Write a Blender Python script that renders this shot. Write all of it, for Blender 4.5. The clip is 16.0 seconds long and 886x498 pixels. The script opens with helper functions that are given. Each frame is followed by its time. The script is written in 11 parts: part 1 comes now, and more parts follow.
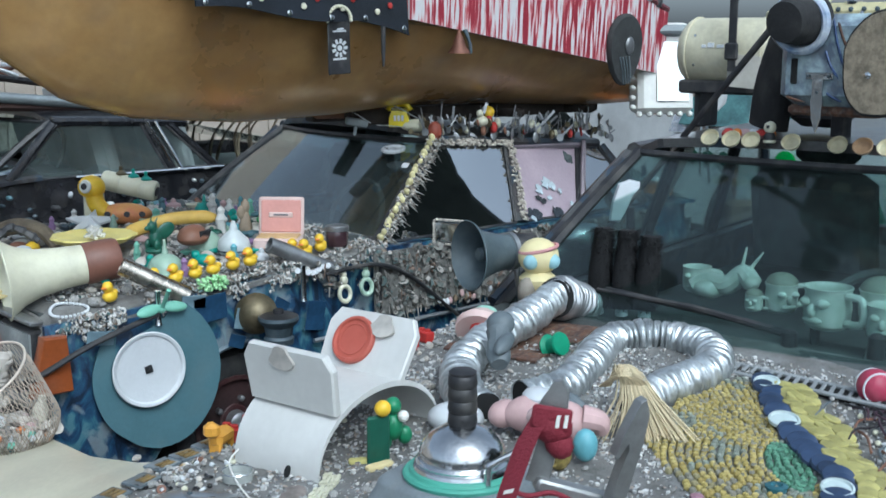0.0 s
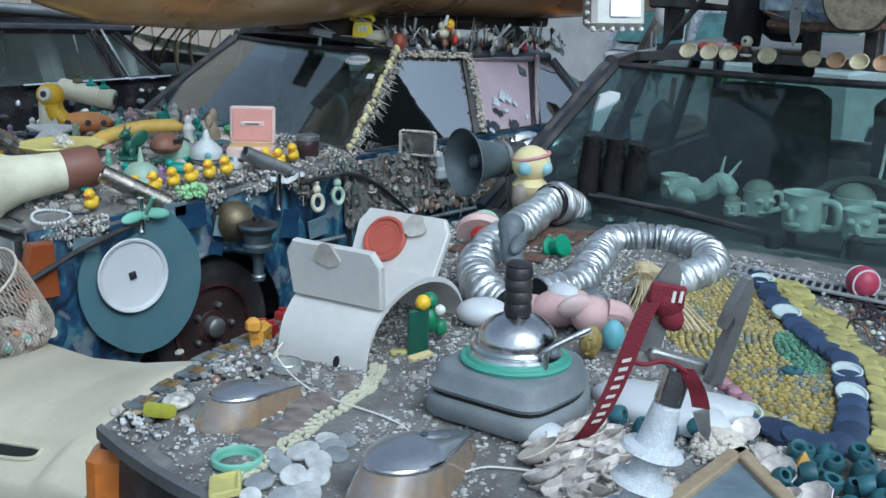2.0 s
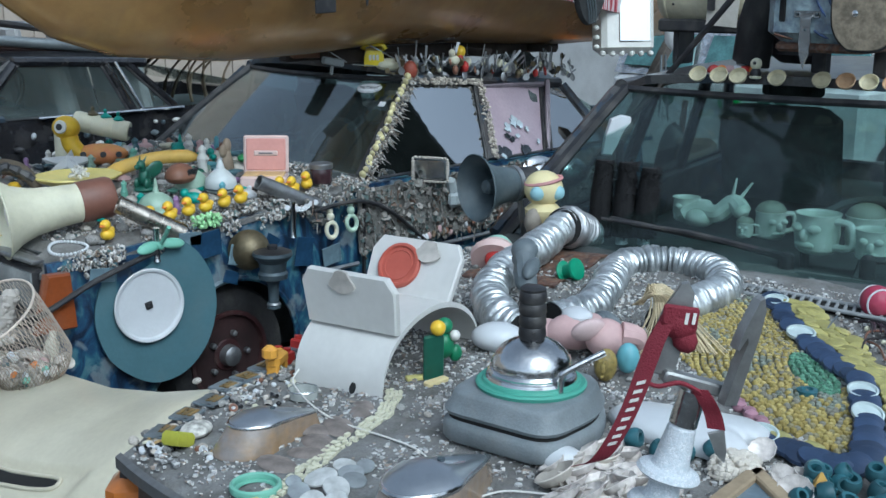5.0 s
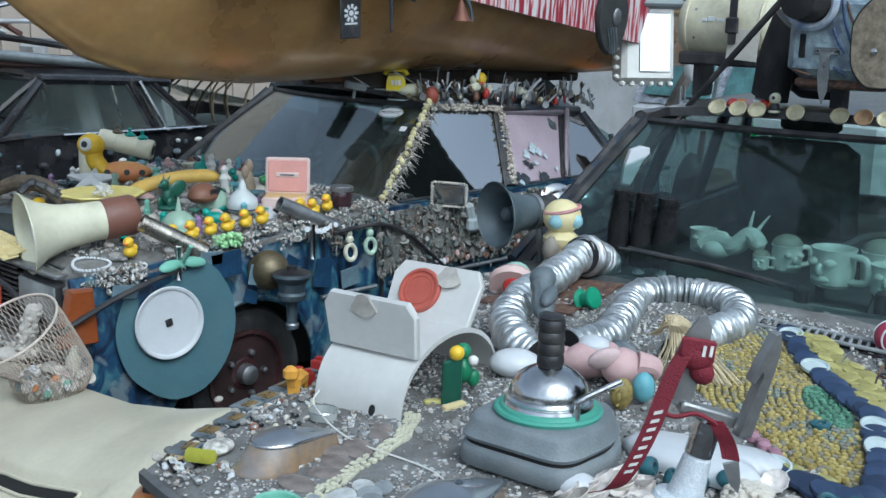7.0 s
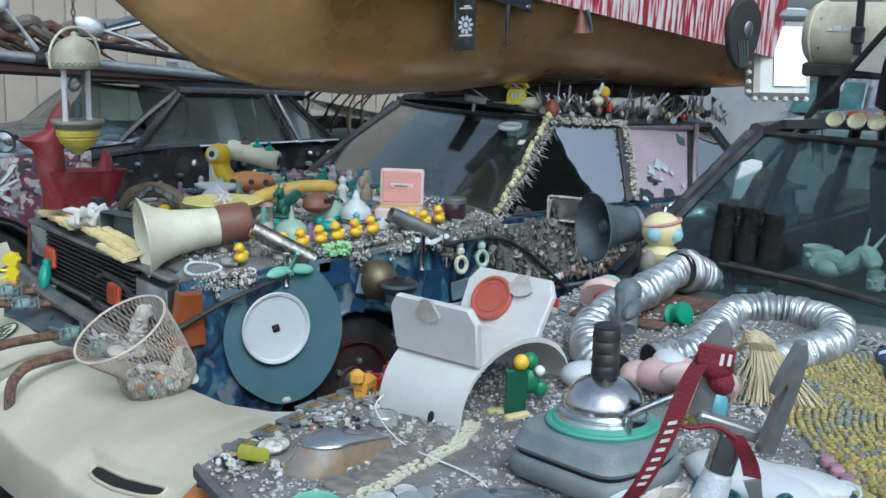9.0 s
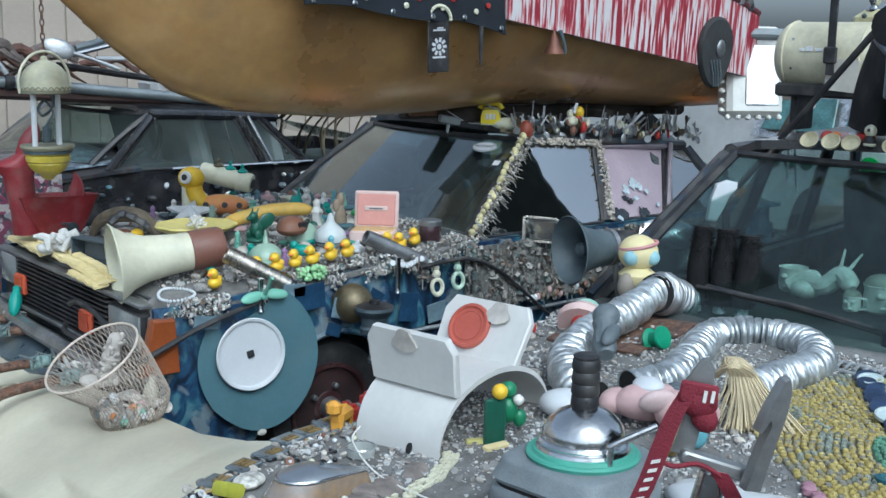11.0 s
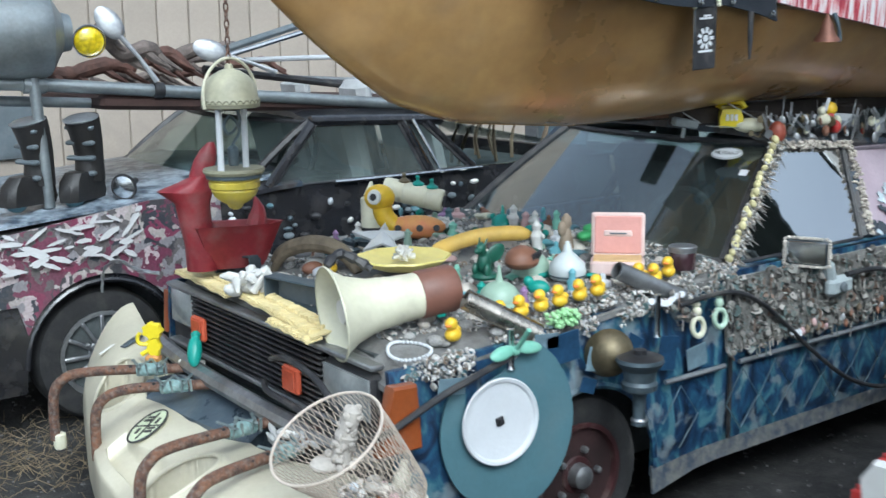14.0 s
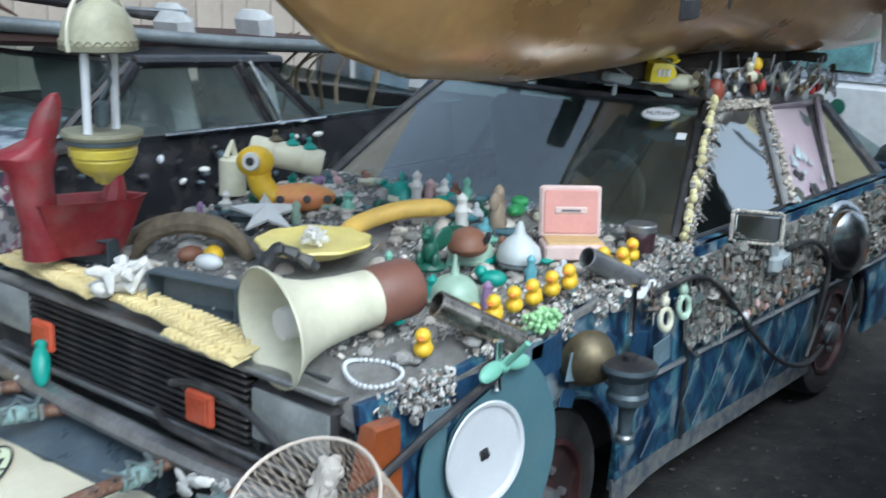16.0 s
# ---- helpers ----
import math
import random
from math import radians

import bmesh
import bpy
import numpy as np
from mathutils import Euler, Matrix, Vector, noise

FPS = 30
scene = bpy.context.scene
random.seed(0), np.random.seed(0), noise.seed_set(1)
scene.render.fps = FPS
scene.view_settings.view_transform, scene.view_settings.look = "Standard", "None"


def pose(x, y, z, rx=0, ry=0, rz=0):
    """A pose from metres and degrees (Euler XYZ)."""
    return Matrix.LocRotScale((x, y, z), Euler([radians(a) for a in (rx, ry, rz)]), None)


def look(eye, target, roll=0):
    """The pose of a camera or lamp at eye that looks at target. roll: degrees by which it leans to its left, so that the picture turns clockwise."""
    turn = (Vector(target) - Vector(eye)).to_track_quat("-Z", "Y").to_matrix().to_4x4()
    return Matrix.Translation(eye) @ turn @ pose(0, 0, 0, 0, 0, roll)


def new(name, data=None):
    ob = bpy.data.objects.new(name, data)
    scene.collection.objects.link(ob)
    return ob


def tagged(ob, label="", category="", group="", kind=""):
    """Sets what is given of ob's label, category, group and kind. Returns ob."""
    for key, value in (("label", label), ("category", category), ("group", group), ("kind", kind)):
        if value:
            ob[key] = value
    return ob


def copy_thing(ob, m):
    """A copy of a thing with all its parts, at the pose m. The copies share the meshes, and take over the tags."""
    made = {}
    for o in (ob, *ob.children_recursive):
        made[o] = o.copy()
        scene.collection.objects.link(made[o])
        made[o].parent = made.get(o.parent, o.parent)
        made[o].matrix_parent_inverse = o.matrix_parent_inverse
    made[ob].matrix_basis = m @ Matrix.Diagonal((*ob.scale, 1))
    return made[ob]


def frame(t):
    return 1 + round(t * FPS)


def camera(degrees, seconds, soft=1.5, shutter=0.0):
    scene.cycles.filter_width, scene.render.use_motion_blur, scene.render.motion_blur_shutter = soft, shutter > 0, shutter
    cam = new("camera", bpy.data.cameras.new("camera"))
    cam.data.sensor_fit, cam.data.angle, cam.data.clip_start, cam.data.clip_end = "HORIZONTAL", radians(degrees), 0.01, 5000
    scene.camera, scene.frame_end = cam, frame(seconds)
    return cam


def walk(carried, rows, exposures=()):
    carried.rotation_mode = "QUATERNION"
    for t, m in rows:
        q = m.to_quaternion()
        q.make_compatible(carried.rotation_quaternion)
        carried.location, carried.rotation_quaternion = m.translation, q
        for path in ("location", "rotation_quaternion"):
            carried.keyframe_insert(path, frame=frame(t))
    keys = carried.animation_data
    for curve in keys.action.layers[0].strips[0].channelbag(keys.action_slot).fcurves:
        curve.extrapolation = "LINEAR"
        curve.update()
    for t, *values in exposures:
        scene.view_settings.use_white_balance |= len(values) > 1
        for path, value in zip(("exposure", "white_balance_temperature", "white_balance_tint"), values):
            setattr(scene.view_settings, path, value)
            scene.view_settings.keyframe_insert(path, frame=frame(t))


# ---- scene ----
cam = camera(42.37, 16.0, shutter=0.4)
ROWS = [
    (0, -3.0139, -3.6518, 1.7496, 79.599, -0.145, -42.946),
    (0.5, -3.1406, -3.5893, 1.7411, 77.907, 0.255, -45.173),
    (1, -3.2797, -3.5417, 1.7343, 76.273, -0.717, -46.818),
    (1.5, -3.2884, -3.5388, 1.7344, 75.942, -1.533, -47.094),
    (2, -3.2963, -3.5383, 1.7335, 75.559, -1.298, -47.67),
    (2.5, -3.3039, -3.5337, 1.732, 75.238, -1.273, -48.082),
    (3, -3.2969, -3.5349, 1.731, 75.011, -1.815, -48.194),
    (3.5, -3.2947, -3.5389, 1.7379, 75.632, -0.838, -47.822),
    (4, -3.301, -3.5446, 1.737, 76.079, -0.487, -47.457),
    (6.5, -3.3283, -3.5533, 1.7457, 77.815, -0.737, -46.51),
    (7, -3.35, -3.5657, 1.7548, 77.963, -1.501, -46.233),
    (7.5, -3.3454, -3.5806, 1.7513, 78.191, -1.243, -46.053),
    (8, -3.2371, -3.6261, 1.7403, 78.395, -0.561, -42.029),
    (8.5, -3.201, -3.6812, 1.7266, 78.647, -1.523, -38.738),
    (9, -3.1837, -3.6757, 1.7203, 78.807, -1.263, -38.212),
    (9.2, -3.1815, -3.6776, 1.7235, 78.871, -1.32, -37.859),
    (11.3, -3.1667, -3.6405, 1.7421, 79.744, -0.868, -39.642),
    (11.5, -3.1814, -3.6303, 1.7418, 79.865, -0.365, -38.696),
    (12, -3.2117, -3.4928, 1.7203, 79.747, 0.257, -34.592),
    (12.5, -3.3613, -3.2156, 1.777, 79.535, 0.041, -41.291),
    (13, -3.417, -3.024, 1.7927, 79.515, -0.56, -44.39),
    (13.5, -3.2509, -2.8287, 1.7829, 78.846, 1.492, -41.008),
    (14, -3.1891, -2.6206, 1.7785, 78.792, 0.862, -36.504),
    (14.5, -3.394, -2.2293, 1.7888, 78.531, -1.844, -41.265),
    (15, -3.4224, -2.0245, 1.7558, 76.996, -2.913, -45.445),
    (15.5, -3.2978, -1.8135, 1.7355, 75.217, -1.111, -46.369),
    (16, -3.1808, -1.5957, 1.7685, 75.572, -1.733, -50.497),
]
EXPOSURES = [(0, 0.47, 5430, 0), (1, 0.36, 5380, 0), (4, 0.21, 5300, -1), (7, 0.33, 5420, 0), (9.2, 0.34, 5400, 0), (11.3, 0.44, 5400, 0), (13, 0.64, 5450, 1), (14.2, 0.80, 5580, 1), (16, 0.76, 5480, 1)]
walk(cam, [(t, pose(*p)) for t, *p in ROWS], EXPOSURES)

# ---- light ----
world = bpy.data.worlds.new("sky")
scene.world = world
world.use_nodes = True
wn = world.node_tree.nodes
sky = wn.new("ShaderNodeTexSky")
sky.sky_type, sky.sun_disc, sky.sun_elevation, sky.sun_rotation = "NISHITA", False, radians(48), radians(200)
sky.air_density, sky.dust_density, sky.ozone_density = 0.72, 3.8, 1.0
wn["Background"].inputs["Strength"].default_value = 0.15
overcast = wn.new("ShaderNodeHueSaturation")
overcast.inputs["Saturation"].default_value = 0.42
world.node_tree.links.new(sky.outputs[0], overcast.inputs["Color"])
world.node_tree.links.new(overcast.outputs[0], wn["Background"].inputs["Color"])
sun = new("sun", bpy.data.lights.new("sun", "SUN"))
sun.data.energy, sun.data.angle, sun.data.color = 0.7, radians(25), (1.0, 0.99, 0.97)
sun.matrix_world = look((-3, -8, 9), (0, 0, 0))

# ---- materials ----
MATS = {}


def mat(name, color, rough=0.6, metal=0.0, vary=0.25, scale=6.0, fine=60.0, bump=0.25, color2=None, spread=0.5, random_tint=0.0, coat=0.0, sub=0.0, dirt=0.0):
    """A painted, cast or natural surface: base colour with broad stains, fine grain and relief."""
    if name in MATS:
        return MATS[name]
    m = bpy.data.materials.new(name)
    m.use_nodes = True
    nt, lk = m.node_tree, m.node_tree.links
    b = nt.nodes["Principled BSDF"]
    co = nt.nodes.new("ShaderNodeTexCoord")
    n1, n2 = nt.nodes.new("ShaderNodeTexNoise"), nt.nodes.new("ShaderNodeTexNoise")
    n1.inputs["Scale"].default_value, n1.inputs["Detail"].default_value, n1.inputs["Roughness"].default_value = scale, 6, 0.6
    n2.inputs["Scale"].default_value, n2.inputs["Detail"].default_value = fine, 4
    for n in (n1, n2):
        lk.new(co.outputs["Object"], n.inputs["Vector"])
    r = nt.nodes.new("ShaderNodeValToRGB")
    c2 = color2 or [max(0.0, c * (1 - vary)) for c in color]
    c1 = color if color2 else [min(1.0, c * (1 + vary * 0.4)) for c in color]
    r.color_ramp.elements[0].position, r.color_ramp.elements[1].position = 0.5 - spread * 0.3, 0.5 + spread * 0.3
    r.color_ramp.elements[0].color, r.color_ramp.elements[1].color = (*c2, 1), (*c1, 1)
    lk.new(n1.outputs["Fac"], r.inputs["Fac"])
    out = r.outputs["Color"]
    mx = nt.nodes.new("ShaderNodeMix")
    mx.data_type, mx.blend_type = "RGBA", "OVERLAY"
    mx.inputs[0].default_value = 0.35 * min(1, vary * 2)
    lk.new(out, mx.inputs[6]), lk.new(n2.outputs["Fac"], mx.inputs[7])
    out = mx.outputs[2]
    if dirt:
        n3 = nt.nodes.new("ShaderNodeTexNoise")
        n3.inputs["Scale"].default_value, n3.inputs["Detail"].default_value = scale * 2.3, 8
        lk.new(co.outputs["Object"], n3.inputs["Vector"])
        r3 = nt.nodes.new("ShaderNodeValToRGB")
        r3.color_ramp.elements[0].position, r3.color_ramp.elements[1].position = 0.48, 0.75
        r3.color_ramp.elements[1].color = (dirt, dirt, dirt, 1)
        lk.new(n3.outputs["Fac"], r3.inputs["Fac"])
        md = nt.nodes.new("ShaderNodeMix")
        md.data_type = "RGBA"
        md.inputs[7].default_value = (0.24, 0.22, 0.19, 1)
        lk.new(r3.outputs["Color"], md.inputs[0]), lk.new(out, md.inputs[6])
        out = md.outputs[2]
    if random_tint:
        oi = nt.nodes.new("ShaderNodeObjectInfo")
        geo = nt.nodes.new("ShaderNodeNewGeometry")
        ad = nt.nodes.new("ShaderNodeMath")
        ad.operation = "ADD"
        lk.new(oi.outputs["Random"], ad.inputs[0]), lk.new(geo.outputs["Random Per Island"], ad.inputs[1])
        fr = nt.nodes.new("ShaderNodeMath")
        fr.operation = "FRACT"
        lk.new(ad.outputs[0], fr.inputs[0])
        mr = nt.nodes.new("ShaderNodeMapRange")
        mr.inputs["To Min"].default_value, mr.inputs["To Max"].default_value = 1 - random_tint, 1 + random_tint * 0.5
        lk.new(fr.outputs[0], mr.inputs["Value"])
        hs = nt.nodes.new("ShaderNodeHueSaturation")
        lk.new(mr.outputs["Result"], hs.inputs["Value"]), lk.new(out, hs.inputs["Color"])
        out = hs.outputs["Color"]
    lk.new(out, b.inputs["Base Color"])
    rr = nt.nodes.new("ShaderNodeMapRange")
    rr.inputs["To Min"].default_value, rr.inputs["To Max"].default_value = max(0.03, rough - 0.12), min(1, rough + 0.12)
    lk.new(n1.outputs["Fac"], rr.inputs["Value"]), lk.new(rr.outputs["Result"], b.inputs["Roughness"])
    b.inputs["Metallic"].default_value, b.inputs["Coat Weight"].default_value = metal, coat
    if sub:
        b.inputs["Subsurface Weight"].default_value, b.inputs["Subsurface Scale"].default_value = sub, 0.01
    if bump:
        bp = nt.nodes.new("ShaderNodeBump")
        bp.inputs["Strength"].default_value, bp.inputs["Distance"].default_value = bump, 0.004
        lk.new(n2.outputs["Fac"], bp.inputs["Height"]), lk.new(bp.outputs["Normal"], b.inputs["Normal"])
    MATS[name] = m
    return m


def palette(name, colors, scale=40.0, rough=0.6, bump=0.5, metal=0.0, mortar=None, kind="island", dist=0.004, coat=0.0, warp=1.0):
    """Many small pieces of several colours: by island of the mesh, or by cells of a mosaic."""
    if name in MATS:
        return MATS[name]
    m = bpy.data.materials.new(name)
    m.use_nodes = True
    nt, lk = m.node_tree, m.node_tree.links
    b = nt.nodes["Principled BSDF"]
    r = nt.nodes.new("ShaderNodeValToRGB")
    r.color_ramp.interpolation = "CONSTANT"
    n = len(colors)
    while len(r.color_ramp.elements) < n:
        r.color_ramp.elements.new(0.5)
    for i, c in enumerate(colors):
        r.color_ramp.elements[i].position = i / n
        r.color_ramp.elements[i].color = (*c, 1)
    co = nt.nodes.new("ShaderNodeTexCoord")
    if kind == "island":
        g = nt.nodes.new("ShaderNodeNewGeometry")
        lk.new(g.outputs["Random Per Island"], r.inputs["Fac"])
    elif kind == "object":
        g = nt.nodes.new("ShaderNodeObjectInfo")
        lk.new(g.outputs["Random"], r.inputs["Fac"])
    else:
        wp = nt.nodes.new("ShaderNodeTexNoise")
        wp.inputs["Scale"].default_value, wp.inputs["Detail"].default_value = scale * 0.5, 2 if warp == 1.0 else 7
        lk.new(co.outputs["Object"], wp.inputs["Vector"])
        ms = nt.nodes.new("ShaderNodeMix")
        ms.data_type, ms.blend_type = "RGBA", "ADD"
        ms.inputs[0].default_value = min(1.0, 0.6 / scale * 4 * warp)
        lk.new(co.outputs["Object"], ms.inputs[6]), lk.new(wp.outputs["Color"], ms.inputs[7])
        v = nt.nodes.new("ShaderNodeTexVoronoi")
        v.inputs["Scale"].default_value = scale
        lk.new(ms.outputs[2], v.inputs["Vector"])
        sp = nt.nodes.new("ShaderNodeSeparateColor")
        lk.new(v.outputs["Color"], sp.inputs[0]), lk.new(sp.outputs[0], r.inputs["Fac"])
    fine = nt.nodes.new("ShaderNodeTexNoise")
    fine.inputs["Scale"].default_value, fine.inputs["Detail"].default_value = 90, 5
    lk.new(co.outputs["Object"], fine.inputs["Vector"])
    mx = nt.nodes.new("ShaderNodeMix")
    mx.data_type, mx.blend_type = "RGBA", "OVERLAY"
    mx.inputs[0].default_value = 0.45
    lk.new(r.outputs["Color"], mx.inputs[6]), lk.new(fine.outputs["Fac"], mx.inputs[7])
    out = mx.outputs[2]
    height = fine.outputs["Fac"]
    if kind == "mosaic" and mortar:
        v2 = nt.nodes.new("ShaderNodeTexVoronoi")
        v2.feature = "DISTANCE_TO_EDGE"
        v2.inputs["Scale"].default_value = scale
        lk.new(ms.outputs[2], v2.inputs["Vector"])
        r2 = nt.nodes.new("ShaderNodeValToRGB")
        r2.color_ramp.elements[0].position, r2.color_ramp.elements[1].position = 0.03, 0.1
        lk.new(v2.outputs["Distance"], r2.inputs["Fac"])
        m2 = nt.nodes.new("ShaderNodeMix")
        m2.data_type = "RGBA"
        m2.inputs[6].default_value = (*mortar, 1)
        lk.new(r2.outputs["Color"], m2.inputs[0]), lk.new(out, m2.inputs[7])
        out, height = m2.outputs[2], v2.outputs["Distance"]
    lk.new(out, b.inputs["Base Color"])
    b.inputs["Roughness"].default_value, b.inputs["Metallic"].default_value, b.inputs["Coat Weight"].default_value = rough, metal, coat
    bp = nt.nodes.new("ShaderNodeBump")
    bp.inputs["Strength"].default_value, bp.inputs["Distance"].default_value = bump, dist
    lk.new(height, bp.inputs["Height"]), lk.new(bp.outputs["Normal"], b.inputs["Normal"])
    MATS[name] = m
    return m


def glass(name, tint=(0.9, 0.95, 0.94), rough=0.02, gloss=0.05, dust=0.05):
    """One face of a thin pane: see-through, a sky-bright gloss that grows at a slant, and a film of fine dust."""
    if name in MATS:
        return MATS[name]
    m = bpy.data.materials.new(name)
    m.use_nodes = True
    nt, lk = m.node_tree, m.node_tree.links
    nt.nodes.remove(nt.nodes["Principled BSDF"])
    tr, gl, df = nt.nodes.new("ShaderNodeBsdfTransparent"), nt.nodes.new("ShaderNodeBsdfGlossy"), nt.nodes.new("ShaderNodeBsdfDiffuse")
    tr.inputs["Color"].default_value = (*tint, 1)
    gl.inputs["Roughness"].default_value = rough
    df.inputs["Color"].default_value = (0.36, 0.42, 0.42, 1)
    lw, pw, mg = nt.nodes.new("ShaderNodeLayerWeight"), nt.nodes.new("ShaderNodeMath"), nt.nodes.new("ShaderNodeMapRange")
    pw.operation = "POWER"
    pw.inputs[1].default_value = 3.2
    lw.inputs["Blend"].default_value = 0.5
    mg.inputs["To Min"].default_value, mg.inputs["To Max"].default_value = gloss, 0.75
    lk.new(lw.outputs["Facing"], pw.inputs[0]), lk.new(pw.outputs[0], mg.inputs["Value"])
    co, no, n2 = nt.nodes.new("ShaderNodeTexCoord"), nt.nodes.new("ShaderNodeTexNoise"), nt.nodes.new("ShaderNodeTexNoise")
    no.inputs["Scale"].default_value, no.inputs["Detail"].default_value = 3, 5
    n2.inputs["Scale"].default_value, n2.inputs["Detail"].default_value = 70, 6
    mu = nt.nodes.new("ShaderNodeMath")
    mu.operation = "MULTIPLY"
    mr = nt.nodes.new("ShaderNodeMapRange")
    mr.inputs["From Min"].default_value, mr.inputs["From Max"].default_value = 0.12, 0.4
    mr.inputs["To Min"].default_value, mr.inputs["To Max"].default_value = dust * 0.4, dust * 1.6
    lk.new(co.outputs["Object"], no.inputs["Vector"]), lk.new(co.outputs["Object"], n2.inputs["Vector"])
    lk.new(no.outputs["Fac"], mu.inputs[0]), lk.new(n2.outputs["Fac"], mu.inputs[1]), lk.new(mu.outputs[0], mr.inputs["Value"])
    a, c = nt.nodes.new("ShaderNodeMixShader"), nt.nodes.new("ShaderNodeMixShader")
    lk.new(mr.outputs["Result"], a.inputs[0]), lk.new(tr.outputs[0], a.inputs[1]), lk.new(df.outputs[0], a.inputs[2])
    lk.new(mg.outputs["Result"], c.inputs[0]), lk.new(a.outputs[0], c.inputs[1]), lk.new(gl.outputs[0], c.inputs[2])
    lk.new(c.outputs[0], nt.nodes["Material Output"].inputs["Surface"])
    MATS[name] = m
    return m


# ---- mesh building ----
I4 = Matrix.Identity(4)


class Geo:
    """Collects vertices and faces of one part."""

    def __init__(self):
        self.v, self.f = [], []

    def add(self, verts, faces, m=I4):
        o = len(self.v)
        self.v += [tuple(m @ Vector(p)) for p in verts]
        self.f += [[o + i for i in q] for q in faces]
        return self

    def box(self, sx, sy, sz, m=I4, c=0.0):
        """A block centred on m, with its edges cut by c."""
        x, y, z = sx / 2, sy / 2, sz / 2
        if c <= 0:
            v = [(a * x, b * y, d * z) for a in (-1, 1) for b in (-1, 1) for d in (-1, 1)]
            return self.add(v, [(0, 1, 3, 2), (4, 6, 7, 5), (0, 4, 5, 1), (2, 3, 7, 6), (0, 2, 6, 4), (1, 5, 7, 3)], m)
        c = min(c, x * 0.95, y * 0.95, z * 0.95)
        o = [(-x, -y + c), (-x + c, -y), (x - c, -y), (x, -y + c), (x, y - c), (x - c, y), (-x + c, y), (-x, y - c)]
        i = [(a - math.copysign(min(c, abs(a)), a), b - math.copysign(min(c, abs(b)), b)) for a, b in o]
        rings = [[(*p, -z) for p in i], [(*p, -z + c) for p in o], [(*p, z - c) for p in o], [(*p, z) for p in i]]
        return self.loft(rings, m, True, True)

    def loft(self, rings, m=I4, cap0=True, cap1=True, closed=True):
        n = len(rings[0])
        v = [p for r in rings for p in r]
        f = []
        for k in range(len(rings) - 1):
            for j in range(n if closed else n - 1):
                a, b = k * n + j, k * n + (j + 1) % n
                f.append((a, b, b + n, a + n))
        if cap0:
            f.append(tuple(reversed(range(n))))
        if cap1:
            f.append(tuple(range((len(rings) - 1) * n, len(rings) * n)))
        return self.add(v, f, m)

    def lathe(self, profile, seg=20, m=I4, cap0=True, cap1=True, flute=0.0):
        """Turns (radius, height) pairs round z."""
        rings = []
        for r, z in profile:
            rings.append([((r * (1 + flute * (k % 2))) * math.cos(2 * math.pi * k / seg), (r * (1 + flute * (k % 2))) * math.sin(2 * math.pi * k / seg), z) for k in range(seg)])
        return self.loft(rings, m, cap0, cap1)

    def tube(self, pts, r, seg=10, m=I4, cap=True):
        """A rod along points; r is one radius or one per point."""
        pts = [Vector(p) for p in pts]
        rs = r if isinstance(r, (list, tuple)) else [r] * len(pts)
        rings, up = [], None
        for i, p in enumerate(pts):
            d = (pts[min(i + 1, len(pts) - 1)] - pts[max(i - 1, 0)]).normalized()
            if up is None:
                up = Vector((0, 0, 1)) if abs(d.z) < 0.9 else Vector((1, 0, 0))
            a = d.cross(up).normalized()
            up = a.cross(d).normalized()
            rings.append([p + rs[i] * (math.cos(2 * math.pi * k / seg) * a + math.sin(2 * math.pi * k / seg) * up) for k in range(seg)])
        return self.loft(rings, m, cap, cap)

    def ball(self, rx, ry=None, rz=None, m=I4, seg=14, rings=9, cut=None):
        """An egg shape; cut: keep the part above that share of its height (-1 to 1)."""
        ry, rz = ry or rx, rz or rx
        lo = -math.pi / 2 if cut is None else math.asin(cut)
        rr = []
        for k in range(rings + 1):
            a = lo + (math.pi / 2 - lo) * k / rings
            a = min(max(a, -1.54), 1.54)
            rr.append([(rx * math.cos(a) * math.cos(2 * math.pi * j / seg), ry * math.cos(a) * math.sin(2 * math.pi * j / seg), rz * math.sin(a)) for j in range(seg)])
        return self.loft(rr, m)

    def grid(self, fn, nu, nv, m=I4, flip=False):
        v = [fn(i / nu, j / nv) for i in range(nu + 1) for j in range(nv + 1)]
        f = []
        for i in range(nu):
            for j in range(nv):
                a = i * (nv + 1) + j
                q = (a, a + nv + 1, a + nv + 2, a + 1)
                f.append(q[::-1] if flip else q)
        return self.add(v, f, m)

    def sheet(self, fn, nu, nv, t=0.01, m=I4, dirn=(0, 0, -1)):
        """A curved sheet with thickness t along dirn."""
        d = Vector(dirn) * t
        top = [Vector(fn(i / nu, j / nv)) for i in range(nu + 1) for j in range(nv + 1)]
        n, w = len(top), nv + 1
        v = top + [p + d for p in top]
        f = []
        for i in range(nu):
            for j in range(nv):
                a = i * w + j
                f += [(a, a + w, a + w + 1, a + 1), (n + a, n + a + 1, n + a + w + 1, n + a + w)]
        for i in range(nu):
            f += [(i * w, n + i * w, n + (i + 1) * w, (i + 1) * w), (i * w + nv, (i + 1) * w + nv, n + (i + 1) * w + nv, n + i * w + nv)]
        for j in range(nv):
            f += [(j, j + 1, n + j + 1, n + j), (nu * w + j, n + nu * w + j, n + nu * w + j + 1, nu * w + j + 1)]
        return self.add(v, f, m)

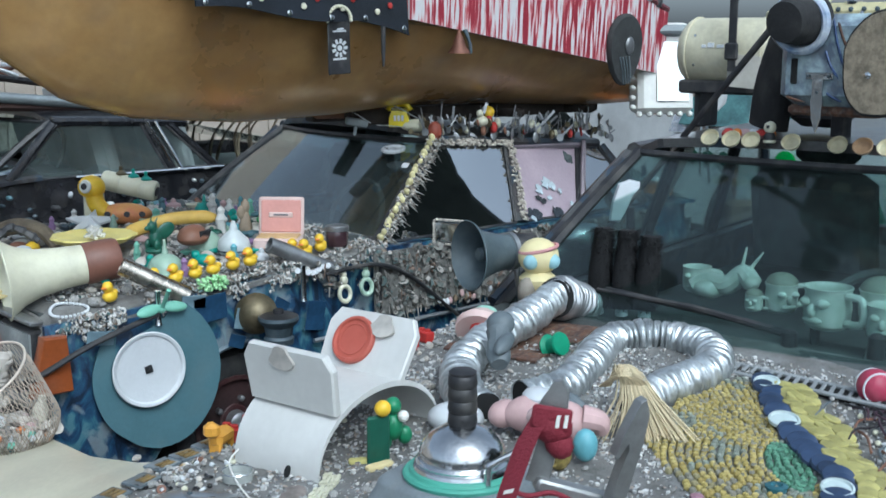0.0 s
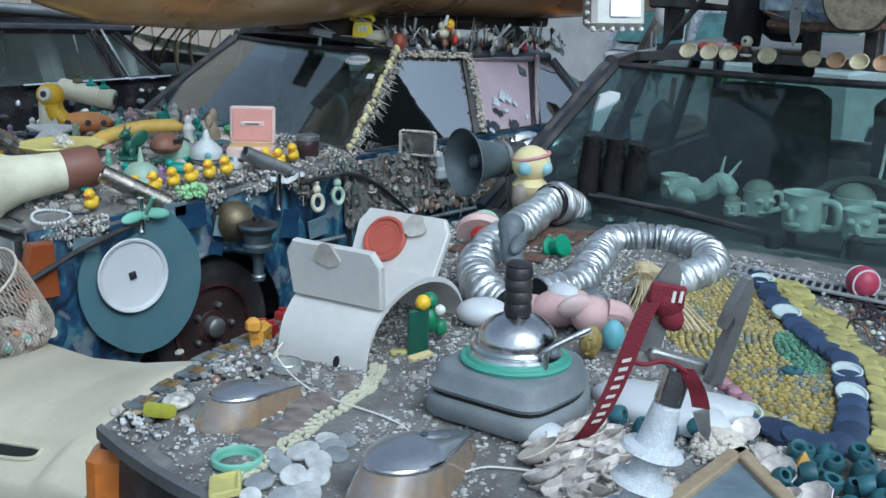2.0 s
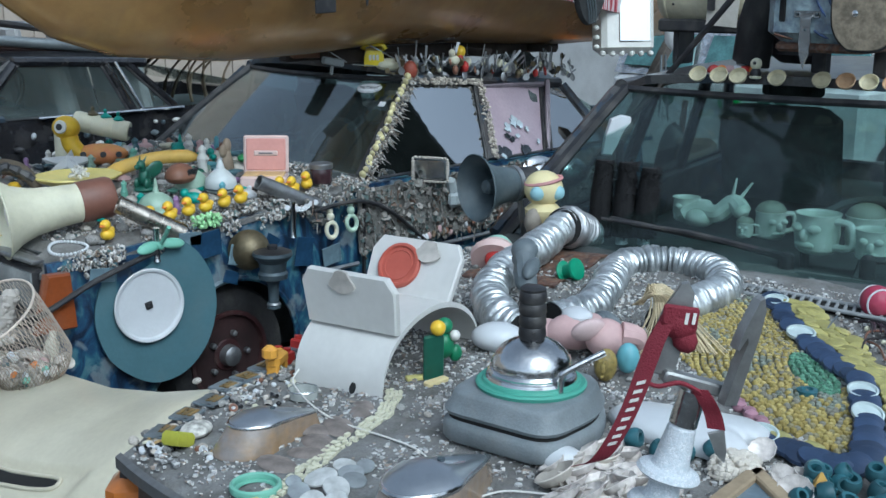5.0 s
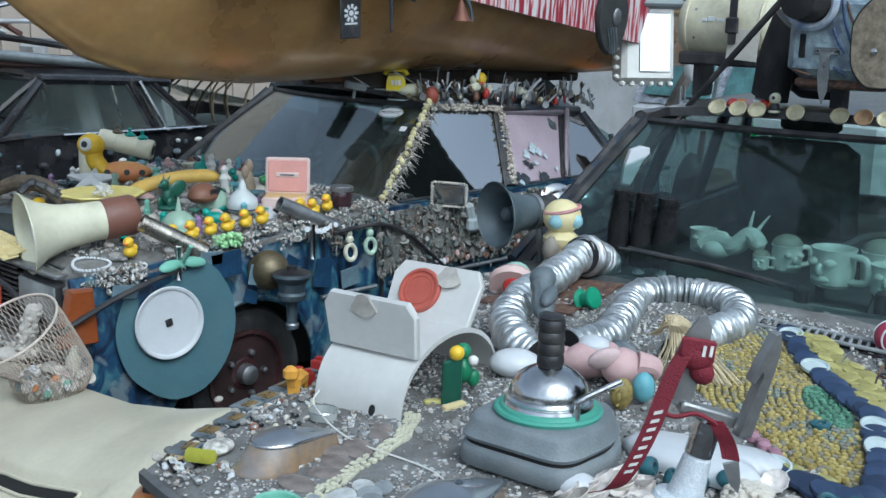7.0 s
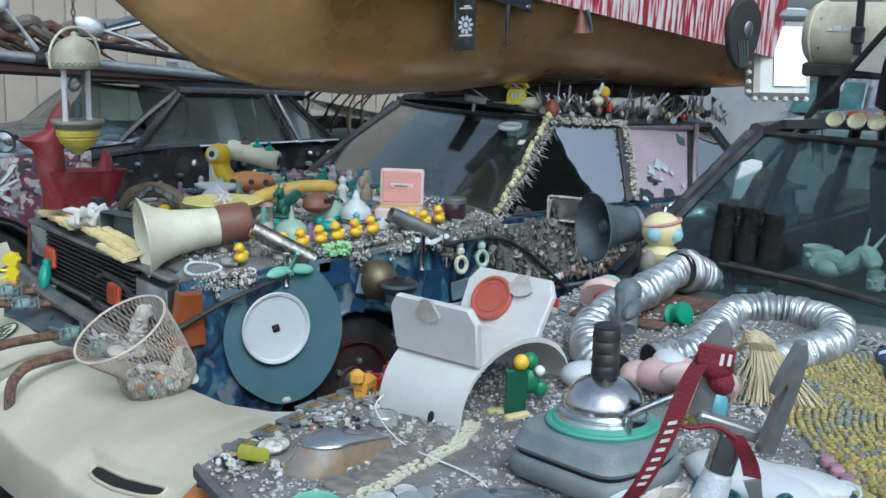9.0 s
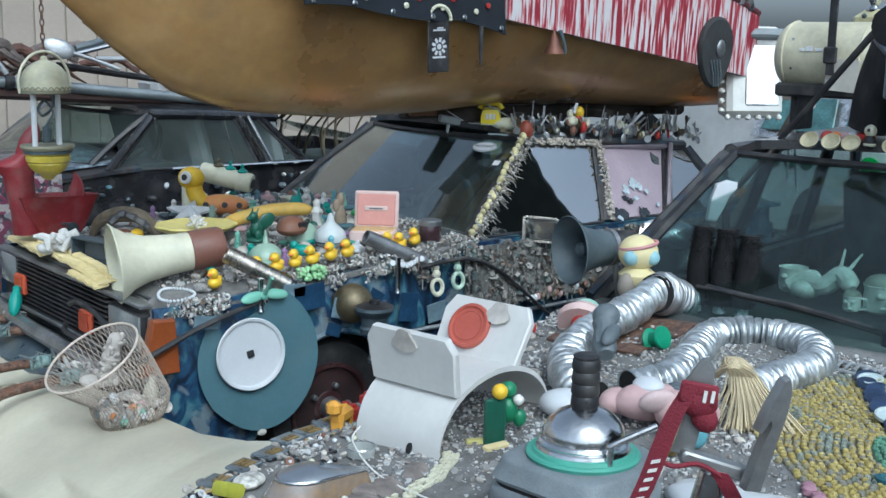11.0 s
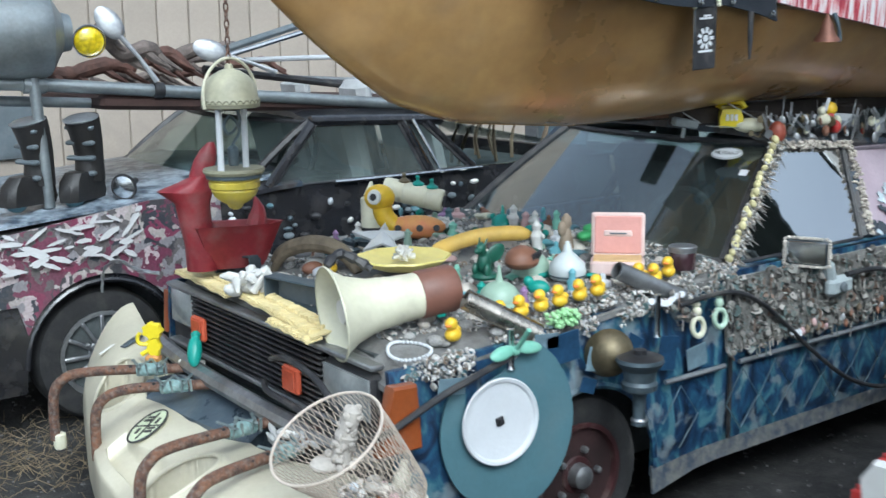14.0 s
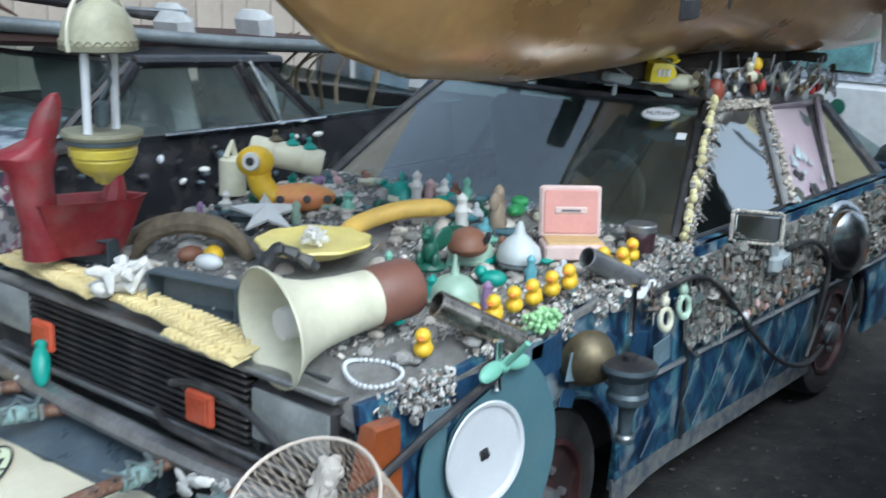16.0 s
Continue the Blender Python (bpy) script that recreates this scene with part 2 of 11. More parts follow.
    def prism(self, outline, t, m=I4, c=0.0):
        """A flat outline (x, y), t thick upwards from z = 0, its rim cut by c."""
        if c > 0:
            n = len(outline)
            cx, cy = sum(p[0] for p in outline) / n, sum(p[1] for p in outline) / n
            size = max(math.hypot(p[0] - cx, p[1] - cy) for p in outline)
            k = 1 - c / size
            inn = [(cx + (p[0] - cx) * k, cy + (p[1] - cy) * k) for p in outline]
            return self.loft([[(*p, 0) for p in inn], [(*p, c) for p in outline], [(*p, t - c) for p in outline], [(*p, t) for p in inn]], m)
        return self.loft([[(*p, 0) for p in outline], [(*p, t) for p in outline]], m)

    def mesh(self, name, material, angle=35):
        me = bpy.data.meshes.new(name)
        me.from_pydata(self.v, [], self.f)
        bm = bmesh.new()
        bm.from_mesh(me)
        bmesh.ops.recalc_face_normals(bm, faces=bm.faces)
        bm.to_mesh(me)
        bm.free()
        me.shade_smooth()
        me.set_sharp_from_angle(angle=radians(angle))
        me.materials.append(material)
        return me


def part(name, g, material, parent=None, label="", angle=35, m=None, kind=""):
    """One mesh object from a Geo, under a thing or a part."""
    ob = new(name, g if isinstance(g, bpy.types.Mesh) else g.mesh(name, material, angle))
    if parent is not None:
        ob.parent = parent
    if m is not None:
        ob.matrix_basis = m
    return tagged(ob, label, kind=kind)


def thing(name, label, category, m=I4, group="", kind=""):
    """An Empty at the base of a thing."""
    ob = new(name)
    ob.empty_display_size = 0.05
    ob.matrix_basis = m
    return tagged(ob, label, category, group, kind)


def solid(name, g, material, label, category, m=I4, group="", kind="", angle=35):
    """A thing of one mesh."""
    ob = part(name, g, material, None, "", angle, m)
    return tagged(ob, label, category, group, kind)


def at(x, y, z, rz=0, rx=0, ry=0, s=1.0):
    return pose(x, y, z, rx, ry, rz) @ Matrix.Scale(s, 4)


def toward(p, d, roll=0.0):
    """A pose at p whose z axis points along d."""
    return Matrix.Translation(p) @ Vector(d).to_track_quat("Z", "Y").to_matrix().to_4x4() @ pose(0, 0, 0, 0, 0, roll)


def circle(r, n=24, ry=None):
    return [(r * math.cos(2 * math.pi * k / n), (ry or r) * math.sin(2 * math.pi * k / n)) for k in range(n)]


def lerp(a, b, t):
    return a + (b - a) * t


def poly(table, x):
    """A value from pairs (x, y) by straight lines."""
    if x <= table[0][0]:
        return table[0][1]
    for (a, u), (b, v) in zip(table, table[1:]):
        if x <= b:
            return u + (v - u) * (x - a) / (b - a)
    return table[-1][1]


def spline(pts, n=8):
    """Points along a smooth line through pts."""
    p = [Vector(q) for q in pts]
    out = []
    for i in range(len(p) - 1):
        a, b, c, d = p[max(i - 1, 0)], p[i], p[i + 1], p[min(i + 2, len(p) - 1)]
        for k in range(n):
            t = k / n
            out.append(0.5 * ((2 * b) + (c - a) * t + (2 * a - 5 * b + 4 * c - d) * t * t + (3 * b - a - 3 * c + d) * t ** 3))
    return out + [p[-1]]

black = mat("black_trim", (0.025, 0.025, 0.028), 0.5, vary=0.4, dirt=0.25)
rubber = mat("tyre_rubber", (0.022, 0.022, 0.023), 0.85, vary=0.4, bump=0.6, dirt=0.12)
chrome = mat("chrome", (0.62, 0.64, 0.66), 0.22, 1.0, vary=0.2, dirt=0.2)
dull_metal = mat("dull_metal", (0.42, 0.43, 0.44), 0.45, 0.9, vary=0.35, dirt=0.35)
pane = glass("dusty_tinted_glass", (0.80, 0.88, 0.87), gloss=0.03, dust=0.03)
sky_screen = glass("sky_reflecting_windshield", (0.74, 0.82, 0.82), gloss=0.21, dust=0.04)
wagon_pane = glass("dark_wagon_glass", (0.84, 0.89, 0.88), gloss=0.12, dust=0.07)
dark_screen = glass("teal_tinted_windshield", (0.70, 0.80, 0.79), gloss=0.016, dust=0.014)
film_pane = glass("sky_reflecting_side_glass", (0.40, 0.45, 0.45), gloss=0.66, dust=0.012)
clear = glass("clear_glass", (0.95, 0.97, 0.97))
cabin = mat("cabin_trim", (0.07, 0.08, 0.08), 0.8, vary=0.5)
seat_cloth = mat("seat_cloth", (0.09, 0.11, 0.11), 0.95, vary=0.5)


def brushed_paint(name, tones, scuff, rough=0.42):
    """Hand-brushed paint in blended tones, chipped and scuffed to a pale undercoat in places."""
    m = bpy.data.materials.new(name)
    m.use_nodes = True
    nt, lk = m.node_tree, m.node_tree.links
    b = nt.nodes["Principled BSDF"]
    co, mp = nt.nodes.new("ShaderNodeTexCoord"), nt.nodes.new("ShaderNodeMapping")
    mp.inputs["Scale"].default_value = (1.0, 1.0, 0.55)
    lk.new(co.outputs["Object"], mp.inputs["Vector"])
    n1, n2, n3 = (nt.nodes.new("ShaderNodeTexNoise") for k in range(3))
    for n, sc, de, ds in ((n1, 13, 7, 1.2), (n2, 9, 9, 0.4), (n3, 120, 4, 0.0)):
        n.inputs["Scale"].default_value, n.inputs["Detail"].default_value, n.inputs["Distortion"].default_value = sc, de, ds
        lk.new(mp.outputs[0] if n is n1 else co.outputs["Object"], n.inputs["Vector"])
    r = nt.nodes.new("ShaderNodeValToRGB")
    while len(r.color_ramp.elements) < len(tones):
        r.color_ramp.elements.new(0.5)
    for k, c in enumerate(tones):
        r.color_ramp.elements[k].position = 0.38 + 0.24 * k / (len(tones) - 1)
        r.color_ramp.elements[k].color = (*c, 1)
    lk.new(n1.outputs["Fac"], r.inputs["Fac"])
    ch = nt.nodes.new("ShaderNodeMapRange")
    ch.inputs["From Min"].default_value, ch.inputs["From Max"].default_value = 0.545, 0.62
    ch.inputs["To Max"].default_value = 0.6
    lk.new(n2.outputs["Fac"], ch.inputs["Value"])
    mx = nt.nodes.new("ShaderNodeMix")
    mx.data_type = "RGBA"
    mx.inputs[7].default_value = (*scuff, 1)
    lk.new(ch.outputs["Result"], mx.inputs[0]), lk.new(r.outputs["Color"], mx.inputs[6]), lk.new(mx.outputs[2], b.inputs["Base Color"])
    b.inputs["Roughness"].default_value = rough
    bp = nt.nodes.new("ShaderNodeBump")
    bp.inputs["Strength"].default_value, bp.inputs["Distance"].default_value = 0.35, 0.004
    lk.new(n3.outputs["Fac"], bp.inputs["Height"]), lk.new(bp.outputs[0], b.inputs["Normal"])
    MATS[name] = m
    return m


blue_paint = brushed_paint("blue_brushed_paint", [(0.008, 0.018, 0.04), (0.013, 0.036, 0.085), (0.02, 0.06, 0.125), (0.03, 0.10, 0.16), (0.08, 0.18, 0.22)], (0.26, 0.30, 0.31))
cream_paint = mat("cream_gelcoat", (0.59, 0.55, 0.42), 0.4, vary=0.14, scale=2.0, coat=0.3, dirt=0.18, bump=0.05)
gold_paint = mat("gold_metal_paint", (0.55, 0.345, 0.14), 0.30, 0.3, vary=0.3, scale=3.0, fine=14, color2=(0.42, 0.235, 0.085), bump=0.03, dirt=0.22, coat=0.35)
concrete = mat("grey_mortar", (0.225, 0.225, 0.22), 0.95, vary=0.55, scale=14, fine=170, bump=1.0, color2=(0.125, 0.12, 0.112), dirt=0.3)
dark_paint = palette("dark_mixed_paint", [(0.03, 0.03, 0.035), (0.05, 0.045, 0.045), (0.03, 0.045, 0.065), (0.075, 0.075, 0.075)], 7, 0.3, 0.2, kind="mosaic", warp=3.0)
maroon = mat("maroon_rim_paint", (0.042, 0.011, 0.012), 0.6, vary=0.4, dirt=0.3)

# ---- ground and wall ----
dirt_ground = mat("dark_dirt_gravel", (0.038, 0.037, 0.036), 0.95, vary=0.6, scale=4.5, fine=60, bump=1.6, color2=(0.015, 0.015, 0.015), dirt=0.12)


def ground_height(x, y):
    return 0.012 * noise.noise((x * 1.3, y * 1.3, 0)) + 0.006 * noise.noise((x * 5, y * 5, 3))


g = Geo()
xs = [-400, -60, -15] + [-6 + 0.15 * k for k in range(81)] + [12, 40, 400]
ys = [-400, -60, -15] + [-6 + 0.15 * k for k in range(81)] + [12, 40, 400]
g.grid(lambda u, v: (lambda x, y: (x, y, ground_height(x, y) - 0.015))(xs[round(u * (len(xs) - 1))], ys[round(v * (len(ys) - 1))]), len(xs) - 1, len(ys) - 1)
tagged(part("ground", g, dirt_ground), "dark packed dirt and gravel yard ground", "ground", kind="structure")


def car(name, label, m, spec, body_mat, roof_mat, category="car"):
    """A car, nose to -x, its cowl at x = 0, on its middle line."""
    t = thing(name, label, category, m)
    xf, xr, w, wt = spec["front"], spec["rear"], spec["half"], spec["top_half"]
    zs, zb, zc, zn, zr = spec["sill"], spec["belt"], spec["cowl"], spec["nose"], spec["roof"]
    wheels, wr = spec["wheels"], spec["wheel_r"]
    plan = spec.get("plan", [(xf, 0.94), (xf + 0.25, 1.0), (xr - 0.3, 1.0), (xr, 0.9)])

    far = spec.get("plan_far", plan)

    def breadth(x, s):
        return poly(far if s > 0 else plan, x)

    def low(x):
        z = zs
        for wx in wheels:
            d = abs(x - wx)
            if d < wr * 1.17:
                z = max(z, wr + math.sqrt(max(0, (wr * 1.17) ** 2 - d * d)))
        return z

    def top(x):
        return poly([(xf, zn), (0, zc - 0.03), (0.15, zb), (xr, zb)], x)

    def side(x, z, s):
        k = (z - zs) / (zb - zs)
        return s * (w * breadth(x, s) + 0.035 * math.sin(math.pi * min(max(k, 0), 1)) - 0.035 * k)

    spots = sorted({xf + (xr - xf) * k / 44 for k in range(45)} | {wx + wr * 1.17 * math.cos(math.pi * k / 12) for wx in wheels for k in range(13)})
    n = len(spots) - 1
    for s, lab in ((-1, "side"), (1, "side")):
        g = Geo()
        g.sheet(lambda u, v: (lambda x: (lambda z: (x, side(x, z, s), z))(lerp(low(x), top(x), v)))(spots[round(u * n)]), n, 8, 0.02, dirn=(0, -s, 0))
        part("side_panel", g, body_mat, t)
    hood = lambda x, y: poly([(xf, zn), (0, zc)], x) + spec["crown"] * (1 - (y / w) ** 2) - 0.03 * max(0, (abs(y) / w - 0.9) / 0.1) - spec.get("lip", 0.05) * max(0, 1 - (x - xf) / 0.12) ** 2
    g = Geo()
    bowed, lumps = spec.get("nose_bow", 0.0), spec.get("lumps", 0.0)

    def skin(u, v):
        x = lerp(xf, 0.06, u)
        y = lerp(-breadth(x, -1), breadth(x, 1), v) * w * 0.985
        z = hood(x, y) + lumps * (noise.noise((x * 16, y * 16, 3)) + 0.7 * noise.noise((x * 45, y * 45, 8)))
        return (x - bowed * max(0.0, 1 - (y / 0.6) ** 2) * (1 - u) ** 3, y, z)

    g.sheet(skin, 110 if lumps else 16, 90 if lumps else 14, 0.02)
    part("hood", g, spec["hood_mat"], t)
    for wx in wheels:
        for s in (-1, 1):
            g = Geo().tube([(wx + wr * 1.15 * math.cos(a), s * (w * breadth(wx, s) + 0.012), wr + wr * 1.15 * math.sin(a)) for a in [math.pi * k / 14 for k in range(15)]], 0.012, 6)
            part("arch_lip", g, spec.get("lip_mat", body_mat), t)
    g = Geo()
    g.box(xr - xf - 0.1, w * 1.5, zb - zs - 0.08, at((xr + xf) / 2, 0, (zb + zs) / 2 - 0.05))
    part("floor_pan", g, cabin, t)
    g = Geo()
    g.box(0.1, w * 1.8, 0.22, at(xf + 0.02, 0, zs + 0.14), 0.03)
    part("bumper", g, spec.get("bumper_mat", black), t)
    part("bumper", Geo().box(0.12, w * 1.85, 0.2, at(xr - 0.02, 0, zs + 0.2), 0.04), black, t)
    part("tailgate", Geo().box(0.03, w * 1.8, zb - zs - 0.2, at(xr - 0.03, 0, (zb + zs) / 2 + 0.1), 0.01), body_mat, t)
    # wheels
    for wx in wheels:
        for s in (-1, 1):
            wheel = part("wheel", Geo().lathe([(0.05, -0.08), (wr * 0.62, -0.08), (wr * 0.62, 0.08), (0.05, 0.08)], 20), spec.get("disc_mat", cabin), t, m=at(wx, s * (w - 0.12), wr) @ pose(0, 0, 0, 90 if s < 0 else -90, 0, 0))
            part("tyre", Geo().lathe([(wr * 0.62, -0.085), (wr * 0.8, -0.1), (wr * 0.95, -0.09), (wr, -0.06), (wr, 0.06), (wr * 0.95, 0.09), (wr * 0.8, 0.1), (wr * 0.62, 0.085)], 36, cap0=False, cap1=False), rubber, wheel)
            g = Geo()
            g.lathe([(wr * 0.64, 0.06), (wr * 0.66, 0.1), (wr * 0.6, 0.1), (wr * 0.55, 0.05), (wr * 0.3, 0.06), (wr * 0.22, 0.085), (0.03, 0.085)], 24)
            if spec.get("spokes"):
                for k in range(spec["spokes"]):
                    a = 2 * math.pi * k / spec["spokes"]
                    g.box(wr * 0.4, 0.018, 0.03, at(wr * 0.4 * math.cos(a), wr * 0.4 * math.sin(a), 0.085, math.degrees(a)), 0.004)
            part("rim", g, spec["rim_mat"], wheel)
            g = Geo()
            g.lathe([(0.045, 0.08), (0.04, 0.12), (0.025, 0.13), (0.005, 0.13)], 14)
            for k in range(5):
                a = 2 * math.pi * k / 5
                g.lathe([(0.012, 0.07), (0.012, 0.1), (0.004, 0.104)], 6, at(0.09 * math.cos(a), 0.09 * math.sin(a), 0))
            part("hub_cap", g, spec.get("hub_mat", dull_metal), wheel)
    # glasshouse
    a0, a1 = Vector((spec["ws0"], -w * 0.9, zc)), Vector((spec["ws1"], -wt * 0.96, zr - 0.05))
    bow = spec.get("bow", 0.16)

    def screen(u, v, off=0.0):
        y = lerp(lerp(a0.y, -a0.y, u), lerp(a1.y, -a1.y, u), v)
        b = bow * (1 - (2 * u - 1) ** 2) * lerp(1, 0.55, v)
        return (lerp(a0.x, a1.x, v) - b + off, y, lerp(a0.z, a1.z, v) + 0.012 * math.sin(math.pi * v) + off * 0.3)

    ws = part("windshield", Geo().sheet(lambda u, v: screen(u, v), 16, 8, 0.006, dirn=(0.8, 0, -0.6)), spec.get("glass", pane), t)
    ws.visible_shadow = False
    g = Geo()
    for v in (0, 1):
        g.tube([screen(k / 16, v) for k in range(17)], 0.014, 6)
    for u in (0, 1):
        g.tube([screen(u, k / 8) for k in range(9)], 0.02, 6)
    part("windshield_trim", g, spec.get("trim_mat", black), t)
    re = spec["roof_end"]
    fall = lambda x: spec.get("drop", 0.0) * max(0.0, x - spec["ws1"])
    wide = lambda x: wt - spec.get("taper", 0.0) * max(0.0, x - spec["ws1"])

    def roof(u, t):
        x = lerp(spec["ws1"] - bow * 0.55 * (1 - t * t), re, u)
        z = zr - fall(x) + 0.035 * (1 - t * t) - 0.04 * max(0, (abs(t) - 0.8) / 0.2) ** 2 - 0.03 * ((x - (spec["ws1"] + re) / 2) / (re - spec["ws1"])) ** 2
        return (x, t * wide(x), z)

    g = Geo()
    g.sheet(lambda u, v: roof(u, 2 * v - 1), 14, 12, 0.03)
    part("roof", g, roof_mat, t)
    # side windows between pillars given as (x at the belt, x at the top)
    zt0 = zr - 0.06

    def glassside(x0, x1, v, s, off=0.0):
        return (lerp(x0, x1, v), s * lerp(spec.get("glass_half", w * 0.955) + off, wide(x1) + off, v), lerp(zb + 0.005, zt0 - fall(x1), v))

    for s in (-1, 1):
        pil = spec["pillars"]
        for i in range(len(pil) - 1):
            (p0, p1), (q0, q1) = pil[i], pil[i + 1]
            gap = 0.03
            mt = spec["side_glass"][i] if s < 0 or not spec.get("far_glass") else spec["far_glass"][i]
            wdw = part("side_window", Geo().sheet(lambda u, v: glassside(lerp(p0 + gap, q0 - gap, u), lerp(p1 + gap, q1 - gap, u), v, s), 4, 4, 0.006, dirn=(0, -s, 0)), mt, t)
            wdw.visible_shadow = False
            fr = Geo()
            for e0, e1 in ((p0 + gap, p1 + gap), (q0 - gap, q1 - gap)):
                fr.tube([glassside(e0, e1, v, s, 0.004) for v in (0, 0.33, 0.66, 1)], 0.009, 5)
            for v in (0.0, 1.0):
                fr.tube([glassside(lerp(p0 + gap, q0 - gap, u), lerp(p1 + gap, q1 - gap, u), v, s, 0.004) for u in (0, 0.5, 1)], 0.009, 5)
            part("window_frame", fr, spec.get("frame_mat", black), wdw)
        for (p0, p1) in pil:
            g = Geo()
            g.tube([glassside(p0, p1, v, s, 0.0) for v in (0, 0.33, 0.66, 1.0)], 0.026, 8)
            part("pillar", g, spec.get("pillar_mat", roof_mat), t)
        g = Geo()
        g.tube([(x, s * wide(x) * 0.99, zr - 0.045 - fall(x)) for x in (spec["ws1"], (spec["ws1"] + re) / 2, re)], 0.028, 8)
        part("roof_rail", g, spec.get("pillar_mat", roof_mat), t)
        g = Geo()
        g.sheet(lambda u, v: (lerp(0.02, xr, u), s * lerp(w * 0.965, spec.get("glass_half", w * 0.92) - 0.02, v), zb + 0.0), 12, 2, 0.02)
        part("belt_ledge", g, body_mat, t)
    tail = part("rear_window", Geo().sheet(lambda u, v: (lerp(re, xr - 0.05, v), lerp(-1, 1, u) * lerp(wide(re) * 0.93, w * 0.9, v), lerp(zr - 0.05 - fall(re), zb + 0.01, v)), 8, 4, 0.006, dirn=(-0.6, 0, -0.8)), pane, t)
    tail.visible_shadow = False
    # cabin
    g = Geo()
    g.sheet(lambda u, v: (lerp(-bow, 0.34, u), lerp(-1, 1, v) * w * 0.86, zc - 0.02 + 0.05 * math.sin(math.pi * min(1, u * 1.6))), 8, 6, 0.05)
    part("dashboard", g, cabin, t)
    for sx in spec["seats"]:
        for sy in (-0.4, 0.4):
            g = Geo()
            g.box(0.14, 0.5, 0.6, at(sx, sy * w, zb + 0.02, ry=-14), 0.05)
            g.box(0.1, 0.26, 0.18, at(sx + 0.1, sy * w, zb + 0.4, ry=-10), 0.04)
            part("seat", g, spec.get("seat_mat", seat_cloth), t)
    g = Geo()
    c0 = Vector((0.32, -0.38 * w, zc + 0.03))
    g.tube([c0 + Vector((0.07 * math.sin(a), 0.18 * math.cos(a), 0.16 * math.sin(a))) for a in [2 * math.pi * k / 24 for k in range(25)]], 0.014, 6)
    g.tube([c0, c0 + Vector((-0.2, 0, -0.1))], 0.02, 6)
    part("steering_wheel", g, cabin, t)
    return t


# ---- the blue art car ----
hood_crust = concrete
pink_film = mat("pale_pink_painted_glass", (0.42, 0.335, 0.38), 0.4, vary=0.15, scale=3, coat=0.3)
m_spec = dict(front=-1.42, rear=2.35, half=0.86, top_half=0.62, sill=0.2, belt=0.875, cowl=0.9, nose=0.775, roof=1.335, crown=0.045,
              wheels=(-0.69, 1.42), wheel_r=0.28, ws0=0.08, ws1=0.57, roof_end=1.86, bow=0.2, glass=sky_screen, drop=0.075, taper=0.085, hood_mat=hood_crust, rim_mat=maroon, disc_mat=mat("dark_brake_grime", (0.03, 0.012, 0.012), 0.9, vary=0.5),
              glass_half=0.765, pillars=[(0.1, 0.555), (0.985, 1.09), (1.44, 1.69), (1.98, 1.90)], side_glass=[film_pane, pink_film, film_pane], far_glass=[pane, pane, pane], seats=(0.95, 1.6))
art_car = car("art_car", "blue painted wagon crusted with shells, toys and trinkets", at(0, 0.86, 0), m_spec, blue_paint, dark_paint)

# ---- the encrusted car whose hood is near ----
r_spec = dict(front=-1.71, rear=2.5, half=0.84, top_half=0.66, sill=0.22, belt=0.93, cowl=0.93, nose=0.85, roof=1.42, crown=0.03,
              plan=[(-1.74, 0.7), (-1.5, 0.83), (-1.2, 0.94), (-0.9, 1.0), (2.3, 1.0), (2.5, 0.9)],
              plan_far=[(-1.74, 0.73), (-1.5, 0.77), (-1.2, 0.81), (-0.9, 0.84), (-0.35, 0.91), (0.1, 1.0), (2.3, 1.0), (2.5, 0.9)],
              wheels=(-1.0, 1.6), wheel_r=0.29, ws0=0.06, ws1=0.74, roof_end=1.9, bow=0.14, nose_bow=0.14, lip=0.012, lumps=0.0026, glass=dark_screen, hood_mat=concrete, rim_mat=dull_metal,
              pillars=[(0.1, 0.72), (1.1, 1.12), (1.8, 1.7), (2.4, 2.0)], side_glass=[pane, pane, pane], seats=(1.75,))
hood_car = car("art_car", "dark hatchback with a mortar-covered hood full of glued trinkets", at(-0.45, -2.0, 0, 11), r_spec, dark_paint, dark_paint)

# ---- the dark wagon behind ----
c_spec = dict(front=-1.85, rear=2.3, half=0.85, top_half=0.77, sill=0.2, belt=0.985, cowl=1.03, nose=0.86, roof=1.345, crown=0.05,
              wheels=(-1.0, 1.55), wheel_r=0.31, ws0=-0.20, ws1=0.16, roof_end=1.02, bow=0.26, drop=0.05, taper=0.06, hood_mat=dark_paint, rim_mat=dull_metal, spokes=12,
              pillars=[(-0.12, 0.16), (0.86, 0.74), (1.16, 0.90)], side_glass=[wagon_pane, wagon_pane], seats=(0.6, 1.1), trim_mat=black, frame_mat=black, seat_mat=mat("pale_seat_cover", (0.45, 0.46, 0.46), 0.9, vary=0.2))
gloss_black = mat("black_car_paint", (0.018, 0.018, 0.021), 0.22, vary=0.5, scale=5, coat=0.5, dirt=0.12)
chrome_trim = mat("bright_chrome_trim", (0.72, 0.73, 0.74), 0.14, 1.0, vary=0.15, dirt=0.1)
dark_wagon = car("dark_wagon", "black wagon with maroon and white splashed paint and chrome trim", at(-0.45, 3.2, 0, 0), c_spec, gloss_black, gloss_black)

# ---- the canoe on the roof ----


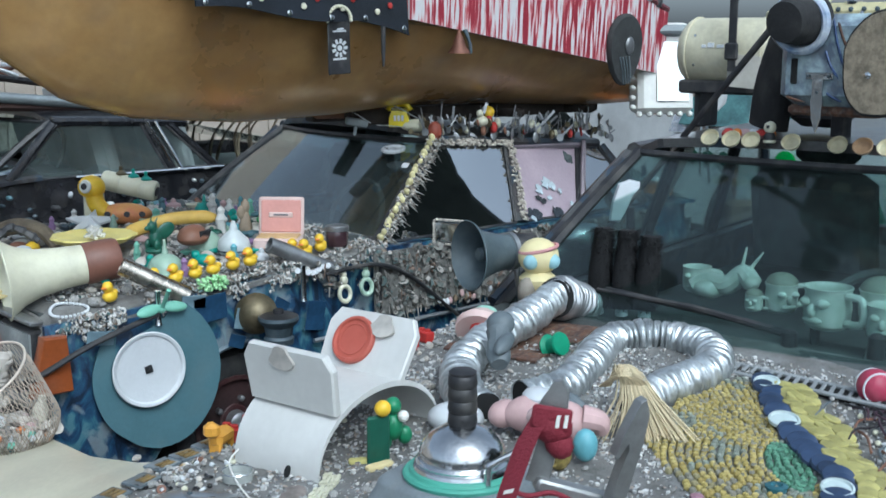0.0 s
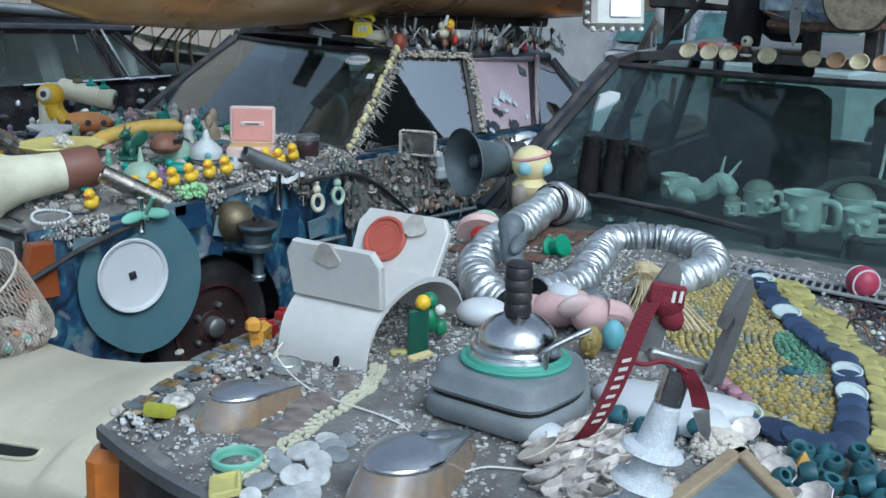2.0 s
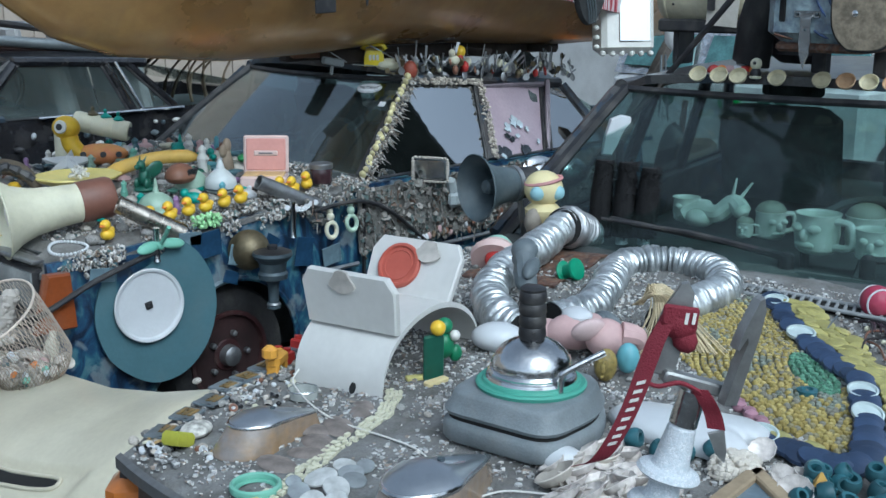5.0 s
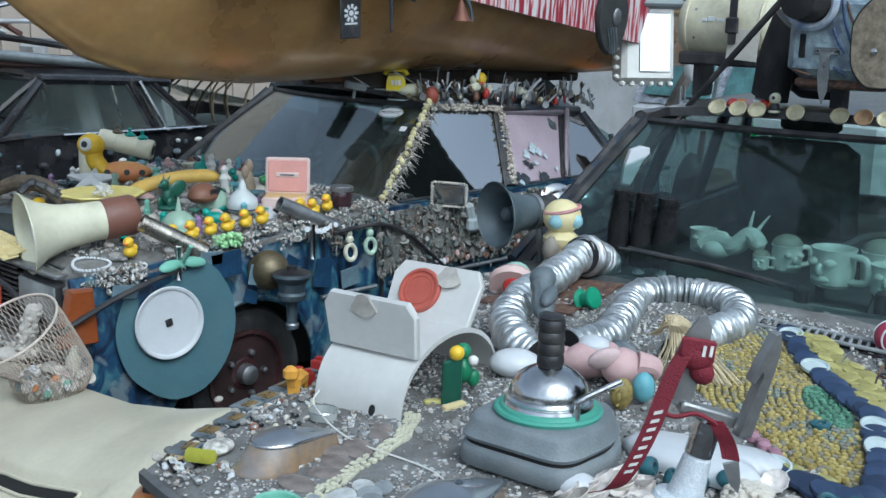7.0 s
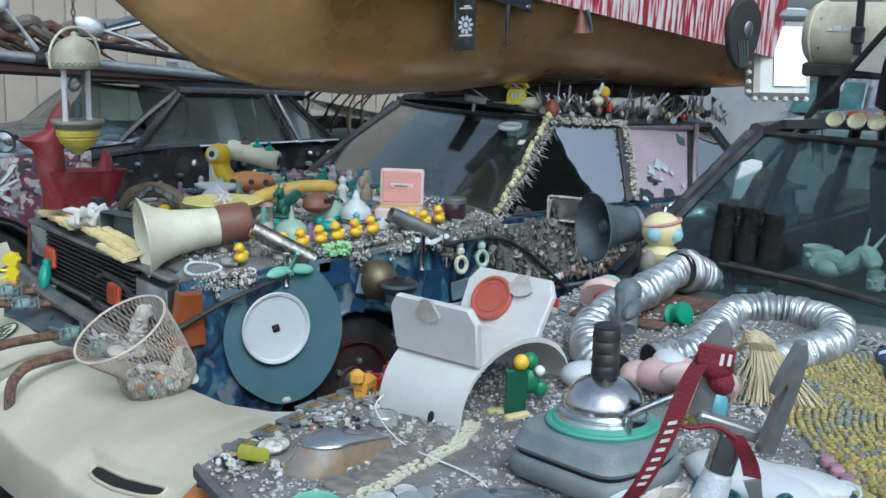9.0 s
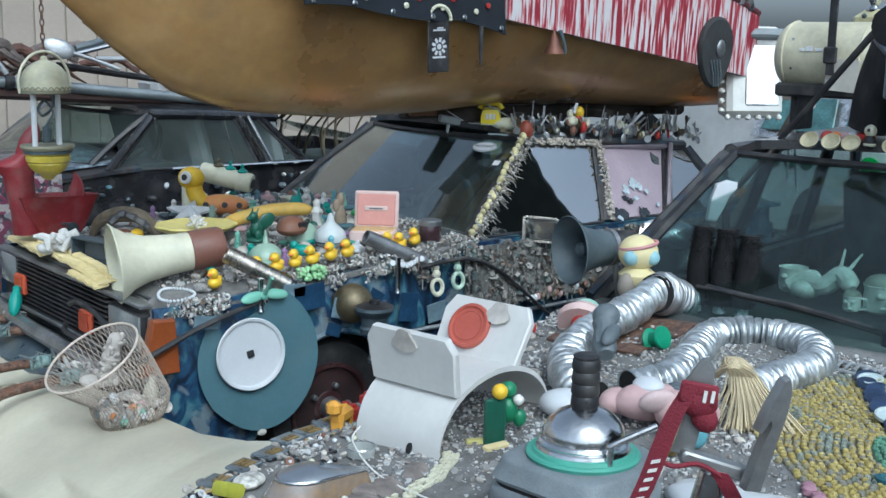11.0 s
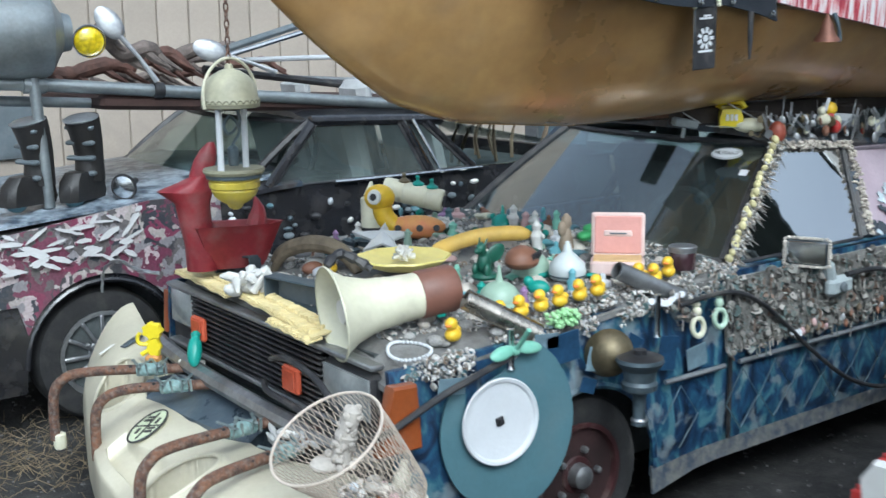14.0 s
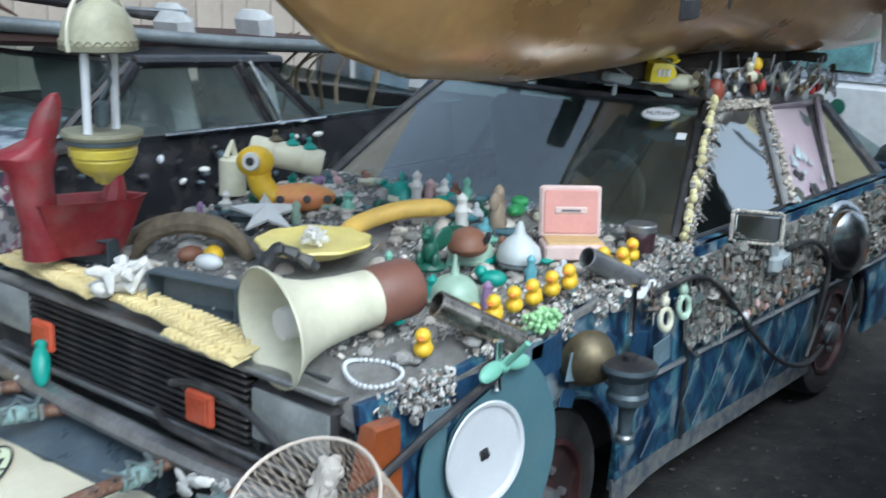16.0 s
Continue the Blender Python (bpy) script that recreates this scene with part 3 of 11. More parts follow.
def canoe_section(s):
    """Bottom height, half beam and rim height along the canoe, from the prow."""
    x = lerp(-1.74, 3.2, s)
    keel = poly([(-1.74, 2.07), (-1.67, 1.96), (-1.57, 1.85), (-1.41, 1.71), (-1.16, 1.53), (-0.9, 1.45), (-0.4, 1.408), (0.1, 1.42), (0.5, 1.45), (1.0, 1.44), (1.9, 1.40), (3.2, 1.42)], x)
    beam = poly([(-1.74, 0.012), (-1.58, 0.08), (-1.3, 0.22), (-0.9, 0.335), (-0.2, 0.43), (0.6, 0.46), (2.0, 0.42), (3.2, 0.2)], x)
    rim = poly([(-1.74, 2.14), (-1.5, 2.0), (-0.8, 1.9), (0.2, 1.82), (1.5, 1.74), (3.2, 1.74)], x)
    return x, keel, beam, rim


g = Geo()


def hull(u, v):
    x, k, b, r = canoe_section(u)
    a = (v * 2 - 1) * math.pi / 2
    y = b * math.copysign(abs(math.sin(a)) ** 0.8, a)
    z = k + (r - k) * abs(y / b) ** 1.9
    return (x, 0.41 + y, z)


canoe = thing("canoe", "gold painted canoe lying over the blue car's roof", "canoe")
part("hull", Geo().sheet(hull, 60, 28, 0.015, dirn=(0, 0, 1)), gold_paint, canoe, angle=60)

for s in (0, 1):
    part("gunwale", Geo().tube([Vector(hull(k / 40, s)) + Vector((0, 0, 0.01)) for k in range(41)], 0.022, 8), mat("worn_gold_rail", (0.30, 0.19, 0.07), 0.5, 0.2, vary=0.4), canoe)
part("keel_strip", Geo().tube([Vector(hull(k / 40, 0.5)) + Vector((0, 0, 0.008)) for k in range(2, 41)], 0.010, 6), mat("worn_gold_rail", (0.3, 0.19, 0.07)), canoe)
for u in (0.2, 0.42, 0.64, 0.86):
    a, b = Vector(hull(u, 0)), Vector(hull(u, 1))
    part("thwart", Geo().box(0.06, (b - a).length, 0.02, Matrix.Translation((a + b) / 2), 0.004), mat("worn_gold_rail", (0.3, 0.19, 0.07)), canoe)

# added dark bars below the canoe, in place of the shaded gap there
rack = thing("roof_rack", "added dark bars standing in for the shade under the canoe", "rack")
gap_dark = mat("dark_gap_filler", (0.05, 0.04, 0.035), 0.85, vary=0.4, bump=0.5)
for y in (0.50, 0.80):
    part("runner", Geo().box(1.75, 0.07, 0.075, at(1.13, y, 1.395), 0.008), gap_dark, rack)
for x in (0.6, 1.2, 1.75):
    part("crossbar", Geo().box(0.07, 0.95, 0.04, at(x, 0.78, 1.385), 0.006), gap_dark, rack)

# ---- shared small materials ----
white_plastic = mat("white_plastic", (0.78, 0.77, 0.72), 0.45, vary=0.1, dirt=0.2)
cream_plastic = mat("cream_plastic", (0.68, 0.66, 0.50), 0.45, vary=0.15, dirt=0.2)
corn = mat("pale_yellow_plastic", (0.74, 0.62, 0.32), 0.5, vary=0.2, dirt=0.15)
yellow = mat("yellow_rubber", (0.80, 0.52, 0.03), 0.4, vary=0.15, scale=20)
bright_yellow = mat("bright_yellow_plastic", (0.82, 0.66, 0.02), 0.35, vary=0.12, dirt=0.1)
orange = mat("orange_rubber", (0.75, 0.24, 0.04), 0.45, vary=0.2)
red = mat("red_plastic", (0.45, 0.03, 0.025), 0.5, vary=0.2, dirt=0.15)
faded_red = mat("faded_red_reflector", (0.50, 0.085, 0.035), 0.45, vary=0.25, dirt=0.2)
crimson = mat("crimson_enamel", (0.24, 0.022, 0.03), 0.45, vary=0.3, dirt=0.3)
pink = mat("pink_vinyl", (0.60, 0.29, 0.25), 0.55, vary=0.12)
rose = mat("dusty_pink_rubber", (0.55, 0.37, 0.36), 0.65, vary=0.15, dirt=0.2)
mint = mat("mint_green_plastic", (0.22, 0.50, 0.38), 0.45, vary=0.15, dirt=0.2)
sage = mat("sage_green_glass", (0.33, 0.46, 0.36), 0.35, vary=0.15, dirt=0.2)
teal = mat("teal_plastic", (0.03, 0.30, 0.24), 0.4, vary=0.2)
dark_green = mat("dark_green_glaze", (0.02, 0.10, 0.065), 0.35, vary=0.3)
slate = mat("slate_blue_plastic", (0.085, 0.17, 0.20), 0.5, vary=0.12, scale=3, dirt=0.12)
china = mat("white_china", (0.62, 0.64, 0.66), 0.35, vary=0.08, dirt=0.12)
chalk = mat("chalky_white", (0.70, 0.69, 0.65), 0.9, vary=0.25, bump=0.8, dirt=0.2)
shell = mat("sea_shell", (0.62, 0.57, 0.50), 0.6, vary=0.3, bump=0.5, random_tint=0.35)
stone = mat("beach_stone", (0.40, 0.39, 0.37), 0.85, vary=0.35, bump=0.6, random_tint=0.5)
brown = mat("brown_plastic", (0.22, 0.10, 0.06), 0.55, vary=0.25, dirt=0.2)
wood = mat("weathered_wood", (0.20, 0.15, 0.10), 0.85, vary=0.5, bump=0.6)
brass = mat("dark_brass", (0.20, 0.165, 0.10), 0.5, 0.75, vary=0.4, dirt=0.3)
rust = mat("rusty_pipe", (0.20, 0.10, 0.06), 0.85, 0.2, vary=0.6, scale=30, bump=0.8, color2=(0.07, 0.045, 0.04), dirt=0.6)
verdigris = mat("verdigris_tape", (0.22, 0.33, 0.32), 0.8, vary=0.5, scale=25, dirt=0.4)
amber = mat("amber_lens", (0.29, 0.075, 0.02), 0.35, vary=0.25, coat=0.5, dirt=0.12)
lens_clear = mat("headlamp_lens", (0.27, 0.29, 0.29), 0.2, vary=0.25, coat=0.6)
gunmetal = mat("grey_blue_metal", (0.09, 0.12, 0.14), 0.45, 0.4, vary=0.3, dirt=0.2)
grey_plastic = mat("grey_plastic", (0.24, 0.27, 0.28), 0.55, vary=0.2, dirt=0.2)
mid_grey = mat("mid_grey_plastic", (0.13, 0.155, 0.17), 0.5, vary=0.2, dirt=0.2)
silver = mat("polished_steel", (0.66, 0.67, 0.68), 0.2, 1.0, vary=0.15, dirt=0.15)
foil = mat("aluminium_foil_duct", (0.60, 0.63, 0.64), 0.36, 0.75, vary=0.4, scale=26, bump=0.6, dirt=0.25)

# ---- the blue car's nose ----
g = Geo()
g.box(0.06, 1.6, 0.25, at(-1.375, 0.86, 0.61), 0.01)
part("nose_panel", g, black, art_car, m=at(0, -0.86, 0))
grille = part("grille", Geo().box(0.03, 1.0, 0.23, at(-1.405, 0.9, 0.668)), cabin, art_car, m=at(0, -0.86, 0))
slat = Geo().box(0.035, 0.97, 0.008, I4, 0.002).mesh("slat", black)
for k in range(11):
    part("slat", slat, black, grille, m=at(-1.43, 0.9, 0.565 + 0.0195 * k))
rib = Geo().box(0.012, 0.006, 0.2, I4).mesh("rib", black)
for k in range(5):
    part("rib", rib, black, grille, m=at(-1.422, 0.5 + 0.2 * k, 0.665))
for z, h in ((0.778, 0.018), (0.55, 0.02)):
    part("grille_trim", Geo().box(0.05, 1.5, h, at(-1.425, 0.86, z), 0.005), dull_metal, art_car, m=at(0, -0.86, 0))
for y, w, z, h in ((1.475, 0.19, 0.705, 0.13), (0.265, 0.26, 0.672, 0.13)):
    hl = part("headlight", Geo().box(0.05, w + 0.03, h + 0.03, at(-1.415, y, z), 0.012), black, art_car, m=at(0, -0.86, 0))
    lens = Geo().sheet(lambda u, v: (-1.448 - 0.012 * math.sin(math.pi * u) * math.sin(math.pi * v), y + (u - 0.5) * w, z + (v - 0.5) * h), 12, 8, 0.012, dirn=(1, 0, 0))
    part("lens", lens, lens_clear, hl, "dusty ribbed glass lens")
for y, z in ((1.285, 0.662), (0.575, 0.637)):
    solid("square_reflector", Geo().box(0.022, 0.1, 0.092, I4, 0.008).box(0.006, 0.075, 0.07, at(-0.013, 0, 0), 0.003), faded_red, "faded red square reflector fixed to the grille", "reflector", at(-1.463, y, z, 3), "square reflectors")
for y, s in ((0.0, 1), (1.745, -1)):
    part("turn_signal", Geo().prism([(-0.09, 0), (0.06, 0), (0.045, 0.20), (-0.04, 0.205)] if s > 0 else [(0.0, 0), (0.06, 0), (0.05, 0.17), (0.01, 0.175)], 0.05, pose(-1.425, y + s * 0.02, 0.555, 90), 0.01), amber, art_car, "orange corner turn signal lens", m=at(0, -0.86, 0))
g = Geo()
g.tube(spline([(-1.47, 1.68, 0.535), (-1.5, 1.3, 0.52), (-1.51, 0.86, 0.515), (-1.5, 0.4, 0.51), (-1.47, 0.03, 0.53)], 6), [0.032] * 25, 8)
part("chrome_bumper", g, dull_metal, art_car, "scratched bent chrome bumper bar", m=at(0, -0.86, 0))
tray_mat = mat("dark_blue_grey_plastic", (0.07, 0.095, 0.12), 0.3, vary=0.3, dirt=0.25)
ct = thing("plastic_tray", "dark blue-grey plastic trough lying behind the cream nose", "tray", at(-1.485, 1.06, 0.405, 6))
part("trough", Geo().loft([[(-0.13, y, -0.05), (0.12, y, -0.05), (0.13, y, 0.035), (0.02, y, 0.065), (-0.02, y, 0.06), (-0.13, y, 0.0)] for y in (-0.36, -0.35, 0.33, 0.34)]), tray_mat, ct)
part("ridge", Geo().tube([(0.0, -0.35, 0.066), (0.0, 0.33, 0.066)], 0.007, 6), mat("pale_scuffed_edge", (0.20, 0.23, 0.25), 0.5), ct)
part("end_wall", Geo().box(0.24, 0.02, 0.12, at(0, 0.35, 0.0), 0.006), tray_mat, ct)

# side trim, door gaps, relief lines
for x0, x1 in ((-0.36, -0.05), (0.03, 1.04), (1.1, 1.95)):
    part("side_trim", Geo().tube([(x0, -0.046, 0.557), (x1, -0.046, 0.557)], 0.0095, 6), dull_metal, art_car, m=at(0, -0.86, 0))
for x in (-0.005, 1.07):
    part("door_gap", Geo().box(0.012, 0.012, 0.6, at(x, -0.034, 0.57)), black, art_car, m=at(0, -0.86, 0))
for i, x in enumerate((-0.28, 0.05, 0.24, 0.43, 0.62, 0.81, 1.0, 1.2, 1.4)):
    g = Geo()
    d = 0.09
    pts = [(x, -0.045, 0.30), (x + d, -0.049, 0.41), (x, -0.046, 0.53), (x - d, -0.049, 0.41), (x, -0.045, 0.30)]
    g.tube(pts if i % 3 else pts[:4], 0.0028, 5)
    part("relief_line", g, mat("worn_blue_grey_edge", (0.10, 0.15, 0.18), 0.5, 0.2, vary=0.5), art_car, m=at(0, -0.86, 0))
g = Geo()
g.sheet(lambda u, v: (lerp(-0.37, 1.12, u), -0.012 + 0.01 * v, 0.19 + 0.1 * v - 0.05 * max(0, 1 - u * 6)), 14, 4, 0.01, dirn=(0, 1, 0))
part("rocker", g, mat("worn_rocker_paint", (0.15, 0.15, 0.14), 0.85, vary=0.6, scale=14, dirt=0.5, color2=(0.03, 0.05, 0.08)), art_car, m=at(0, -0.86, 0))

# black hoses across the nose and the door
for k, pts in enumerate(([(-1.5, 0.64, 0.70), (-1.52, 0.5, 0.735), (-1.5, 0.35, 0.70), (-1.5, 0.15, 0.60), (-1.52, -0.02, 0.62), (-1.3, -0.06, 0.72), (-1.05, -0.05, 0.78)],
                         [(-1.49, 0.72, 0.60), (-1.53, 0.62, 0.60), (-1.52, 0.5, 0.585), (-1.5, 0.2, 0.56), (-1.49, 0.0, 0.59)],
                         [(-0.3, -0.05, 0.82), (-0.05, -0.055, 0.83), (0.15, -0.055, 0.75), (0.45, -0.06, 0.52), (0.7, -0.06, 0.36), (0.95, -0.06, 0.28), (1.15, -0.05, 0.30)],
                         [(0.62, -0.07, 0.80), (0.85, -0.08, 0.79), (1.05, -0.07, 0.66), (1.02, -0.06, 0.42), (0.95, -0.06, 0.31)])):
    solid("hose", Geo().tube(spline(pts, 8), 0.011 if k != 2 else 0.009, 8), black, "black rubber hose draped over the blue car", "hose", group="black hoses")

# ---- the cream car nose lying in front ----
cream_thing = thing("car_nose", "cream gelcoat racing car nose section in front of the blue car", "car part")


def nose_top(u, v):
    """u along the width, v from the back edge to the lip."""
    y = lerp(1.98, -1.22, u)
    xb = poly([(-1.22, -1.58), (-1.12, -1.6), (-0.7, -1.68), (0.0, -1.6), (0.25, -1.68), (0.45, -1.67), (0.74, -1.62), (0.80, -1.65), (0.88, -1.705), (1.0, -1.705), (1.10, -1.66), (1.2, -1.585), (1.6, -1.53), (1.98, -1.46)], y)
    zb = poly([(-1.22, 0.66), (-1.1, 0.68), (-0.9, 0.63), (-0.3, 0.545), (0.3, 0.51), (0.7, 0.45), (1.2, 0.48), (1.6, 0.56), (1.98, 0.63)], y)
    xl = poly([(-1.22, -2.12), (-0.8, -2.24), (-0.2, -2.22), (0.4, -2.16), (0.9, -2.06), (1.4, -1.92), (1.75, -1.80), (1.98, -1.70)], y)
    k = 0.3 if y > 0 else lerp(0.3, 0.36, -y / 1.2)
    x = lerp(xb, xl, min(1, v * 1.06))
    z = lerp(zb, k, v ** 2.0) - (0.12 * max(0, (v - 0.85) / 0.15))
    z += 0.025 * math.exp(-((y - 0.15) / 0.22) ** 2) * math.sin(math.pi * v) + 0.03 * math.exp(-((y - 1.5) / 0.25) ** 2) * math.sin(math.pi * v)
    soft = lambda q: min(1.0, max(0.0, q)) ** 2 * (3 - 2 * min(1.0, max(0.0, q)))
    # number recess in the middle, scoop and slot on the near side
    ry, rv = min((y - 0.60) / 0.03, (1.04 - y) / 0.03), min((v - 0.48) / 0.04, (0.74 - v) / 0.03)
    z -= 0.05 * soft(min(ry, rv))
    sy, sv = min((y + 1.08) / 0.05, (-0.44 - y) / 0.16), min((v - 0.585) / 0.03, (0.88 - v) / 0.12)
    z -= 0.022 * soft(min(sy, sv))
    for by in (0.45, 1.36):
        d = math.hypot((y - by) / 0.125, (v - 0.52) / 0.24)
        z -= 0.27 * soft((1 - d) / 0.08) * (1.35 - v)
        z += 0.02 * math.exp(-((d - 1.12) / 0.14) ** 2)
    return (-3.35 + 1.05 * (x + 3.35), -2.4 + 1.05 * (y + 2.4), 1.77 + 1.05 * (z - 1.77))


def nose_shell(u, v):
    """The nose with its lip turned under."""
    y = lerp(1.98, -1.22, u)
    p = nose_top(u, v * poly([(-1.22, 0.84), (-0.72, 0.80), (0.0, 0.86), (1.0, 0.9), (1.98, 0.95)], y))
    return (p[0] + 0.02 * max(0.0, (v - 0.93) / 0.07) ** 2, p[1], p[2] - 0.14 * max(0.0, (v - 0.93) / 0.07) ** 1.5)


part("shell", Geo().sheet(nose_shell, 220, 90, 0.018), cream_paint, cream_thing, angle=50)
# near-black colour that stands for the shade inside holes, slots and gaps
opening_shade = mat("painted_opening_shade", (0.012, 0.012, 0.012), 0.9)


def on_nose(y, v):
    return Vector(nose_top((1.98 - y) / 3.2, v))


def slot_at(a, k):
    """A rounded oblong on the near scoop, a running round it, k its size."""
    c, s = math.cos(a), math.sin(a)
    y = -0.80 + k * 0.185 * math.copysign(abs(c) ** 0.35, c)
    v = 0.645 + k * 0.032 * math.copysign(abs(s) ** 0.6, s)
    return Vector(nose_top((1.98 - y) / 3.2, v))


rim_pts = [slot_at(2 * math.pi * k / 40, 1.0) + Vector((-0.002, 0, 0.003)) for k in range(41)]
# flat dark patch on the shell: the slot's inner shade as colour
slot = part("air_slot", Geo().loft([[slot_at(2 * math.pi * k / 40, q) + Vector((0, 0, h)) for k in range(40)] for q, h in ((1.0, 0.003), (0.6, 0.003), (0.05, 0.003))], I4, False, True), opening_shade, cream_thing, "oblong air slot, its inner shade painted dark")
part("slot_rim", Geo().tube(rim_pts, 0.006, 8), cream_paint, slot)
for by in (0.45, 1.36):
    ring = [Vector(nose_top((1.98 - by - 0.13 * math.cos(a)) / 3.2, 0.52 + 0.25 * math.sin(a))) + Vector((-0.002, 0, 0.004)) for a in [2 * math.pi * k / 40 for k in range(41)]]
    part("lamp_bucket", Geo().tube(ring, 0.008, 8), cream_paint, cream_thing, "round empty headlamp bucket rim")
# round badge with an unreadable mark
p = on_nose(0.95, 0.34) + Vector((0, 0, 0.006))
bm_m = toward(p, (-0.32, 0.0, 0.95), 0) @ at(0, 0, 0, 122)
badge = part("badge", Geo().prism(circle(0.1, 28, 0.058), 0.003, bm_m), mat("badge_pale_green", (0.55, 0.60, 0.42), 0.5, vary=0.2), cream_thing, "oval club badge with dark bars")
g = Geo()
rim = [(0.1 * math.cos(a), 0.058 * math.sin(a), 0.004) for a in [2 * math.pi * k / 28 for k in range(29)]]
g.tube(rim, 0.004, 5, bm_m)
for dx, dy, w, h in ((0, 0, 0.16, 0.006), (0, 0, 0.006, 0.12), (0.035, 0.022, 0.012, 0.03), (0.055, 0.02, 0.01, 0.026), (-0.03, 0.024, 0.03, 0.012), (-0.035, -0.024, 0.012, 0.03), (-0.015, -0.026, 0.01, 0.03), (0.03, -0.024, 0.034, 0.01)):
    g.box(w, h, 0.003, bm_m @ at(dx, dy, 0.0045))
part("lettering", g, black, badge)
solid("sticker", Geo().box(0.03, 0.1, 0.003, I4), white_plastic, "small white strip sticker on the cream nose", "sticker", toward(on_nose(1.72, 0.5) + Vector((0, 0, 0.004)), (-0.45, 0.2, 0.9), 20))
solid("square_plate", Geo().box(0.07, 0.1, 0.008, I4, 0.003).box(0.05, 0.07, 0.012, I4, 0.003), gunmetal, "small grey square plate on the cream nose", "plate", toward(on_nose(1.62, 0.25) + Vector((0, 0, 0.004)), (-0.4, 0.2, 0.9), 30))

# bent rusty pipes with taped joints
for y, z, r0, k in ((1.36, 0.50, -28, 1.0), (1.14, 0.49, -24, 0.8), (0.63, 0.485, 4, 1.0), (0.36, 0.49, 12, 1.0)):
    pipe = thing("bent_pipe", "rusty bent steel pipe held with taped hose clamps", "pipe", at(-1.55, y, z, r0), "bent rusty pipes")
    L = -0.40 * k
    part("tube", Geo().tube(spline([(0.10, 0, 0.0), (-0.1, 0, 0.008), (L + 0.08, 0, 0.008), (L, 0, -0.015), (L - 0.04, 0.0, -0.08), (L - 0.045, 0.0, -0.25)], 6), 0.019, 12), rust, pipe)
    for q in range(3):
        part("bolt_hole", Geo().lathe([(0.006, 0), (0.0065, 0.002), (0.002, 0.0025)], 8, toward((-0.15 - 0.06 * q * k, -0.012, 0.0235 - 0.003 * q), (0, -0.5, 0.85))), opening_shade, pipe)
    cl = part("clamp", Geo().lathe([(0.023, -0.05), (0.026, -0.04), (0.026, 0.0), (0.024, 0.01), (0.027, 0.02), (0.024, 0.05)], 10, at(-0.08, 0, 0.006, ry=90)), verdigris, pipe, "grey-green hose clamp and tape")
    galvanised = mat("galvanised_strap", (0.30, 0.36, 0.36), 0.5, 0.6, vary=0.4, dirt=0.3)
    for a, b, c in ((-0.13, 24, 30), (-0.10, -38, 24), (-0.06, 30, 34), (-0.03, -20, 26)):
        part("strap", Geo().box(0.012, 0.085, 0.005, at(a, 0.0, 0.03, b, c * 0.3), 0.001), galvanised, cl)
        part("strap", Geo().box(0.010, 0.004, 0.05, at(a + 0.01, -0.025, 0.012, b, 10), 0.001), galvanised, cl)
    part("tip", Geo().lathe([(0.02, -0.03), (0.024, -0.02), (0.024, 0.025), (0.019, 0.03)], 10, at(L - 0.03, 0, -0.255)), verdigris if y < 0.5 else cream_plastic, pipe)

# yellow toy, green stopper, rags between the nose and the grille
toy = thing("toy_figure", "yellow and orange plastic toy standing by the headlight", "toy", at(-1.575, 1.46, 0.515, -44))
toy_side = [(0.036 * math.cos(q) * (1 + 0.10 * math.cos(7 * q)), 0.032 * math.sin(q) * (1 + 0.10 * math.cos(7 * q))) for q in [2 * math.pi * k / 42 for k in range(42)]]
toy_face = pose(0, 0, 0, 90, 0, 0) @ at(0, 0, -0.015)
part("body", Geo().prism([(x * 0.8, 0.058 + z * 1.25) for x, z in toy_side], 0.03, toy_face, 0.005), bright_yellow, toy)
part("head", Geo().prism([(x * 1.08, 0.122 + z) for x, z in toy_side], 0.034, toy_face, 0.005), bright_yellow, toy)
part("arm", Geo().tube(spline([(-0.02, -0.01, 0.07), (-0.05, -0.02, 0.075), (-0.055, -0.02, 0.10), (-0.045, -0.02, 0.115)], 5), 0.008, 8).tube([(-0.02, -0.01, 0.045), (-0.045, -0.02, 0.03)], 0.009, 7), bright_yellow, toy)
part("base", Geo().box(0.055, 0.045, 0.03, at(-0.005, 0, 0.012), 0.008), mat("faded_orange_plastic", (0.62, 0.30, 0.10), 0.5, vary=0.2), toy)
solid("stopper", Geo().ball(0.028, 0.028, 0.062, at(0, 0, 0.055)).lathe([(0.014, 0.1), (0.02, 0.12), (0.012, 0.13)], 10), teal, "green plastic float wedged before the grille", "float", at(-1.53, 1.20, 0.55, ry=20, rx=-25))
rag_rnd = random.Random(33)
for k, (x, y, z) in enumerate(((-1.56, 0.50, 0.47), (-1.52, 0.45, 0.475), (-1.54, 0.36, 0.48), (-1.50, 1.32, 0.50))):
    rag_mat = chalk if k % 2 else mat("grey_cotton_rag", (0.42, 0.42, 0.41), 0.95, vary=0.3, bump=0.8)
    rag = thing("rag", "crumpled pale rag tied beside the pipes", "rag", at(x, y, z, 40 * k), "crumpled rags")
    for j in range(7):
        part("fold", Geo().ball(0.022 + 0.012 * rag_rnd.random(), 0.014, 0.009, at(0.05 * rag_rnd.uniform(-1, 1), 0.03 * rag_rnd.uniform(-1, 1), 0.012 + 0.02 * rag_rnd.random(), rag_rnd.uniform(0, 180), rag_rnd.uniform(-60, 60), rag_rnd.uniform(-60, 60)), 7, 5), rag_mat, rag)
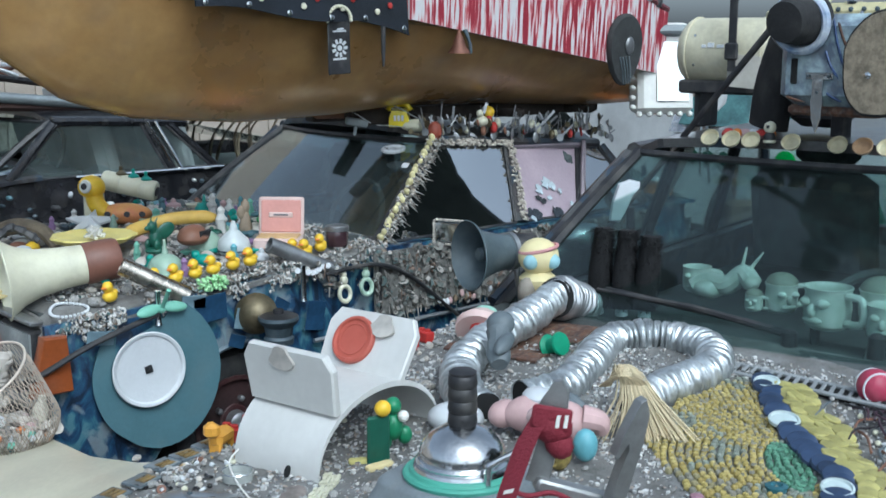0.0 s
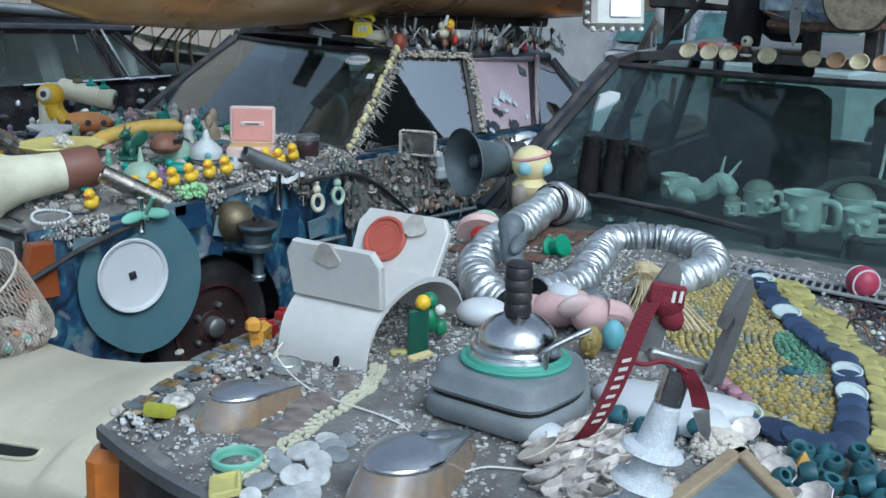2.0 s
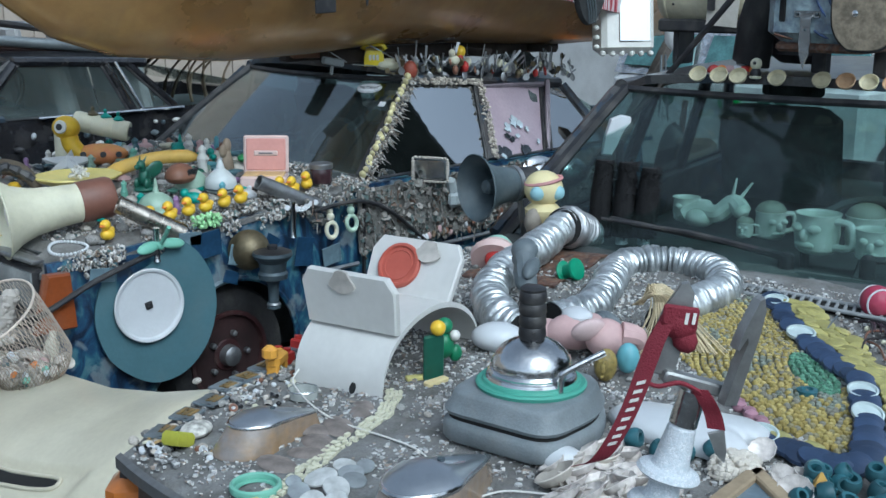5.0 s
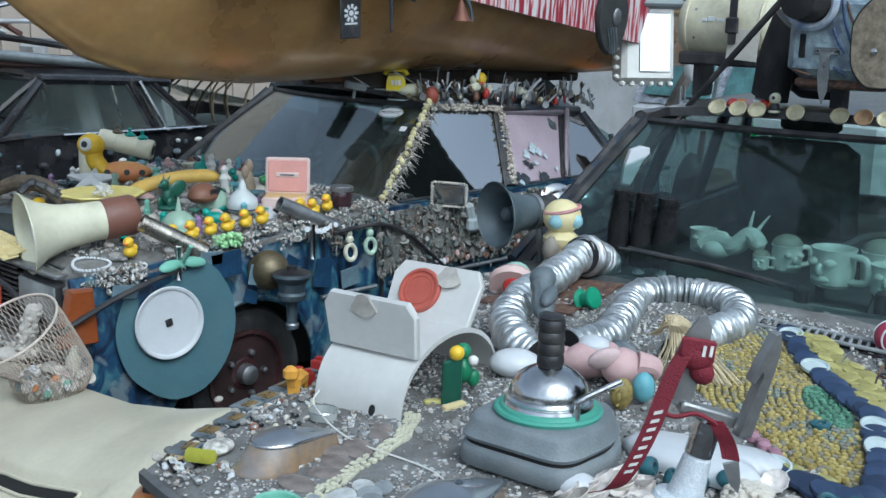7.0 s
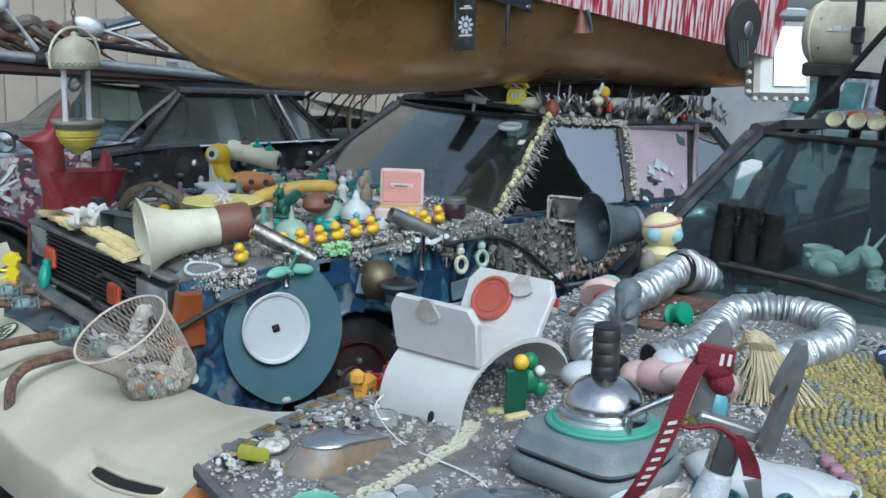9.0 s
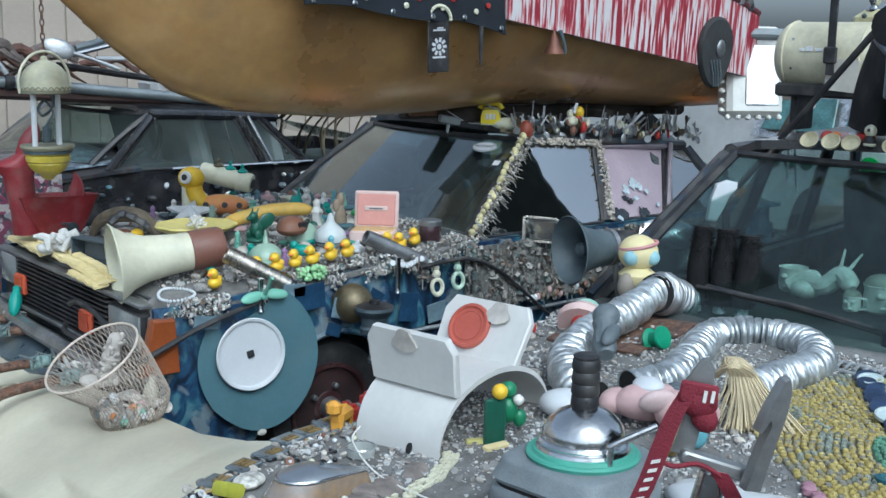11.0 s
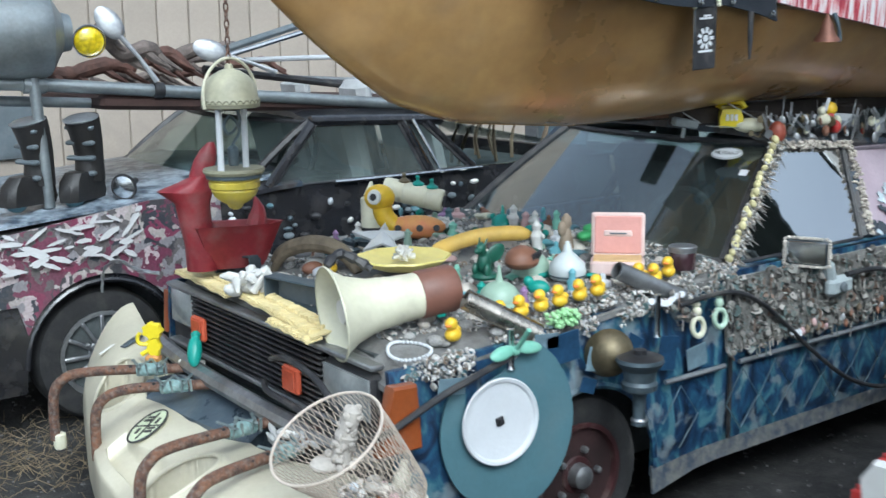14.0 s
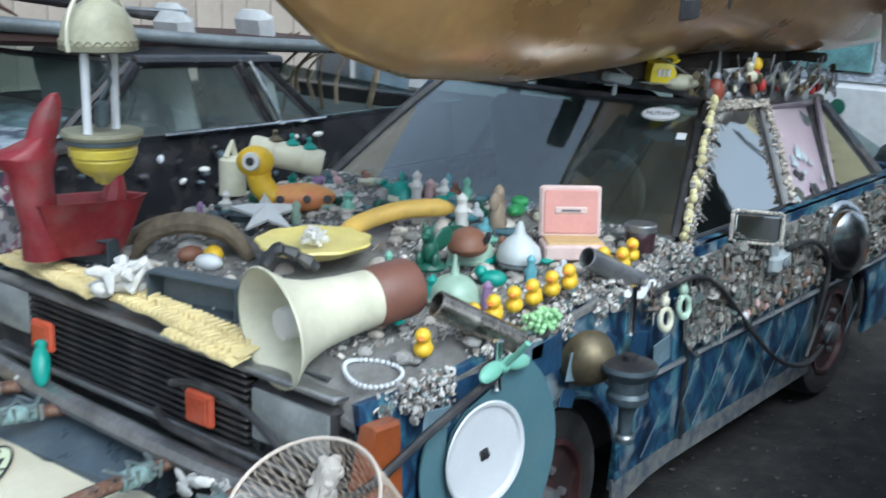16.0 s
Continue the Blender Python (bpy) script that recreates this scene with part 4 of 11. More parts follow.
wire = [(-1.42, 1.74, 0.79), (-1.48, 1.82, 0.80), (-1.5, 1.98, 0.815), (-1.52, 2.1, 0.76), (-1.53, 2.12, 0.66)]
solid("twisted_wire", Geo().tube(spline(wire, 8), 0.006, 6).tube([p + Vector((0.004 * math.sin(i * 1.6), 0.004 * math.cos(i * 1.6), 0.005)) for i, p in enumerate(spline(wire, 8))], 0.005, 5), dull_metal, "twisted steel wire reaching out from the hood corner", "wire")

# ---- blue fan disc with a plate on the front wing ----
fan = thing("wing_ornament", "slate-blue round blade with a white plate mounted in it", "ornament", Matrix.Translation((-1.095, -0.035, 0.58)) @ Matrix(((0.9927, 0.0060, -0.1202), (-0.1203, 0.0496, -0.9915), (0.0, 0.9988, 0.0501))).to_4x4())
blade_edge = spline([(-0.098, 0.188, 0), (-0.155, 0.125, 0), (-0.197, 0.02, 0), (-0.191, -0.088, 0), (-0.135, -0.2, 0), (0.0, -0.29, 0), (0.135, -0.275, 0), (0.232, -0.185, 0), (0.28, -0.058, 0), (0.272, 0.068, 0), (0.222, 0.165, 0), (0.17, 0.215, 0)], 4)
blade_edge += [Vector(q) for q in ((0.165, 0.222, 0), (0.09, 0.218, 0), (0.085, 0.19, 0), (0.024, 0.15, 0), (-0.044, 0.125, 0), (-0.09, 0.085, 0), (-0.118, 0.03, 0), (-0.112, 0.09, 0))]
part("blade", Geo().prism([(p.x, p.y) for p in blade_edge], 0.006), slate, fan, angle=50)
plate_m = at(0.0, 0.006, 0.008, s=0.915)
dish = part("plate", Geo().lathe([(0.01, 0.002), (0.1, 0.002), (0.112, 0.006), (0.142, 0.016), (0.15, 0.022), (0.146, 0.027), (0.136, 0.024), (0.13, 0.016), (0.112, 0.013), (0.01, 0.013)], 44, plate_m), china, fan, "white ceramic plate")
part("bolt", Geo().box(0.03, 0.03, 0.008, plate_m @ at(0, 0, 0.015, 12), 0.002).lathe([(0.011, 0.01), (0.011, 0.026), (0.004, 0.028)], 6, plate_m), black, fan, "black centre bolt")
solid("tap_handle", Geo().ball(0.05, 0.022, 0.014, at(-0.05, 0, 0, 10)).ball(0.05, 0.022, 0.014, at(0.05, 0, 0.004, -8)).ball(0.016).tube([(0, 0, 0), (-0.005, 0.01, 0.06), (-0.01, 0.02, 0.11)], 0.008, 7), mint, "green plastic tap handle above the blue blade", "tap handle", toward((-1.04, -0.06, 0.80), (0, -0.8, 0.6)))
solid("post", Geo().lathe([(0.014, 0), (0.011, 0.01), (0.011, 0.12), (0.014, 0.125)], 10), silver, "short chrome post on the wing", "post", at(-1.045, -0.045, 0.74), "chrome posts")
solid("post", Geo().lathe([(0.014, 0), (0.011, 0.01), (0.011, 0.14), (0.014, 0.145)], 10), silver, "short chrome post on the wing", "post", at(-0.41, -0.05, 0.73), "chrome posts")

# brass bell and drain funnel
bell = thing("brass_lamp", "tarnished brass bell lamp with a drain funnel on the wing", "lamp", at(-0.60, -0.05, 0.70))
part("bell", Geo().lathe([(0.008, 0.07), (0.03, 0.066), (0.062, 0.045), (0.078, 0.012), (0.082, 0.0), (0.074, -0.004), (0.02, -0.008)], 28, pose(-0.035, 0.0, 0.015, 90, 0, -32)), brass, bell)
part("bracket", Geo().tube(spline([(-0.02, -0.03, -0.01), (-0.005, -0.06, -0.05), (0.01, -0.09, -0.06), (0.0, -0.12, -0.045)], 6), 0.012, 8), dull_metal, bell)
fm = at(-0.015, -0.12, -0.005)
part("funnel", Geo().lathe([(0.075, 0.03), (0.078, 0.018), (0.07, 0.004), (0.055, -0.01), (0.05, -0.045), (0.058, -0.055), (0.056, -0.075), (0.03, -0.082), (0.022, -0.1), (0.02, -0.175), (0.026, -0.185), (0.026, -0.195), (0.016, -0.198)], 26, fm), gunmetal, bell, "dark metal drain funnel")
part("cap", Geo().lathe([(0.074, 0.03), (0.06, 0.036), (0.02, 0.04), (0.02, 0.055), (0.005, 0.056)], 22, fm), black, bell)
part("collar", Geo().lathe([(0.026, -0.183), (0.028, -0.178), (0.024, -0.172)], 18, fm), dull_metal, bell)

# ---- things on the blue car's hood ----


def hood_z(x, y):
    """Height of the blue car's hood."""
    x = min(max(x, -1.42), 0.0)
    return 0.775 + 0.125 * (x + 1.42) / 1.42 + 0.045 * (1 - ((y - 0.86) / 0.86) ** 2)


def on_hood(x, y, rz=0, dz=0.0, rx=0, ry=0, s=1.0):
    return at(x, y, hood_z(x, y) + dz, rz, rx, ry, s)


# rubber ducks
def rubber_duck(m):
    d = thing("rubber_duck", "small yellow rubber duck glued to the blue hood", "duck", m, "row of rubber ducks")
    part("body", Geo().ball(0.03, 0.024, 0.021, at(0, 0, 0.02)).ball(0.012, 0.014, 0.012, at(0.026, 0, 0.03)), yellow, d)
    part("head", Geo().ball(0.02, 0.019, 0.019, at(-0.012, 0, 0.055)), yellow, d)
    part("beak", Geo().ball(0.011, 0.01, 0.005, at(-0.032, 0, 0.053)), orange, d)
    return d


first = rubber_duck(on_hood(-1.155, 0.10, 30, dz=0.008, s=1.05))
for x, y, r, dz in ((-0.979, 0.081, 24, 0.026), (-0.902, 0.076, 20, 0.026), (-0.821, 0.072, 28, 0.026), (-0.75, 0.06, 14, 0.028), (-0.662, 0.061, 26, 0.026), (-0.587, 0.054, 18, 0.026), (-0.357, 0.081, 5, 0.006), (-0.336, 0.034, 20, 0.012), (-0.241, 0.06, 30, 0.008)):
    copy_thing(first, on_hood(x, y, r, dz=dz, s=0.98))
    bpy.context.view_layer.update()

# megaphone
mega = thing("megaphone", "cream bullhorn megaphone with a brown rear housing", "megaphone", toward((-1.45, 0.33, 0.903), (0.375, -0.085, 0.04)) @ Matrix.Scale(1.03, 4))
part("horn", Geo().lathe([(0.145, 0.0), (0.148, 0.004), (0.132, 0.02), (0.105, 0.06), (0.085, 0.12), (0.075, 0.2), (0.07, 0.29), (0.066, 0.29), (0.07, 0.2), (0.08, 0.12), (0.1, 0.06), (0.128, 0.018), (0.142, 0.004)], 40, I4, False, False), cream_plastic, mega)
part("driver", Geo().lathe([(0.036, 0.03), (0.04, 0.04), (0.04, 0.12), (0.03, 0.2), (0.02, 0.28)], 22), white_plastic, mega, "pale centre driver")
part("housing", Geo().lathe([(0.072, 0.28), (0.075, 0.285), (0.075, 0.39), (0.068, 0.405), (0.01, 0.41)], 32), mat("brown_bakelite", (0.19, 0.085, 0.06), 0.5, vary=0.2), mega, "brown plastic rear housing")
part("switch", Geo().box(0.02, 0.028, 0.012, at(-0.03, -0.07, 0.34, 0, 90), 0.003), teal, mega)
solid("gaffer_strap", Geo().tube(spline([(0.0, 0.0, 0.0), (0.05, 0.02, 0.03), (0.1, 0.0, 0.01), (0.14, -0.02, -0.02)], 6), [0.012, 0.014, 0.016, 0.018] * 4 + [0.012] * 3, 6), black, "crumpled black tape on top of the megaphone", "tape", at(-1.45, 0.35, 1.052, -12))

# pale yellow ribbed strips on the hood's front edge
def ribbed_strip(p0, p1, width, dz):
    """A flat strip of many short upright ribs on a thin backing, laid from p0 to p1 on the hood."""
    strip = thing("ribbed_strip", "pale yellow ribbed plastic strip along the hood edge", "strip", group="ribbed strips")
    a, b = Vector((*p0, 0)), Vector((*p1, 0))
    d = (b - a).normalized()
    nrm = Vector((d.y, -d.x, 0))
    n = int((b - a).length / 0.024)
    g = Geo()
    rnd = random.Random(n)
    for k in range(n):
        for j in range(2):
            p = a + d * ((k + 0.5) * 0.024) + nrm * ((j - 0.5) * width / 2)
            g.box(0.0115, width / 2 - 0.004, 0.018, at(p.x, p.y, hood_z(p.x, p.y) + dz + 0.006 - 0.05 * max(0, -1.40 - p.x) * 3 + rnd.uniform(-0.0015, 0.0015), math.degrees(math.atan2(d.y, d.x)) + rnd.uniform(-5, 5), rx=rnd.uniform(-5, 5)), 0.003)
    part("ribs", g, corn, strip)

    def bed(u, v):
        p = a.lerp(b, u) + nrm * (width * (v - 0.5))
        return (p.x, p.y, hood_z(p.x, p.y) + dz + 0.003 - 0.05 * max(0, -1.40 - p.x) * 3 + 0.003 * math.sin(23 * u))

    part("backing", Geo().sheet(bed, 20, 3, 0.006), corn, strip)


ribbed_strip((-1.325, 1.68), (-1.40, 1.06), 0.11, 0.012)
ribbed_strip((-1.385, 0.99), (-1.42, 0.42), 0.095, 0.014)
ribbed_strip((-1.455, 0.70), (-1.46, 0.42), 0.06, 0.004)

# red cast rocker with a tall neck
boot = thing("red_casting", "red enamelled cast-iron trough with a tall curved neck", "casting", on_hood(-1.31, 1.34, -20.5, dz=0.05))
part("trough", Geo().loft([[(a * s + 0.02 * (1 - s), b * s2, z) for a, b in ((-0.10, -0.07), (0.06, -0.075), (0.16, -0.055), (0.21, 0), (0.16, 0.055), (0.06, 0.075), (-0.10, 0.07), (-0.13, 0))] for s, s2, z in ((0.62, 0.32, 0.0), (0.7, 0.45, 0.02), (0.92, 0.92, 0.115), (1.04, 1.05, 0.165), (1.08, 1.1, 0.172), (1.0, 0.95, 0.17), (0.85, 0.8, 0.11))]), crimson, boot, angle=40)
part("neck", Geo().loft([[(cx + rx * math.cos(a), ry * math.sin(a), z) for a in [2 * math.pi * k / 18 for k in range(18)]] for cx, rx, ry, z in ((-0.09, 0.06, 0.055, 0.0), (-0.095, 0.058, 0.056, 0.1), (-0.11, 0.062, 0.058, 0.2), (-0.115, 0.066, 0.06, 0.26), (-0.135, 0.10, 0.066, 0.30), (-0.14, 0.105, 0.066, 0.308), (-0.11, 0.06, 0.05, 0.335), (-0.08, 0.035, 0.035, 0.36))]), crimson, boot)
part("prow", Geo().loft([[(cx + rx * math.cos(a), ry * math.sin(a), z) for a in [2 * math.pi * k / 14 for k in range(14)]] for cx, rx, ry, z in ((-0.09, 0.045, 0.035, 0.31), (-0.075, 0.045, 0.03, 0.37), (-0.06, 0.042, 0.026, 0.42), (-0.045, 0.03, 0.02, 0.46), (-0.035, 0.012, 0.01, 0.485))]), crimson, boot)
part("fin", Geo().tube(spline([(0.12, 0, 0.16), (0.13, 0, 0.22), (0.12, 0, 0.27)], 5), [0.04, 0.038, 0.036, 0.034, 0.03, 0.026, 0.022, 0.016, 0.012, 0.008, 0.004], 8), crimson, boot)

# hanging lantern in front of it
lan = thing("hanging_lantern", "cream and yellow hanging lamp on a rusty chain", "lantern", at(-1.42, 1.01, 0))
part("dome", Geo().lathe([(0.099, 1.515), (0.101, 1.52), (0.096, 1.535), (0.094, 1.552), (0.085, 1.585), (0.065, 1.61), (0.035, 1.628), (0.016, 1.634), (0.012, 1.65), (0.006, 1.652)], 30), mat("old_ivory_enamel", (0.56, 0.54, 0.38), 0.5, vary=0.25, dirt=0.35), lan)
g = Geo()
for k in range(26):
    a = 2 * math.pi * k / 26
    g.tube([(0.100 * math.cos(a + d), 0.100 * math.sin(a + d), 1.517 + 0.012 * math.cos(d * 13)) for d in (-0.12, -0.06, 0.0, 0.06, 0.12)], 0.0022, 4)
part("fretwork", g, mat("tarnished_ivory", (0.26, 0.25, 0.17), 0.6, vary=0.3), lan)
part("rim", Geo().lathe([(0.09, 1.500), (0.101, 1.503), (0.101, 1.515), (0.09, 1.518)], 30), mat("tarnished_ivory", (0.26, 0.25, 0.17)), lan)
for a in (20, 200):
    part("post", Geo().lathe([(0.0125, 1.285), (0.0115, 1.3), (0.0115, 1.495), (0.0125, 1.505)], 10, at(0.062 * math.cos(radians(a)), 0.062 * math.sin(radians(a)), 0)), china, lan, "white glass tube post")
part("cage", Geo().tube(spline([(0.02, 0, 1.5), (0.035, 0.01, 1.45), (-0.01, 0, 1.41), (-0.03, 0, 1.44), (0, 0.01, 1.47), (0.03, 0, 1.42), (0.0, 0, 1.37), (0.01, 0, 1.33)], 6), 0.006, 6).lathe([(0.016, 1.3), (0.02, 1.31), (0.02, 1.36), (0.01, 1.37)], 10), gunmetal, lan)
part("tray", Geo().lathe([(0.102, 1.272), (0.108, 1.282), (0.106, 1.292), (0.06, 1.288), (0.01, 1.288)], 30), mat("tarnished_ivory", (0.26, 0.25, 0.17)), lan)
part("band", Geo().lathe([(0.094, 1.256), (0.0975, 1.260), (0.0975, 1.270), (0.094, 1.273)], 30, cap0=False, cap1=False), gunmetal, lan)
part("bowl", Geo().lathe([(0.096, 1.278), (0.094, 1.255), (0.085, 1.25), (0.09, 1.244), (0.088, 1.225), (0.08, 1.221), (0.082, 1.214), (0.072, 1.195), (0.05, 1.175), (0.03, 1.165), (0.022, 1.152), (0.01, 1.145)], 30), mat("yellow_enamel", (0.60, 0.48, 0.06), 0.4, vary=0.3, dirt=0.35), lan, "yellow enamel bowl")
part("hoop", Geo().tube([(0.125 * math.cos(a), 0.05 * math.cos(a), 1.54 + 0.13 * math.sin(a)) for a in [math.pi * k / 18 - 0.25 for k in range(22)]], 0.006, 6), cream_plastic, lan)
g = Geo()
for k in range(16):
    z = 1.645 + 0.028 * k
    g.tube([(0.008 * math.cos(a) * (k % 2), 0.008 * math.cos(a) * ((k + 1) % 2), z + 0.018 * math.sin(a)) for a in [2 * math.pi * j / 8 for j in range(9)]], 0.003, 4)
part("chain", g, rust, lan)

# square duct frames, skull, tusks
for (x, y, r, w) in ((-1.29, 1.33, 24, 0.17), (-1.355, 0.74, 12, 0.29)):
    f = thing("vent_frame", "blue-grey square metal vent frame standing on the hood", "vent", on_hood(x, y, r + 90, dz=0.0), "vent frames")
    wall = Geo()
    for sx, sz, px, pz in ((w, 0.008, 0, 0.004), (w, 0.008, 0, 0.094), (0.008, 0.098, -w / 2, 0.049), (0.008, 0.098, w / 2, 0.049)):
        wall.box(sx, 0.07, sz, at(px, -0.03, pz), 0.003)
    part("frame", wall, gunmetal, f)
    part("back", Geo().box(w - 0.01, 0.008, 0.09, at(0, -0.06, 0.049)), mid_grey, f)
sk = Geo()
sk.ball(0.05, 0.04, 0.035, at(0.01, 0, 0.045), 14, 10).ball(0.035, 0.022, 0.02, at(-0.055, 0.01, 0.03, 0, 0, 20))
skr = random.Random(6)
for q in range(16):
    sk.ball(skr.uniform(0.01, 0.022), skr.uniform(0.008, 0.016), skr.uniform(0.005, 0.012), at(skr.uniform(-0.06, 0.06), skr.uniform(-0.05, 0.05), skr.uniform(0.02, 0.09), skr.uniform(0, 180), skr.uniform(-60, 60), skr.uniform(-60, 60)), 8, 5)
for a in range(7):
    sk.tube([(0, 0, 0.05), (0.07 * math.cos(a * 0.9), 0.05 * math.sin(a * 0.9), 0.06 + 0.03 * math.sin(a * 2.3)), (0.09 * math.cos(a * 0.9 + 0.3), 0.07 * math.sin(a * 0.9), 0.03 + 0.05 * (a % 2))], [0.02, 0.016, 0.006], 7)
solid("animal_skull", sk, chalk, "white bleached animal skull on the hood edge", "skull", on_hood(-1.40, 0.98, 10, dz=0.01, s=1.1))
for z, dx, dy in ((0.11, 0, 0), (0.09, 0.04, 0.09)):
    pts = [(-1.13 + dx, 1.30 + dy, 0.0), (-1.11 + dx, 1.24 + dy, z * 0.7), (-1.05 + dx, 1.13 + dy, z), (-0.99 + dx, 1.02 + dy, z * 0.75), (-0.96 + dx, 0.95 + dy, 0.0)]
    rs = [0.012 + 0.022 * math.sin(math.pi * min(1, k / 34 * 1.1) * 0.9) for k in range(33)]
    solid("horn", Geo().tube([(p[0], p[1], p[2] + hood_z(p[0], p[1])) for p in spline(pts, 8)], rs, 10), mat("old_horn", (0.17, 0.135, 0.09), 0.7, vary=0.45, scale=14, bump=0.7), "curved brown animal horn lying on the hood", "horn", group="animal horns")
for k, (x, y) in enumerate(((-1.07, 1.10), (-1.03, 1.04), (-1.09, 0.99), (-1.02, 1.16))):
    solid("potato_stone", Geo().ball(0.045, 0.03, 0.026, at(0, 0, 0.022, 30 * k)), (brown, yellow, china, stone)[k], ("brown rounded stone between the horns", "yellow plastic egg between the horns", "white china spoon bowl on the hood", "grey beach stone on the hood")[k], "stone", on_hood(x, y, 25 * k))

# yellow dish with coral
dm = on_hood(-0.89, 0.752, 12, dz=0.032)
prof = []
g = Geo()
n = 44
rings = []
for r, z in ((0.05, 0.0), (0.09, 0.006), (0.15, 0.03), (0.168, 0.046), (0.165, 0.052), (0.15, 0.042), (0.09, 0.02), (0.05, 0.016)):
    rings.append([((r * (1 + (0.035 * math.cos(9 * 2 * math.pi * k / n) if r > 0.12 else 0))) * 1.05 * math.cos(2 * math.pi * k / n), (r * (1 + (0.035 * math.cos(9 * 2 * math.pi * k / n) if r > 0.12 else 0))) * math.sin(2 * math.pi * k / n), z) for k in range(n)])
g.loft(rings)
solid("yellow_dish", g, mat("lemon_glaze", (0.80, 0.68, 0.22), 0.35, vary=0.15, dirt=0.12), "pale yellow scalloped ceramic dish on the hood", "dish", dm)
branches = []
for k in range(34):
    a, e = random.uniform(0, 6.28), random.uniform(0.2, 1.4)
    d = Vector((math.cos(a) * math.cos(e), math.sin(a) * math.cos(e), math.sin(e)))
    branches.append(Geo().tube([(0, 0, 0.01), d * 0.03 + Vector((0, 0, 0.01)), d * random.uniform(0.045, 0.07)], [0.014, 0.01, 0.007], 6).mesh("branch", chalk))


def coral(m, lab="white branching coral clump"):
    t = thing("coral_clump", lab, "coral", m, "coral clumps")
    for me in branches:
        part("branch", me, chalk, t)
    return t


coral(dm @ at(0.01, 0.01, 0.03, 0, s=0.85), "white branching coral clump in the yellow dish")
coral(on_hood(-0.36, 1.22, 20), "white branching coral clump on the blue car's hood")
coral(on_hood(-0.42, 1.06, 70, s=0.8), "white branching coral clump on the blue car's hood")

# yellow banana-like handle
pts = [(-0.715, 0.80, 0.045), (-0.64, 0.80, 0.06), (-0.52, 0.765, 0.075), (-0.42, 0.70, 0.075), (-0.345, 0.655, 0.06)]
solid("toy_boomerang", Geo().tube([(p[0], p[1], p[2] + hood_z(p[0], p[1])) for p in spline(pts, 7)], [0.022, 0.026, 0.028] + [0.03] * 21 + [0.026, 0.022, 0.016, 0.01, 0.006], 12), mat("matt_yellow", (0.72, 0.47, 0.10), 0.55, vary=0.2, dirt=0.15), "curved matt yellow toy limb lying on the hood", "toy limb")

# grey starfish
star = []
for k in range(10):
    a, r = math.pi * k / 5 + 0.3, 0.125 if k % 2 == 0 else 0.045
    star.append((r * math.cos(a), r * math.sin(a)))
solid("starfish", Geo().loft([[(x * s, y * s, z) for x, y in star] for s, z in ((0.95, 0), (1, 0.012), (0.55, 0.03), (0.1, 0.042))]), mat("pale_grey_star", (0.72, 0.73, 0.72), 0.7, vary=0.15), "pale grey plastic starfish leaning on the hood", "starfish", toward((-0.70, 1.17, hood_z(-0.7, 1.17) + 0.045), (-0.2, -0.26, 0.94)))

# big-eyed duck toy, cream float and orange body
bd = thing("pull_toy", "yellow and orange pull toy with big white eyes", "toy", on_hood(-0.585, 1.292, -40, dz=0.008))
part("body", Geo().ball(0.125, 0.06, 0.05, at(0.11, 0, 0.055)), mat("orange_pink_plastic", (0.70, 0.25, 0.12), 0.45, vary=0.2, color2=(0.72, 0.42, 0.08)), bd)
part("neck", Geo().tube(spline([(0.02, 0, 0.05), (-0.02, 0, 0.10), (-0.03, 0, 0.14)], 5), 0.042, 12), yellow, bd)
part("head", Geo().ball(0.065, 0.055, 0.055, at(-0.04, 0, 0.18)), yellow, bd)
for s in (-1, 1):
    eye = part("eye", Geo().lathe([(0.03, 0), (0.032, 0.004), (0.028, 0.012), (0.004, 0.015)], 18, toward((-0.055, s * 0.046, 0.188), (-0.35, s, 0.15))), white_plastic, bd, "round white eye")
    part("pupil", Geo().lathe([(0.015, 0.012), (0.015, 0.017), (0.003, 0.018)], 12, toward((-0.055, s * 0.046, 0.188), (-0.35, s, 0.15))), black, eye)
for x in (0.04, 0.13, 0.2):
    part("hole", Geo().lathe([(0.014, 0), (0.014, 0.008), (0.004, 0.009)], 12, toward((x, -0.058, 0.06), (0, -1, 0.1))), black, bd)
fl = thing("cylinder_float", "cream ribbed plastic cylinder with green tops", "float", on_hood(-0.356, 1.438, -47, dz=0.15, s=0.88))
part("drum", Geo().lathe([(0.03, -0.16), (0.05, -0.155), (0.056, -0.14), (0.056, -0.06), (0.053, -0.055), (0.056, -0.05), (0.056, 0.06), (0.053, 0.065), (0.056, 0.07), (0.056, 0.14), (0.05, 0.15), (0.03, 0.15), (0.028, 0.12)], 24, at(0, 0, 0, ry=102)), cream_plastic, fl)
part("end_hole", Geo().lathe([(0.027, 0), (0.027, 0.008), (0.004, 0.009)], 16, at(0.146, 0, -0.031, ry=102)), black, fl)
for x, mt in ((-0.05, brass), (0.02, teal), (0.09, teal)):
    part("knob", Geo().lathe([(0.03, 0), (0.032, 0.008), (0.018, 0.018), (0.009, 0.026), (0.009, 0.036), (0.012, 0.042), (0.004, 0.05)], 16, at(x, 0, 0.05 - x * 0.21)), mt, fl, "small teal knob")
